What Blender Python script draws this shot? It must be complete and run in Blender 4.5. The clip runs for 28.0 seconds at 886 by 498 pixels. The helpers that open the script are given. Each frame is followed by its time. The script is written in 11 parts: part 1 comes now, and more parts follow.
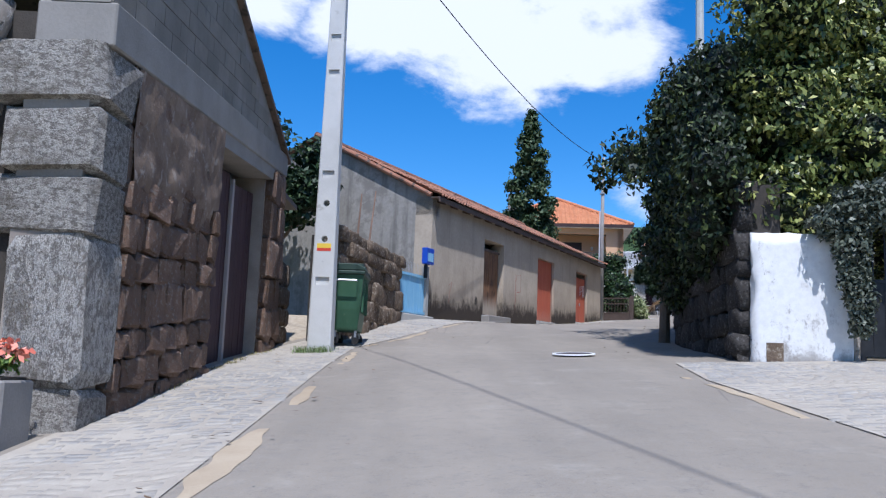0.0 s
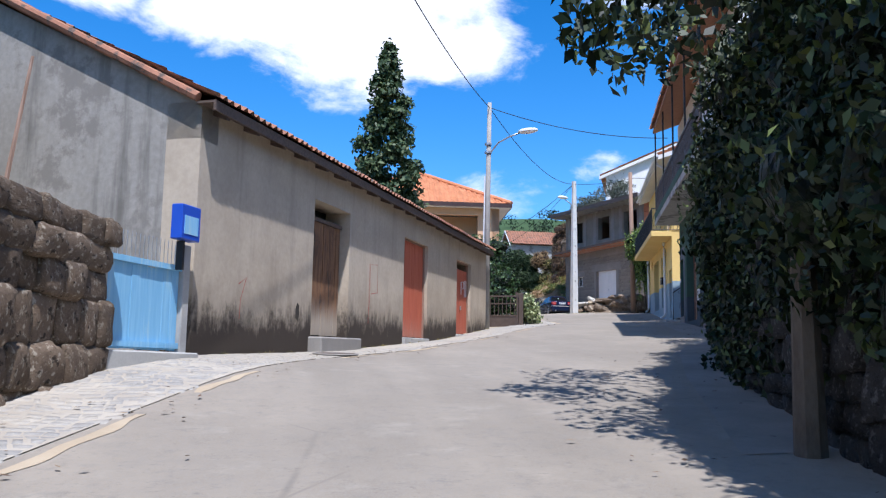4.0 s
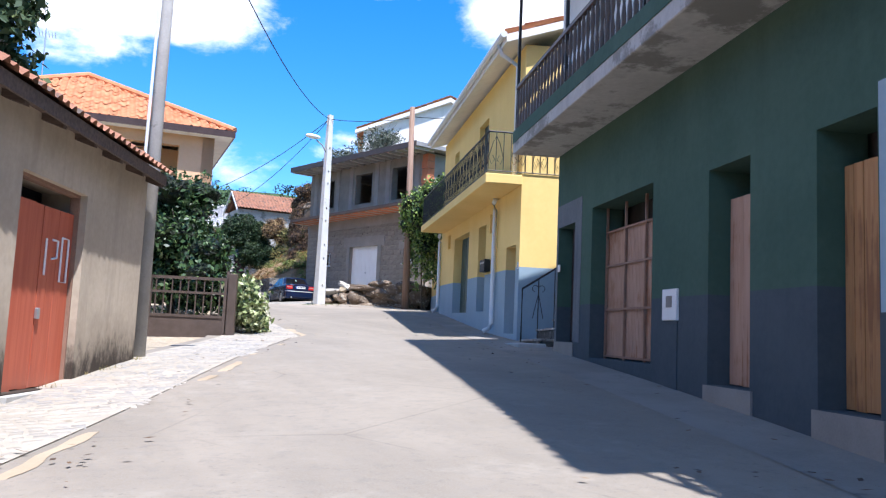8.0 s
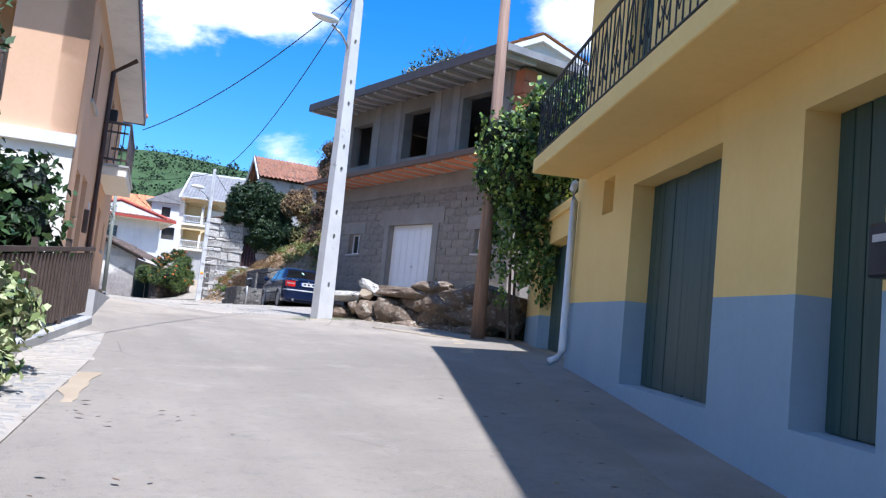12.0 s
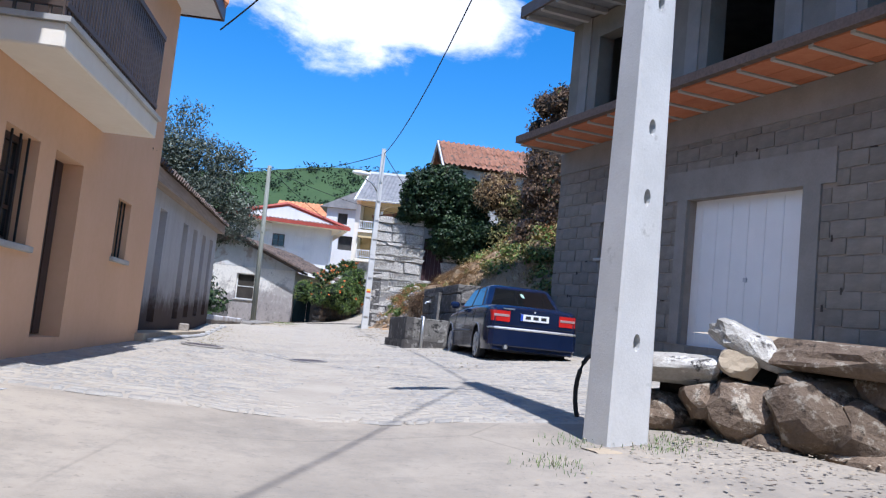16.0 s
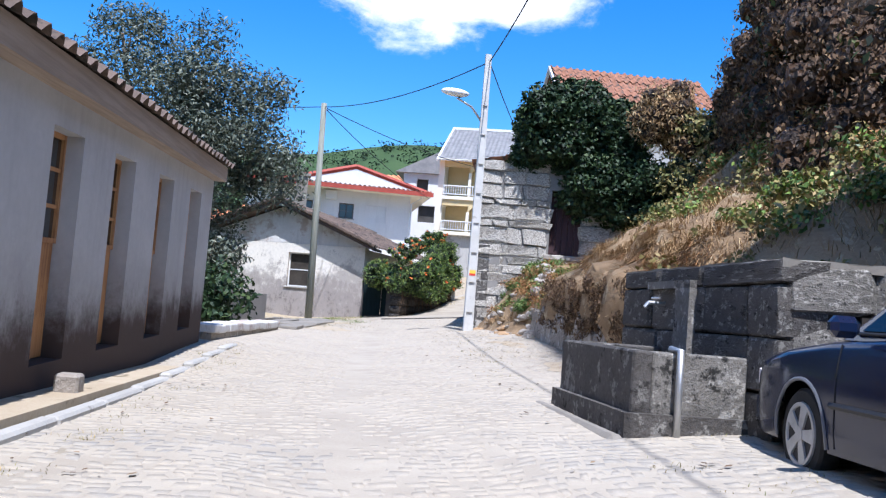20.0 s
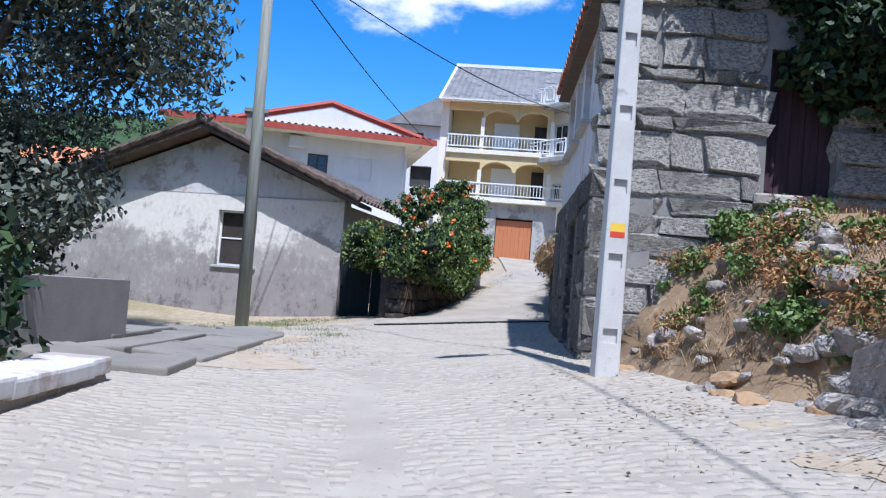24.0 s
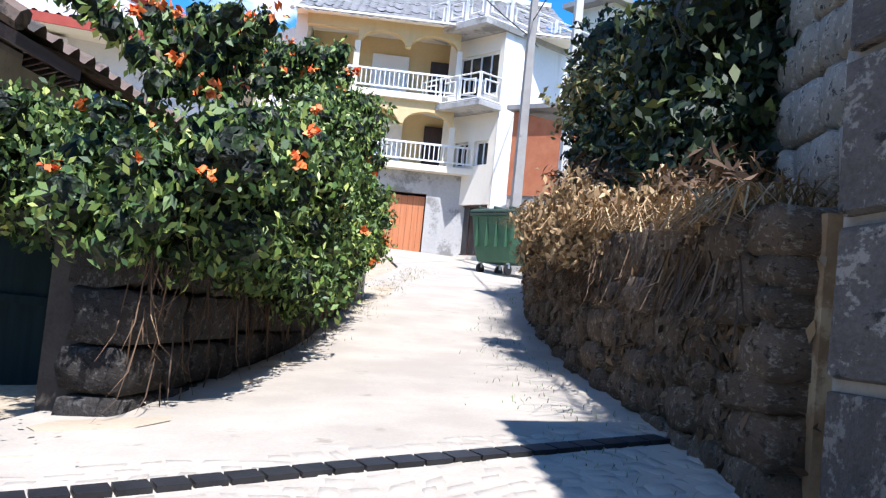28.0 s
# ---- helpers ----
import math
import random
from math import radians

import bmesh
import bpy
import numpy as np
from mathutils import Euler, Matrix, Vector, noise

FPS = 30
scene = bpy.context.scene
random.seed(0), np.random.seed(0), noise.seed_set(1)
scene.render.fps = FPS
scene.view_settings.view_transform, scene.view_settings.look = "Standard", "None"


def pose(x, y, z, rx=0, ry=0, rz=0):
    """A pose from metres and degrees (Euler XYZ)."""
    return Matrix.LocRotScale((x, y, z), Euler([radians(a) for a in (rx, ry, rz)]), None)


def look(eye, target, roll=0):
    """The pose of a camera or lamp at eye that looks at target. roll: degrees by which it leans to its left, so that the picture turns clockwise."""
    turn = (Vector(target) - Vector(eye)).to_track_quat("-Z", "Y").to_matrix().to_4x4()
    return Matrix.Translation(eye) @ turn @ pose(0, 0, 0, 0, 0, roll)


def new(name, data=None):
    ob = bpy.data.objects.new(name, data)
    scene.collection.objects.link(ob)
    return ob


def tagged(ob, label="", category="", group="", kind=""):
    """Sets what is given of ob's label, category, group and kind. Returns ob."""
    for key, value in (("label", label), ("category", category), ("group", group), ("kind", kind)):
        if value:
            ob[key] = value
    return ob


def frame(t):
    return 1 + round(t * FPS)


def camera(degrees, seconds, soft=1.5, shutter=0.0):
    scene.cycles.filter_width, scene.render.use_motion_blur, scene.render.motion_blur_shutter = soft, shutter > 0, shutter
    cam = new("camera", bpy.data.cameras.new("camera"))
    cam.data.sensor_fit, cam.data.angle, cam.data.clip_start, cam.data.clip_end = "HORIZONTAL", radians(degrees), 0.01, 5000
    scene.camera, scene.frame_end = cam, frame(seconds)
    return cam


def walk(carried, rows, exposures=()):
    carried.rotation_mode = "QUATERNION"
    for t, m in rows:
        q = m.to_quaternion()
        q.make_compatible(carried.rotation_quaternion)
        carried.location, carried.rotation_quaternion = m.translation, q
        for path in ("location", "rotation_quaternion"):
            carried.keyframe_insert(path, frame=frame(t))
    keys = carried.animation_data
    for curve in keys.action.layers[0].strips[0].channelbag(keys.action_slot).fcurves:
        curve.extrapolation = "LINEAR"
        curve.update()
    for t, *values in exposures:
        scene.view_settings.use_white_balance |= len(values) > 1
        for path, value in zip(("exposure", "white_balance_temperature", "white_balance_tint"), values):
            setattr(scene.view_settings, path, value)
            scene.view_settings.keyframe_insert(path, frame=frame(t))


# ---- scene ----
cam = camera(52.6, 28.0, soft=1.25)
SIZE = 1.22      # the plan is drawn in units of 1.22 m
# seconds, eye, target, roll
PATH = [
    (0, (-0.014, 0.012, 1.201), (-0.014, 1.993, 1.477), 2.16),
    (0.5, (-0.053, 1.314, 1.324), (0.052, 3.292, 1.601), 1.45),
    (1, (0.022, 2.829, 1.494), (0.217, 4.801, 1.770), 1.07),
    (1.5, (0.183, 4.190, 1.664), (0.436, 6.154, 1.939), 0.96),
    (2, (0.319, 5.447, 1.798), (0.612, 7.406, 2.076), 0.85),
    (2.5, (0.460, 6.594, 1.923), (0.760, 8.552, 2.203), 1.00),
    (4.5, (1.010, 12.567, 2.555), (1.396, 14.512, 2.818), 1.01),
    (5, (1.364, 14.409, 2.739), (1.829, 16.336, 3.004), 0.78),
    (5.5, (1.727, 15.994, 2.917), (2.268, 17.903, 3.169), 0.59),
    (6, (2.223, 17.825, 3.094), (2.855, 19.706, 3.340), 0.99),
    (6.5, (2.684, 19.283, 3.232), (3.387, 21.140, 3.476), 1.11),
    (7, (3.310, 21.123, 3.414), (4.095, 22.947, 3.651), 1.75),
    (7.5, (3.956, 22.716, 3.560), (4.801, 24.514, 3.792), 2.16),
    (8, (4.724, 24.537, 3.732), (5.621, 26.309, 3.969), 2.59),
    (8.5, (5.420, 26.098, 3.899), (6.340, 27.858, 4.134), 3.20),
    (9, (6.252, 27.887, 4.049), (7.194, 29.637, 4.278), 3.78),
    (9.5, (6.970, 29.433, 4.209), (7.921, 31.177, 4.437), 3.92),
    (10, (7.786, 31.188, 4.381), (8.730, 32.937, 4.604), 4.23),
    (10.5, (8.501, 32.759, 4.526), (9.421, 34.522, 4.742), 4.52),
    (11, (9.236, 34.467, 4.666), (10.107, 36.256, 4.873), 4.44),
    (11.5, (9.849, 36.110, 4.808), (10.674, 37.919, 5.028), 5.23),
    (13.5, (11.748, 42.576, 5.403), (12.380, 44.461, 5.614), 5.88),
    (14, (12.072, 44.076, 5.507), (12.658, 45.977, 5.722), 6.12),
    (14.5, (12.307, 45.301, 5.599), (12.843, 47.215, 5.817), 6.15),
    (15, (12.526, 46.677, 5.700), (13.009, 48.605, 5.920), 6.00),
    (15.5, (12.698, 47.824, 5.785), (13.130, 49.765, 5.998), 5.89),
    (16, (12.880, 49.266, 5.894), (13.260, 51.219, 6.100), 5.89),
    (16.5, (12.994, 50.506, 5.984), (13.328, 52.468, 6.185), 5.78),
    (17, (13.069, 51.635, 6.051), (13.360, 53.604, 6.249), 5.58),
    (17.5, (13.124, 52.765, 6.122), (13.388, 54.738, 6.314), 5.51),
    (18, (13.193, 54.085, 6.203), (13.444, 56.061, 6.385), 5.33),
    (18.5, (13.270, 55.357, 6.273), (13.513, 57.334, 6.446), 5.11),
    (19, (13.337, 56.783, 6.358), (13.572, 58.762, 6.519), 4.98),
    (19.5, (13.412, 57.973, 6.394), (13.638, 59.954, 6.545), 4.71),
    (20, (13.499, 59.316, 6.434), (13.715, 61.299, 6.572), 4.55),
    (20.5, (13.528, 60.675, 6.487), (13.738, 62.660, 6.612), 4.35),
    (21, (13.573, 62.178, 6.521), (13.777, 64.164, 6.635), 4.21),
    (21.5, (13.611, 63.488, 6.538), (13.812, 65.475, 6.643), 4.24),
    (22, (13.622, 65.038, 6.583), (13.823, 67.026, 6.678), 4.14),
    (22.5, (13.635, 66.473, 6.655), (13.843, 68.460, 6.743), 3.91),
    (24.5, (13.828, 72.025, 6.605), (14.126, 73.999, 6.718), 5.13),
    (25, (13.938, 73.453, 6.653), (14.262, 75.423, 6.772), 5.22),
    (25.5, (14.021, 74.564, 6.668), (14.378, 76.528, 6.783), 5.33),
    (26, (14.221, 76.061, 6.688), (14.623, 78.017, 6.802), 5.52),
    (26.5, (14.441, 77.368, 6.712), (14.884, 79.315, 6.828), 5.62),
    (27, (14.750, 78.978, 6.790), (15.226, 80.917, 6.901), 5.83),
    (27.5, (14.966, 80.074, 6.808), (15.484, 82.002, 6.927), 6.07),
    (28, (15.358, 81.516, 6.818), (15.946, 83.423, 6.953), 5.70),
]
TINT = 15.0
walk(cam, [(t, look(SIZE * Vector(eye), SIZE * Vector(target), roll)) for t, eye, target, roll in PATH],
     exposures=[(t, e, k, TINT) for t, e, k in ((0.0, 0.10, 5500), (2.5, 0.25, 5500), (5.0, 0.60, 5800), (9.0, 0.95, 5700), (11.5, 0.75, 5500), (14.0, 0.68, 5550), (16.0, 0.40, 5550), (18.0, 0.42, 5500), (20.0, 0.62, 5650), (22.0, 0.62, 5650), (25.0, 0.22, 5350), (26.5, 0.55, 5600), (28.0, 0.95, 5750))])

# ---------------------------------------------------------------- light
SUN_EL, SUN_X, SUN_Y = 63.0, 0.055, -0.998     # the sun stands high, behind the walk and a little to its right
sun_data = bpy.data.lights.new("sun", "SUN")
sun_data.energy, sun_data.angle, sun_data.color = 4.9, radians(0.6), (1.0, 0.95, 0.87)
sun = new("sun", sun_data)
to_sun = Vector((SUN_X * math.cos(radians(SUN_EL)), SUN_Y * math.cos(radians(SUN_EL)), math.sin(radians(SUN_EL))))
sun.matrix_world = look(to_sun * 60 + Vector((10, 40, 5)), Vector((10, 40, 5)))

world = bpy.data.worlds.new("world")
scene.world = world
world.use_nodes = True
wn, wl = world.node_tree.nodes, world.node_tree.links
wn.clear()


sky = wn.new("ShaderNodeTexSky")
sky.sky_type, sky.sun_disc = "NISHITA", False
sky.sun_elevation, sky.sun_rotation = radians(SUN_EL), math.atan2(SUN_X, SUN_Y)
sky.altitude, sky.air_density, sky.dust_density, sky.ozone_density = 300, 1.0, 0.15, 4.0
coord = wn.new("ShaderNodeTexCoord")
flat_sky = wn.new("ShaderNodeVectorMath")
flat_sky.operation = "MULTIPLY"
flat_sky.inputs[1].default_value = (1, 1, 1.7)
wl.new(coord.outputs["Generated"], flat_sky.inputs[0])


def sky_noise(scale, detail, rough):
    n = wn.new("ShaderNodeTexNoise")
    for k, v in (("Scale", scale), ("Detail", detail), ("Roughness", rough), ("Distortion", 0.25)):
        n.inputs[k].default_value = v
    wl.new(flat_sky.outputs["Vector"], n.inputs["Vector"])
    return n.outputs["Fac"]


def sky_math(op, a, b):
    n = wn.new("ShaderNodeMath")
    n.operation = op
    for k, v in enumerate((a, b)):
        if isinstance(v, (int, float)):
            n.inputs[k].default_value = v
        else:
            wl.new(v, n.inputs[k])
    return n.outputs[0]


puff = sky_math("ADD", sky_math("MULTIPLY", sky_noise(9.0, 10, 0.62), 1.0), sky_math("MULTIPLY", sky_noise(3.6, 4, 0.5), 0.5))
total = None
# the last four lie out of view, added to whiten the sky's fill light
# cumulus: azimuth to the right of +y, elevation, radius, weight
for az, el, size, weight in ((-3.5, 23.0, 0.13, 0.95), (3.5, 22.0, 0.16, 1.0), (9.5, 21.5, 0.12, 0.9), (-12.5, 23.5, 0.09, 0.8), (21.5, 25.0, 0.10, 0.85), (32.5, 22.0, 0.10, 0.85), (14.0, 11.5, 0.075, 0.66), (19.5, 13.0, 0.05, 0.62),
                             (36.0, 14.0, 0.06, 0.6), (-45, 35, 0.35, 0.9), (75, 30, 0.35, 0.9), (150, 40, 0.5, 0.9), (-120, 35, 0.5, 0.9)):
    at = Vector((math.sin(radians(az)) * math.cos(radians(el)), math.cos(radians(az)) * math.cos(radians(el)), math.sin(radians(el)) * 1.7))
    far = wn.new("ShaderNodeVectorMath")
    far.operation = "DISTANCE"
    far.inputs[1].default_value = at
    wl.new(flat_sky.outputs["Vector"], far.inputs[0])
    fall = wn.new("ShaderNodeMapRange")
    fall.interpolation_type = "SMOOTHSTEP"
    for k, v in (("From Min", size * 0.35), ("From Max", size * 1.5), ("To Min", weight), ("To Max", 0.0)):
        fall.inputs[k].default_value = v
    wl.new(far.outputs["Value"], fall.inputs["Value"])
    total = fall.outputs["Result"] if total is None else sky_math("MAXIMUM", total, fall.outputs["Result"])
cover = wn.new("ShaderNodeMapRange")
cover.interpolation_type = "SMOOTHSTEP"
for k, v in (("From Min", 1.13), ("From Max", 1.42), ("To Min", 0.0), ("To Max", 1.0)):
    cover.inputs[k].default_value = v
wl.new(sky_math("ADD", sky_math("MULTIPLY", total, 0.78), puff), cover.inputs["Value"])
deep = wn.new("ShaderNodeHueSaturation")
deep.inputs["Saturation"].default_value, deep.inputs["Value"].default_value = 1.36, 1.3
wl.new(sky.outputs["Color"], deep.inputs["Color"])
mix = wn.new("ShaderNodeMix")
mix.data_type = "RGBA"
wl.new(cover.outputs["Result"], mix.inputs["Factor"])
wl.new(deep.outputs["Color"], mix.inputs["A"])
mix.inputs["B"].default_value = (8.6, 8.7, 8.9, 1)
back = wn.new("ShaderNodeBackground")
back.inputs["Strength"].default_value = 0.105
wl.new(mix.outputs["Result"], back.inputs["Color"])
out = wn.new("ShaderNodeOutputWorld")
wl.new(back.outputs["Background"], out.inputs["Surface"])


# ---------------------------------------------------------------- materials
class Nodes:
    """A small wrapper round a material's node tree."""

    def __init__(self, name):
        self.mat = bpy.data.materials.new(name)
        self.mat.use_nodes = True
        self.t = self.mat.node_tree
        self.b = self.t.nodes["Principled BSDF"]
        self.co = self.t.nodes.new("ShaderNodeTexCoord").outputs["Object"]

    def link(self, a, b):
        self.t.links.new(a, b)

    def node(self, kind, **sets):
        n = self.t.nodes.new(kind)
        for k, v in sets.items():
            if hasattr(v, "is_linked"):
                self.link(v, n.inputs[k])
            else:
                n.inputs[k].default_value = v
        return n

    def noise(self, scale, detail=4, rough=0.55, vec=None, stretch=None):
        v = vec or self.co
        if stretch:
            v = self.node("ShaderNodeMapping", Vector=v, Scale=stretch).outputs["Vector"]
        return self.node("ShaderNodeTexNoise", Vector=v, Scale=scale, Detail=detail, Roughness=rough).outputs["Fac"]

    def ramp(self, fac, lo, hi, a=0.0, b=1.0):
        n = self.node("ShaderNodeMapRange")
        n.interpolation_type = "SMOOTHSTEP"
        self.link(fac, n.inputs["Value"])
        for k, v in (("From Min", lo), ("From Max", hi), ("To Min", a), ("To Max", b)):
            n.inputs[k].default_value = v
        return n.outputs["Result"]

    def math(self, op, a, b=0.0):
        n = self.t.nodes.new("ShaderNodeMath")
        n.operation = op
        for i, v in enumerate((a, b)):
            if hasattr(v, "is_linked"):
                self.link(v, n.inputs[i])
            else:
                n.inputs[i].default_value = v
        return n.outputs[0]

    def mix(self, fac, a, b):
        n = self.t.nodes.new("ShaderNodeMix")
        n.data_type = "RGBA"
        for k, v in (("Factor", fac), ("A", a), ("B", b)):
            if hasattr(v, "is_linked"):
                self.link(v, n.inputs[k])
            else:
                n.inputs[k].default_value = v if k == "Factor" else (*v, 1)
        return n.outputs["Result"]

    def xyz(self):
        n = self.node("ShaderNodeSeparateXYZ", Vector=self.co)
        return n.outputs["X"], n.outputs["Y"], n.outputs["Z"]

    def bump(self, height, strength, distance=0.02):
        n = self.node("ShaderNodeBump", Strength=strength, Distance=distance, Height=height)
        if self.b.inputs["Normal"].is_linked:
            self.link(self.b.inputs["Normal"].links[0].from_socket, n.inputs["Normal"])
        self.link(n.outputs["Normal"], self.b.inputs["Normal"])

    def done(self, colour, rough=0.8, metal=0.0, spec=0.35):
        for k, v in (("Base Color", colour), ("Roughness", rough), ("Metallic", metal), ("Specular IOR Level", spec)):
            if hasattr(v, "is_linked"):
                self.link(v, self.b.inputs[k])
            else:
                self.b.inputs[k].default_value = (*v, 1) if k == "Base Color" else v
        return self.mat


def plain(name, c1, c2, scale=3.0, fine=40.0, rough=0.8, bump=0.25, metal=0.0, spec=0.3, c3=None, spots=0.62, rand=0.0, stretch=None):
    """A worn surface: two tones in large patches, fine grain, and sparse spots of a third tone."""
    n = Nodes(name)
    a = n.noise(scale, 5, 0.6, stretch=stretch)
    g = n.noise(fine, 3, 0.6, stretch=stretch)
    col = n.mix(n.ramp(n.math("ADD", n.math("MULTIPLY", a, 0.75), n.math("MULTIPLY", g, 0.25)), 0.32, 0.68), c1, c2)
    if c3:
        col = n.mix(n.ramp(n.noise(scale * 2.7, 6, 0.65, stretch=stretch), spots, spots + 0.10), col, c3)
    if rand:
        r = n.node("ShaderNodeObjectInfo").outputs["Random"]
        col = n.mix(n.math("MULTIPLY", r, rand), col, tuple(v * 0.35 for v in c1))
    n.bump(g, bump, 0.012)
    n.bump(a, bump * 0.6, 0.03)
    return n.done(col, rough, metal, spec)


def grain(name, c1, c2, along=2, rough=0.7, bump=0.3, c3=None, fade=None):
    """Painted or bare boards: streaks that run along one axis."""
    n = Nodes(name)
    st = [26.0, 26.0, 26.0]
    st[along] = 1.3
    a = n.noise(1.0, 5, 0.6, stretch=tuple(st))
    b = n.noise(1.6, 4, 0.6)
    col = n.mix(n.ramp(a, 0.3, 0.7), c1, c2)
    if c3:
        col = n.mix(n.ramp(n.math("ADD", n.math("MULTIPLY", a, 0.5), n.math("MULTIPLY", b, 0.5)), 0.50, 0.60), col, c3)
    if fade:
        z = n.xyz()[2]
        edge = n.math("ADD", z, n.math("MULTIPLY", a, 0.5))
        col = n.mix(n.ramp(edge, fade[0], fade[1], 1.0, 0.0), col, fade[2])
    n.bump(a, bump, 0.01)
    return n.done(col, rough, 0.0, 0.3)


def leaf(name, c1, c2, c3, gloss=0.45):
    """Foliage: every leaf takes its own tone."""
    n = Nodes(name)
    r = n.node("ShaderNodeNewGeometry").outputs["Random Per Island"]
    col = n.mix(n.ramp(r, 0.0, 0.7), c1, c2)
    col = n.mix(n.ramp(r, 0.78, 1.0), col, c3)
    n.b.inputs["Transmission Weight"].default_value = 0.0
    n.b.inputs["Subsurface Weight"].default_value = 0.0
    return n.done(col, gloss, 0.0, 0.4)


def stucco(name, c1, c2, mould=None, foot=None, streak=0.0, patches=None, drip=2.2):
    """Render on a wall: tone patches, vertical run-off streaks, and a ragged band of mould that has crept up from the foot (foot: its height)."""
    n = Nodes(name)
    a = n.noise(0.9, 6, 0.62)
    f = n.noise(14, 4, 0.6)
    s = n.noise(1.0, 5, 0.6, stretch=(3.2, 3.2, 0.35))
    col = n.mix(n.ramp(n.math("ADD", n.math("MULTIPLY", a, 0.7), n.math("MULTIPLY", f, 0.3)), 0.33, 0.68), c1, c2)
    if streak:
        col = n.mix(n.math("MULTIPLY", n.ramp(s, 0.50, 0.72), streak), col, tuple(v * 0.45 for v in c1))
    if patches:
        col = n.mix(n.ramp(n.noise(0.9, 8, 0.72), 0.50, 0.60, 0.0, 0.9), col, patches)
    if mould:
        x, y, z = n.xyz()
        ground = n.math("ADD", n.math("MULTIPLY", x, foot[2]), foot[0])
        h = n.math("SUBTRACT", z, ground)
        h = n.math("ADD", h, n.math("MULTIPLY", n.math("SUBTRACT", n.noise(1.1, 8, 0.78), 0.5), -1.7 * foot[1]))
        h = n.math("ADD", h, n.math("MULTIPLY", n.math("SUBTRACT", n.noise(7.0, 8, 0.75, stretch=(1, 1, 0.4)), 0.5), -drip * foot[1]))
        col = n.mix(n.ramp(h, foot[1] * 0.9, foot[1] * 1.9, 0.45, 0.0), col, tuple(0.5 * a + 0.5 * b for a, b in zip(mould, c1)))
        col = n.mix(n.ramp(h, foot[1] * 0.45, foot[1] * 1.15, 0.95, 0.0), col, mould)
    n.bump(f, 0.22, 0.01)
    n.bump(n.noise(70, 2), 0.15, 0.004)
    return n.done(col, 0.9, 0.0, 0.2)


def stone_mat(name, c1, c2, lichen, dark, rand=0.5):
    n = Nodes(name)
    a = n.noise(2.5, 6, 0.65)
    g = n.noise(30, 4, 0.7)
    col = n.mix(n.ramp(n.math("ADD", n.math("MULTIPLY", a, 0.6), n.math("MULTIPLY", g, 0.4)), 0.34, 0.66), c1, c2)
    col = n.mix(n.ramp(n.noise(7, 6, 0.7), 0.54, 0.62), col, lichen)
    col = n.mix(n.ramp(n.noise(5, 7, 0.72), 0.56, 0.64), col, dark)
    r = n.node("ShaderNodeObjectInfo").outputs["Random"]
    i = n.node("ShaderNodeNewGeometry").outputs["Random Per Island"]
    tone = n.math("ADD", n.math("MULTIPLY", r, 0.5), n.math("MULTIPLY", i, 0.5))
    col = n.mix(n.math("MULTIPLY", n.ramp(tone, 0.35, 0.9), rand), col, tuple(v * 0.4 for v in c1))
    n.bump(g, 1.0, 0.018)
    n.bump(a, 0.9, 0.06)
    return n.done(col, 0.93, 0.0, 0.2)


M = {}
M["asphalt"] = None


def asphalt():
    n = Nodes("asphalt")
    a = n.noise(0.35, 6, 0.65)
    b = n.noise(0.5, 5, 0.6, stretch=(2.2, 0.22, 1))
    g = n.noise(120, 2, 0.6)
    col = n.mix(n.ramp(n.math("ADD", n.math("MULTIPLY", a, 0.5), n.math("MULTIPLY", b, 0.5)), 0.36, 0.66), (0.208, 0.176, 0.134), (0.306, 0.260, 0.200))
    col = n.mix(n.ramp(n.noise(1.7, 8, 0.75), 0.52, 0.70, 0.0, 0.6), col, (0.345, 0.305, 0.245))
    col = n.mix(n.ramp(n.noise(6.5, 8, 0.8), 0.50, 0.66, 0.0, 0.5), col, (0.15, 0.135, 0.115))
    col = n.mix(n.ramp(n.noise(2.6, 7, 0.75), 0.63, 0.70, 0.0, 0.5), col, (0.13, 0.125, 0.12))
    col = n.mix(n.ramp(g, 0.35, 0.75, 0.0, 0.7), col, (0.28, 0.26, 0.23))
    x, y, z = n.xyz()
    drift = n.math("ADD", n.ramp(y, 47.0, 55.0, 0.0, 0.30), n.math("MULTIPLY", n.noise(0.55, 7, 0.68), 1.0))
    col = n.mix(n.ramp(drift, 0.62, 0.92, 0.0, 0.85), col, (0.40, 0.345, 0.27))
    col = n.mix(n.ramp(n.noise(4.2, 9, 0.82), 0.47, 0.64, 0.0, 0.55), col, (0.235, 0.21, 0.175))
    col = n.mix(n.ramp(n.noise(24, 4, 0.7), 0.60, 0.70, 0.0, 0.5), col, (0.15, 0.13, 0.105))
    crack = n.node("ShaderNodeTexVoronoi", Vector=n.co, Scale=0.33)
    crack.feature = "DISTANCE_TO_EDGE"
    hair = n.math("MULTIPLY", n.ramp(crack.outputs["Distance"], 0.0, 0.006, 1.0, 0.0), n.ramp(n.noise(0.4, 3), 0.5, 0.62))
    col = n.mix(n.math("MULTIPLY", hair, 0.3), col, (0.07, 0.065, 0.06))
    n.bump(g, 0.35, 0.006)
    n.bump(a, 0.15, 0.03)
    return n.done(col, 0.88, 0.0, 0.25)


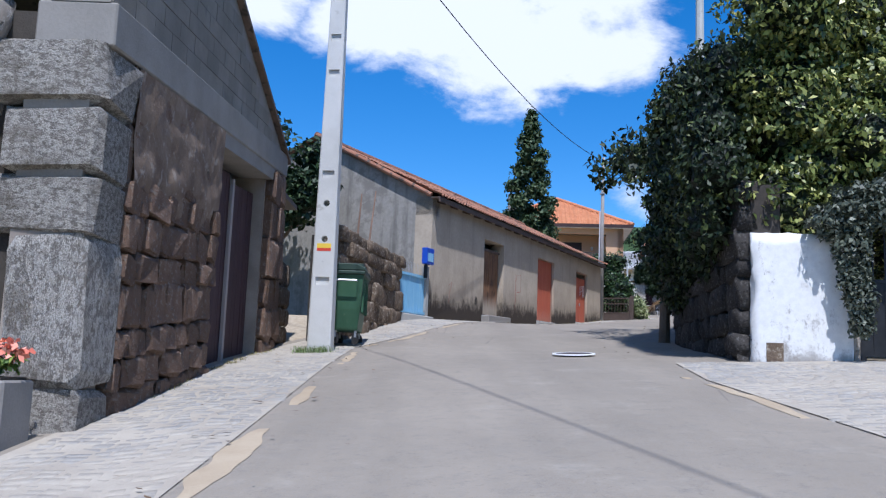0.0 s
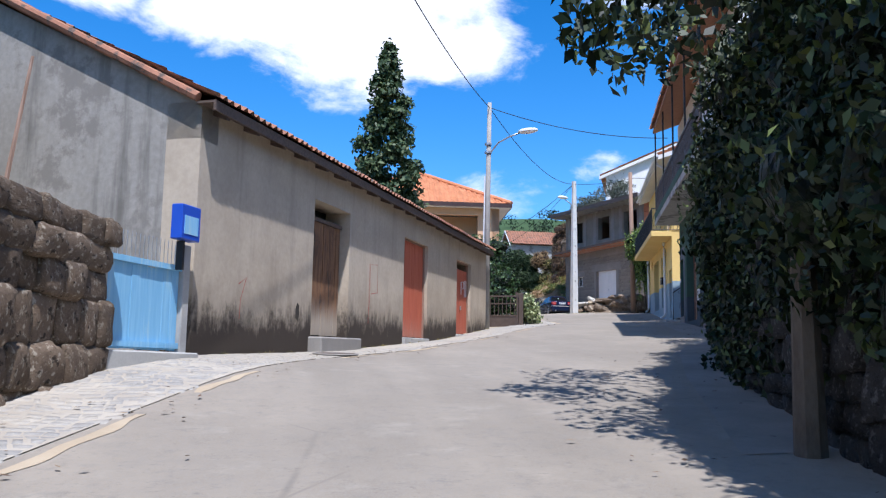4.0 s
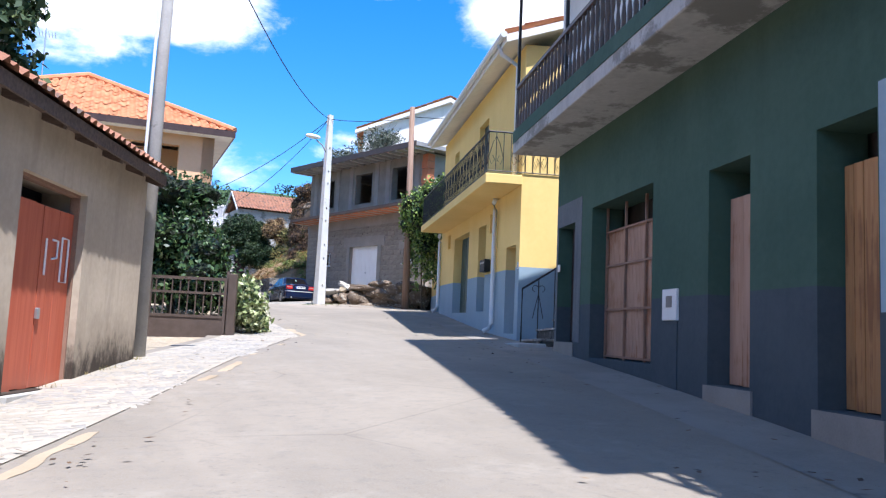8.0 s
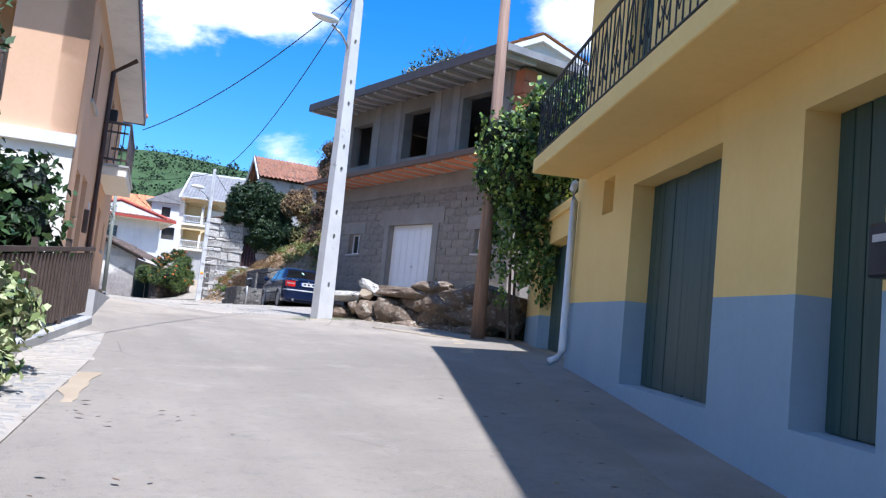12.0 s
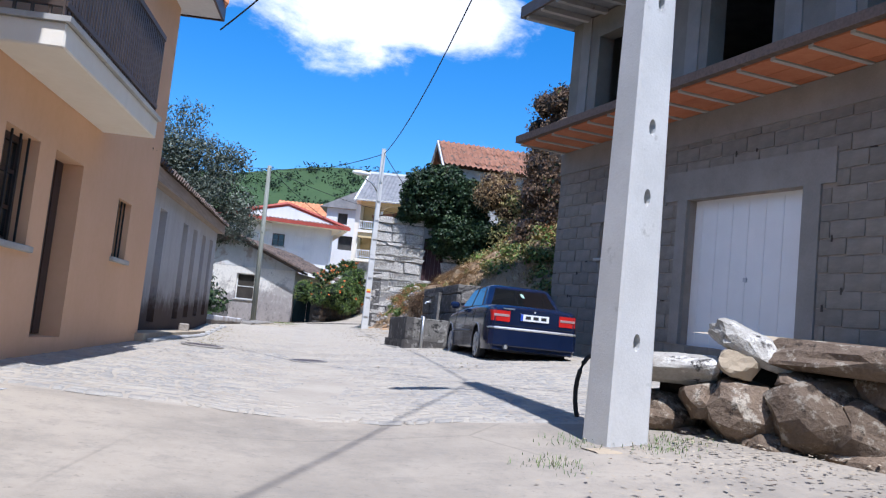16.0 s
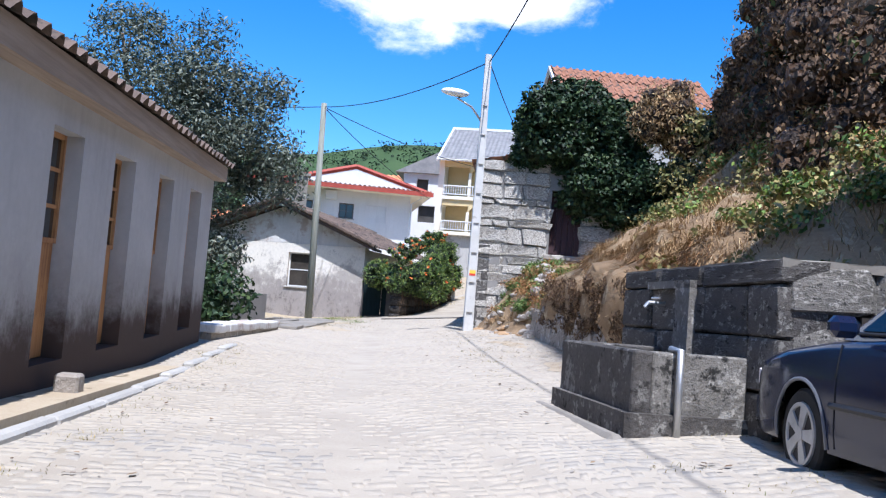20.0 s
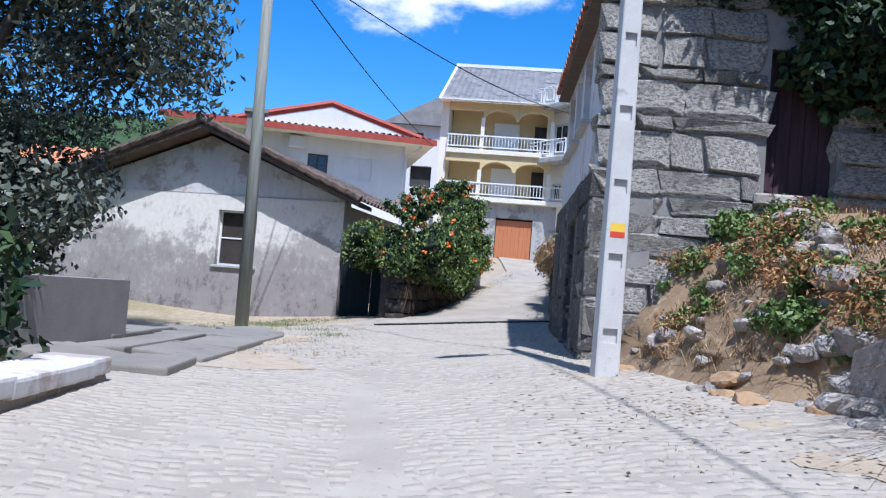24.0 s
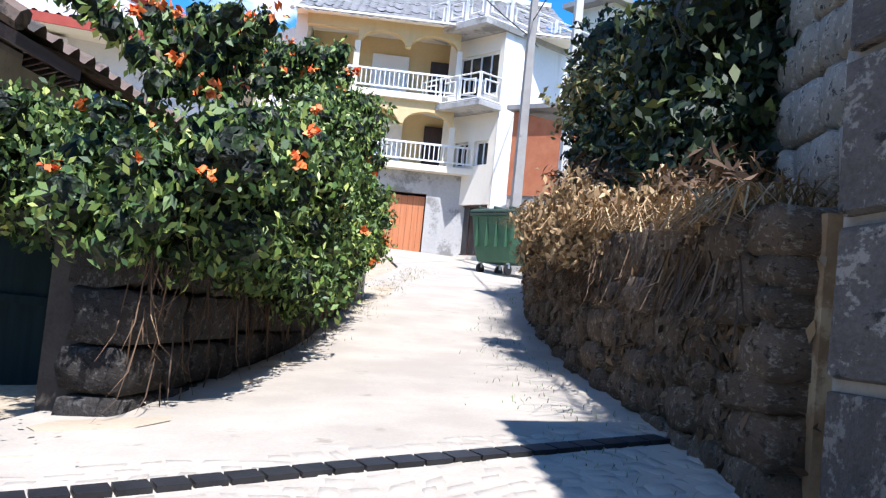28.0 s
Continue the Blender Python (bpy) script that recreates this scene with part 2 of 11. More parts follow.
M["asphalt"] = asphalt()
M["dirt"] = plain("sandy_dirt", (0.36, 0.29, 0.20), (0.46, 0.39, 0.29), 1.2, 45, 0.95, 0.5, c3=(0.20, 0.16, 0.10), spots=0.6)
def field():
    """Village ground: sandy soil with patches of dry and green grass away from the street."""
    n = Nodes("field")
    a, f = n.noise(0.12, 7, 0.62), n.noise(9, 5, 0.7)
    col = n.mix(n.ramp(f, 0.35, 0.65), (0.32, 0.26, 0.18), (0.44, 0.37, 0.27))
    x, y, z = n.xyz()
    off = n.math("ABSOLUTE", n.math("SUBTRACT", x, n.math("ADD", n.math("MULTIPLY", y, 0.19), 1.5)))
    g = n.math("ADD", n.ramp(off, 5.0, 13.0, -0.25, 0.22), a)
    col = n.mix(n.ramp(g, 0.40, 0.56), col, (0.20, 0.175, 0.075))
    col = n.mix(n.ramp(n.math("ADD", g, n.math("MULTIPLY", f, 0.25)), 0.68, 0.86), col, (0.075, 0.105, 0.032))
    n.bump(f, 0.5, 0.05)
    return n.done(col, 0.95, 0.0, 0.2)


M["field"] = field()
M["concrete"] = plain("concrete", (0.34, 0.33, 0.31), (0.46, 0.45, 0.42), 1.3, 40, 0.9, 0.25, c3=(0.24, 0.23, 0.21))
M["pole"] = plain("pole_concrete", (0.50, 0.49, 0.46), (0.60, 0.59, 0.56), 1.6, 60, 0.85, 0.2, c3=(0.40, 0.39, 0.36))
def dusty_setts():
    """Granite setts with sand trodden over them in drifts."""
    n = Nodes("granite_sett")
    a, g, d = n.noise(3.0, 6, 0.65), n.noise(40, 3, 0.7), n.noise(0.55, 8, 0.72)
    col = n.mix(n.ramp(n.math("ADD", n.math("MULTIPLY", a, 0.6), n.math("MULTIPLY", g, 0.4)), 0.34, 0.66), (0.27, 0.255, 0.23), (0.38, 0.36, 0.32))
    i = n.node("ShaderNodeNewGeometry").outputs["Random Per Island"]
    r = n.node("ShaderNodeObjectInfo").outputs["Random"]
    col = n.mix(n.math("MULTIPLY", n.ramp(n.math("ADD", n.math("MULTIPLY", i, 0.5), n.math("MULTIPLY", r, 0.5)), 0.3, 0.95), 0.30), col, (0.20, 0.19, 0.175))
    sand = n.mix(g, (0.37, 0.325, 0.26), (0.45, 0.40, 0.325))
    dust = n.math("ADD", n.math("ADD", d, n.math("MULTIPLY", a, 0.35)), n.ramp(n.xyz()[1], 59.0, 70.0, 0.02, 0.22))
    col = n.mix(n.ramp(dust, 0.58, 0.86, 0.0, 0.9), col, sand)
    n.bump(g, 0.6, 0.01)
    n.bump(a, 0.5, 0.03)
    return n.done(col, 0.93, 0.0, 0.2)


M["sett"] = dusty_setts()
M["joint"] = plain("joint_sand", (0.33, 0.29, 0.235), (0.42, 0.375, 0.305), 1.5, 60, 0.95, 0.3, c3=(0.27, 0.235, 0.18))
M["worncement"] = plain("worn_pavement_cement", (0.20, 0.185, 0.16), (0.28, 0.255, 0.22), 1.1, 45, 0.92, 0.3, c3=(0.15, 0.14, 0.125))
M["granite"] = stone_mat("barn_granite", (0.17, 0.105, 0.072), (0.26, 0.175, 0.125), (0.30, 0.245, 0.20), (0.14, 0.115, 0.095), 0.5)
M["quoin"] = stone_mat("quoin_granite", (0.29, 0.255, 0.22), (0.43, 0.39, 0.34), (0.55, 0.51, 0.455), (0.10, 0.085, 0.075), 0.2)
M["lichen"] = stone_mat("lichened_granite", (0.32, 0.295, 0.25), (0.50, 0.465, 0.405), (0.66, 0.625, 0.555), (0.045, 0.04, 0.037), 0.3)
M["mossy"] = stone_mat("dark_wall_stone", (0.135, 0.097, 0.068), (0.24, 0.178, 0.125), (0.42, 0.365, 0.285), (0.045, 0.034, 0.025), 0.5)
# ashlar for fronts turned from the sun, that shade put into its colour
M["basalt"] = stone_mat("shaded_ashlar", (0.080, 0.074, 0.068), (0.145, 0.134, 0.124), (0.28, 0.268, 0.245), (0.032, 0.030, 0.028), 0.35)
# rubble under the creepers, the overhang's shade put into the stone colour
M["shadestone"] = stone_mat("shaded_rubble", (0.045, 0.040, 0.036), (0.085, 0.077, 0.07), (0.17, 0.16, 0.145), (0.02, 0.019, 0.018), 0.4)
M["smear"] = plain("smeared_earth_mortar", (0.145, 0.098, 0.068), (0.25, 0.185, 0.135), 2.6, 34, 0.95, 0.7, c3=(0.30, 0.25, 0.205), spots=0.55)


def pitted(name, c1, c2, stain, much):
    """Hammered granite: pale crystals between dark pits, stained in broad patches."""
    n = Nodes(name)
    p, a, big = n.noise(15, 5, 0.7), n.noise(60, 3, 0.7), n.noise(1.7, 6, 0.65)
    col = n.mix(n.ramp(a, 0.35, 0.65), c1, c2)
    col = n.mix(n.ramp(p, 0.40, 0.56, 0.75, 0.0), col, (0.13, 0.115, 0.10))
    col = n.mix(n.ramp(big, 0.48, 0.66, 0.0, much), col, stain)
    n.bump(p, 1.0, 0.03)
    n.bump(a, 0.8, 0.01)
    return n.done(col, 0.93, 0.0, 0.2)


M["pitted"] = pitted("pitted_granite", (0.29, 0.268, 0.238), (0.50, 0.47, 0.42), (0.15, 0.13, 0.105), 0.65)
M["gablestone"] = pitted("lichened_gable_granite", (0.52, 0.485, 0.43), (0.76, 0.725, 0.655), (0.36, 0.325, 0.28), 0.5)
M["mortar"] = plain("mortar", (0.24, 0.20, 0.165), (0.34, 0.295, 0.25), 2, 50, 0.95, 0.4)
M["darkjoint"] = plain("dark_joint", (0.035, 0.03, 0.025), (0.07, 0.06, 0.05), 3, 50, 0.95, 0.4)
M["cement"] = plain("grey_cement_block", (0.20, 0.18, 0.152), (0.285, 0.258, 0.222), 1.5, 55, 0.92, 0.35, c3=(0.18, 0.165, 0.145), rand=0.25)
M["lintel"] = plain("rough_cement", (0.22, 0.205, 0.185), (0.29, 0.27, 0.245), 1.5, 45, 0.92, 0.3)
M["barnwall"] = stucco("weathered_render", (0.39, 0.325, 0.245), (0.50, 0.425, 0.33), mould=(0.040, 0.031, 0.025), foot=(2.50, 0.56, 0.045), streak=0.30, drip=1.6)
M["barnside"] = stucco("bare_render", (0.24, 0.225, 0.20), (0.37, 0.35, 0.315), streak=0.75, patches=(0.20, 0.185, 0.165))
M["green"] = stucco("dark_green_paint", (0.048, 0.094, 0.072), (0.070, 0.122, 0.094), streak=0.15)
M["barecement"] = stucco("bare_cement_patch", (0.115, 0.13, 0.145), (0.17, 0.185, 0.20), streak=0.3)
M["greenfoot"] = stucco("dark_blue_grey_paint", (0.050, 0.070, 0.085), (0.075, 0.095, 0.11), streak=0.15)
M["yellow"] = stucco("yellow_paint", (0.78, 0.55, 0.20), (0.83, 0.60, 0.235), streak=0.06)
M["tanwall"] = stucco("faded_ochre_paint", (0.60, 0.46, 0.24), (0.66, 0.52, 0.29), streak=0.12)
M["bluefoot"] = stucco("blue_grey_dado", (0.27, 0.36, 0.43), (0.32, 0.41, 0.48), streak=0.06)
M["peach"] = stucco("peach_paint", (0.66, 0.41, 0.245), (0.71, 0.45, 0.28), streak=0.05)
M["cream"] = stucco("cream_paint", (0.76, 0.70, 0.58), (0.81, 0.76, 0.65), streak=0.08)
M["white"] = stucco("white_paint", (0.68, 0.67, 0.66), (0.76, 0.75, 0.74), streak=0.15)
M["stained"] = stucco("stained_plaster", (0.56, 0.55, 0.54), (0.68, 0.67, 0.66), streak=0.45, patches=(0.40, 0.33, 0.29))
M["limewash"] = stucco("flaking_limewash", (0.74, 0.73, 0.70), (0.82, 0.81, 0.79), streak=0.30, patches=None)
M["school"] = stucco("grey_render", (0.38, 0.38, 0.385), (0.45, 0.45, 0.455), mould=(0.052, 0.034, 0.028), foot=(5.66, 0.62, 0.03), streak=0.2, drip=0.55)
M["cottage"] = None
M["slabgrey"] = stucco("grimy_slab", (0.38, 0.37, 0.35), (0.50, 0.49, 0.47), streak=0.3, patches=(0.20, 0.195, 0.18))
M["tile"] = plain("terracotta_tile", (0.50, 0.19, 0.085), (0.62, 0.27, 0.13), 2.2, 30, 0.85, 0.3, c3=(0.36, 0.17, 0.10))
M["oldtile"] = plain("weathered_tile", (0.25, 0.115, 0.070), (0.36, 0.175, 0.11), 2.0, 30, 0.9, 0.35, c3=(0.11, 0.085, 0.07), spots=0.52)
M["darktile"] = plain("blackened_tile", (0.10, 0.075, 0.062), (0.17, 0.125, 0.10), 2.0, 30, 0.9, 0.35, c3=(0.05, 0.045, 0.04), spots=0.52)
M["brick"] = plain("hollow_brick", (0.46, 0.155, 0.075), (0.56, 0.22, 0.11), 2.5, 30, 0.9, 0.3, rand=0.3)
M["slate"] = plain("grey_slate", (0.20, 0.20, 0.205), (0.29, 0.285, 0.28), 2.5, 25, 0.85, 0.3, c3=(0.38, 0.37, 0.35))
M["browndoor"] = grain("brown_board", (0.085, 0.045, 0.028), (0.30, 0.155, 0.075), 2, 0.75, 0.5, c3=(0.055, 0.038, 0.030), fade=(3.25, 3.75, (0.42, 0.35, 0.27)))
M["reddoor"] = grain("red_sheet_door", (0.40, 0.090, 0.048), (0.48, 0.125, 0.068), 2, 0.6, 0.15, fade=(3.05, 3.75, (0.52, 0.235, 0.165)))
M["barndoor"] = grain("purple_brown_board", (0.042, 0.022, 0.026), (0.078, 0.043, 0.046), 2, 0.8, 0.5, c3=(0.05, 0.03, 0.032))
M["palebatten"] = grain("grey_batten", (0.28, 0.24, 0.22), (0.36, 0.32, 0.30), 2, 0.8, 0.4)
M["bluegate"] = grain("light_blue_sheet", (0.20, 0.44, 0.66), (0.27, 0.52, 0.72), 2, 0.55, 0.15, c3=(0.33, 0.53, 0.66))
M["rustsheet"] = grain("rusty_ribbed_sheet", (0.40, 0.24, 0.165), (0.48, 0.31, 0.225), 2, 0.7, 0.2, c3=(0.30, 0.145, 0.075))
M["rustbar"] = plain("rusted_bar", (0.22, 0.13, 0.09), (0.30, 0.185, 0.135), 4, 50, 0.75, 0.3)
M["darkdoor"] = grain("dark_stained_door", (0.035, 0.022, 0.020), (0.06, 0.038, 0.034), 2, 0.5, 0.2)
# gate sheet taken near black for the deep shade it stands in
M["gateshade"] = grain("shaded_blue_green_sheet", (0.004, 0.012, 0.014), (0.008, 0.020, 0.022), 2, 0.95, 0.1)
M["eave"] = grain("weathered_eave_board", (0.26, 0.20, 0.155), (0.35, 0.28, 0.22), 0, 0.85, 0.3)
M["greendoor"] = grain("dark_green_door", (0.035, 0.068, 0.058), (0.05, 0.088, 0.074), 2, 0.45, 0.15)
M["schooldoor"] = grain("varnished_panel", (0.36, 0.18, 0.075), (0.46, 0.25, 0.11), 2, 0.6, 0.3, c3=(0.25, 0.12, 0.055))
M["garagewhite"] = plain("white_sheet", (0.72, 0.72, 0.71), (0.77, 0.77, 0.76), 2, 50, 0.5, 0.08)
M["orangedoor"] = grain("orange_sheet", (0.45, 0.16, 0.065), (0.52, 0.205, 0.09), 2, 0.6, 0.15)
M["wood"] = grain("weathered_wood", (0.20, 0.125, 0.085), (0.30, 0.20, 0.145), 2, 0.8, 0.4)
M["rafter"] = grain("dark_rafter", (0.085, 0.062, 0.050), (0.14, 0.10, 0.08), 1, 0.85, 0.4)
M["soffit"] = grain("stained_soffit", (0.30, 0.14, 0.075), (0.38, 0.19, 0.10), 1, 0.7, 0.3)
M["greenpole"] = grain("green_treated_pole", (0.19, 0.20, 0.165), (0.28, 0.285, 0.245), 2, 0.85, 0.4)
M["iron"] = plain("black_iron", (0.022, 0.022, 0.024), (0.04, 0.04, 0.042), 5, 60, 0.5, 0.15, metal=0.4)
M["ironbrown"] = plain("brown_painted_iron", (0.085, 0.062, 0.05), (0.115, 0.085, 0.07), 5, 60, 0.5, 0.12, metal=0.2)
M["steel"] = plain("galvanised_steel", (0.42, 0.43, 0.44), (0.52, 0.53, 0.54), 6, 60, 0.45, 0.1, metal=0.8)
M["pvc"] = plain("white_pipe", (0.62, 0.64, 0.66), (0.70, 0.72, 0.74), 4, 50, 0.4, 0.05)
M["brownpipe"] = plain("brown_pipe", (0.05, 0.03, 0.026), (0.07, 0.043, 0.036), 4, 50, 0.4, 0.05)
M["black"] = plain("black_rubber", (0.014, 0.014, 0.014), (0.025, 0.025, 0.025), 5, 60, 0.7, 0.1)
M["binlid"] = plain("dark_green_plastic", (0.028, 0.050, 0.036), (0.038, 0.062, 0.046), 3, 50, 0.5, 0.08)
M["bin"] = plain("green_plastic", (0.040, 0.100, 0.055), (0.055, 0.125, 0.070), 2.5, 50, 0.5, 0.08, c3=(0.09, 0.15, 0.09))
# near-black colour for surfaces that stand in for unlit rooms
M["interior"] = plain("dark_interior", (0.05, 0.048, 0.045), (0.08, 0.075, 0.07), 2, 20, 0.95, 0.2)
M["carpaint"] = plain("dark_blue_car_paint", (0.006, 0.012, 0.036), (0.008, 0.015, 0.045), 3, 90, 0.14, 0.0, metal=0.0, spec=0.5)
M["carglass"] = plain("tinted_car_glass", (0.006, 0.007, 0.008), (0.008, 0.009, 0.010), 3, 90, 0.04, 0.0, spec=0.5)
M["carplastic"] = plain("black_trim", (0.018, 0.018, 0.02), (0.028, 0.028, 0.03), 5, 60, 0.5, 0.05)
M["silver"] = plain("alloy", (0.62, 0.63, 0.64), (0.70, 0.71, 0.72), 5, 60, 0.28, 0.02, metal=0.85)
M["carlip"] = plain("grey_trim", (0.10, 0.105, 0.12), (0.14, 0.145, 0.16), 5, 60, 0.35, 0.0, spec=0.5)
M["alloy"] = plain("dull_alloy", (0.42, 0.42, 0.41), (0.55, 0.55, 0.54), 9, 60, 0.38, 0.02, metal=0.4, spec=0.5)
M["lensgrey"] = plain("pale_lens", (0.30, 0.20, 0.19), (0.38, 0.26, 0.25), 9, 60, 0.2, 0.0, spec=0.5)
M["stickergreen"] = plain("green_sticker", (0.25, 0.42, 0.33), (0.40, 0.55, 0.46), 20, 60, 0.5, 0.0)
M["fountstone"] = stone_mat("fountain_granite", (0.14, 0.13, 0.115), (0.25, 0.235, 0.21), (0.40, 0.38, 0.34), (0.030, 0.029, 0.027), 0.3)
M["taillight"] = plain("red_lens", (0.42, 0.012, 0.012), (0.50, 0.02, 0.016), 5, 60, 0.15, 0.02, spec=0.6)
M["clearlens"] = plain("clear_lens", (0.70, 0.62, 0.60), (0.76, 0.68, 0.66), 5, 60, 0.15, 0.02, spec=0.6)
M["plate"] = plain("white_plate", (0.75, 0.76, 0.78), (0.79, 0.80, 0.82), 5, 60, 0.35, 0.02)
M["plateblue"] = plain("plate_blue", (0.02, 0.07, 0.42), (0.025, 0.08, 0.46), 5, 60, 0.35, 0.02)
M["signyellow"] = plain("sticker_yellow", (0.75, 0.50, 0.05), (0.8, 0.55, 0.07), 5, 60, 0.5, 0.02)
M["signred"] = plain("sticker_red", (0.55, 0.05, 0.03), (0.62, 0.07, 0.04), 5, 60, 0.5, 0.02)
M["lampglass"] = plain("milky_lamp_cover", (0.78, 0.78, 0.76), (0.82, 0.82, 0.80), 5, 60, 0.3, 0.02)
M["redtrim"] = plain("red_brown_trim", (0.32, 0.055, 0.035), (0.38, 0.075, 0.05), 4, 60, 0.6, 0.1)


def flaked(name, white, bare, z0, z1):
    """Limewash that has come off in speckles and runs, most of it low on the wall."""
    n = Nodes(name)
    x, y, z = n.xyz()
    big, speck = n.noise(1.3, 8, 0.7), n.noise(8.0, 9, 0.85, stretch=(1, 1, 0.55))
    low = n.ramp(z, z0, z1, 0.09, -0.09)
    deep = n.ramp(z, z0 + .45 * (z1 - z0), z1, 0.10, -0.12)
    m = n.math("ADD", n.math("ADD", n.math("MULTIPLY", big, 0.45), n.math("MULTIPLY", speck, 0.55)), low)
    col = n.mix(n.ramp(n.noise(11, 5, 0.6), 0.35, 0.7), white, tuple(v * 0.9 for v in white))
    col = n.mix(n.ramp(n.math("ADD", n.noise(0.9, 9, 0.72), deep), 0.46, 0.58, 0.0, 0.75), col, tuple(v * 0.95 for v in bare))
    col = n.mix(n.ramp(m, 0.45, 0.53, 0.0, 0.85), col, bare)
    col = n.mix(n.ramp(m, 0.56, 0.66, 0.0, 0.85), col, tuple(v * 0.42 for v in bare))
    n.bump(speck, 0.5, 0.02)
    return n.done(col, 0.92, 0.0, 0.2)


M["cottage"] = flaked("flaking_cottage_limewash", (0.76, 0.72, 0.65), (0.30, 0.27, 0.255), 5.6, 8.2)
M["flakedwhite"] = flaked("flaking_wall_limewash", (0.80, 0.79, 0.76), (0.30, 0.27, 0.24), 0.7, 2.0)


def shaded_leaf_mass(name, c1, c2, scale=11.0):
    """The dense inside of a hedge, coloured as leaves in deep shade: leaf-sized cells, each with its own tone and tilt.
    """
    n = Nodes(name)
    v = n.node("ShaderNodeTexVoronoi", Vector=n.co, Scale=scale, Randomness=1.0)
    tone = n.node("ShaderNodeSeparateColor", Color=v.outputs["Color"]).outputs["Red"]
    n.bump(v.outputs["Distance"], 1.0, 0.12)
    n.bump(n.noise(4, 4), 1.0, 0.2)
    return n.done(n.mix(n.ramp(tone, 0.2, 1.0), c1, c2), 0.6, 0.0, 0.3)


M["ivycore"] = shaded_leaf_mass("ivy_shade_mass", (0.004, 0.009, 0.003), (0.016, 0.032, 0.009))
M["browncore"] = shaded_leaf_mass("dead_creeper_shade_mass", (0.022, 0.014, 0.009), (0.095, 0.052, 0.026))
M["ochre"] = plain("sunlit_ochre_earth", (0.34, 0.215, 0.115), (0.45, 0.31, 0.18), 2.4, 40, 0.95, 0.5)
M["bankearth"] = plain("bank_earth", (0.19, 0.125, 0.068), (0.32, 0.225, 0.132), 1.4, 30, 0.95, 0.7, c3=(0.38, 0.30, 0.19), spots=0.55)
M["weathered"] = plain("weathered_pole", (0.27, 0.255, 0.235), (0.36, 0.345, 0.32), 2, 50, 0.9, 0.3, c3=(0.20, 0.19, 0.175))
M["mortarline"] = plain("pale_mortar", (0.20, 0.19, 0.175), (0.29, 0.275, 0.255), 3, 50, 0.95, 0.3)
M["sand"] = plain("drifted_sand", (0.35, 0.275, 0.185), (0.43, 0.35, 0.245), 1.5, 60, 0.95, 0.3)
M["bark"] = plain("bark", (0.10, 0.075, 0.055), (0.17, 0.135, 0.10), 6, 40, 0.95, 0.8, stretch=(1, 1, 0.3))
# one ivy leaf in two tones: ivy darkened for shade, ivysun brightened for sun
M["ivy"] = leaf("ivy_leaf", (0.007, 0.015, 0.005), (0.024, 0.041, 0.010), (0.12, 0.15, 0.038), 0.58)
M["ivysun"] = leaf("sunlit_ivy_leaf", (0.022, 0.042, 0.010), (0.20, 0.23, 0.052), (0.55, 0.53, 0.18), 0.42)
M["bush"] = leaf("glossy_bush_leaf", (0.010, 0.027, 0.009), (0.024, 0.052, 0.016), (0.075, 0.115, 0.036), 0.6)
M["hedge"] = leaf("hedge_leaf", (0.018, 0.045, 0.014), (0.05, 0.095, 0.028), (0.12, 0.17, 0.06), 0.42)
M["conifer"] = leaf("conifer_spray", (0.030, 0.058, 0.022), (0.060, 0.095, 0.034), (0.105, 0.135, 0.05), 0.6)
M["olive"] = leaf("olive_leaf", (0.046, 0.058, 0.040), (0.105, 0.122, 0.085), (0.22, 0.235, 0.175), 0.5)
M["vine"] = leaf("vine_leaf", (0.026, 0.065, 0.012), (0.13, 0.21, 0.036), (0.34, 0.40, 0.09), 0.5)
M["trumpet"] = leaf("creeper_leaf", (0.030, 0.068, 0.018), (0.110, 0.170, 0.036), (0.33, 0.385, 0.09), 0.55)
M["pinkflower"] = leaf("salmon_flower", (0.62, 0.16, 0.10), (0.75, 0.28, 0.19), (0.82, 0.42, 0.32), 0.6)
M["flower"] = leaf("orange_flower", (0.72, 0.12, 0.025), (0.82, 0.20, 0.04), (0.88, 0.32, 0.10), 0.6)
M["paleleaf"] = leaf("variegated_leaf", (0.17, 0.22, 0.07), (0.38, 0.42, 0.20), (0.66, 0.66, 0.44), 0.5)
M["dry"] = leaf("dry_grass", (0.20, 0.125, 0.058), (0.36, 0.235, 0.11), (0.52, 0.40, 0.22), 0.8)
M["brownleaf"] = leaf("dead_creeper", (0.060, 0.036, 0.020), (0.13, 0.078, 0.042), (0.26, 0.175, 0.09), 0.8)
M["rusty"] = leaf("rusty_dry_grass", (0.18, 0.078, 0.030), (0.34, 0.17, 0.062), (0.52, 0.33, 0.14), 0.8)
M["scrub"] = leaf("dry_scrub", (0.10, 0.115, 0.030), (0.25, 0.21, 0.075), (0.42, 0.31, 0.14), 0.75)
M["grass"] = leaf("weeds", (0.060, 0.115, 0.022), (0.12, 0.19, 0.042), (0.27, 0.29, 0.10), 0.6)
M["hillgreen"] = plain("hill_field", (0.036, 0.070, 0.022), (0.055, 0.095, 0.030), 0.012, 0.2, 0.95, 0.0, c3=(0.022, 0.045, 0.018))
M["forest"] = leaf("far_forest", (0.010, 0.022, 0.010), (0.020, 0.040, 0.016), (0.036, 0.060, 0.024), 0.9)


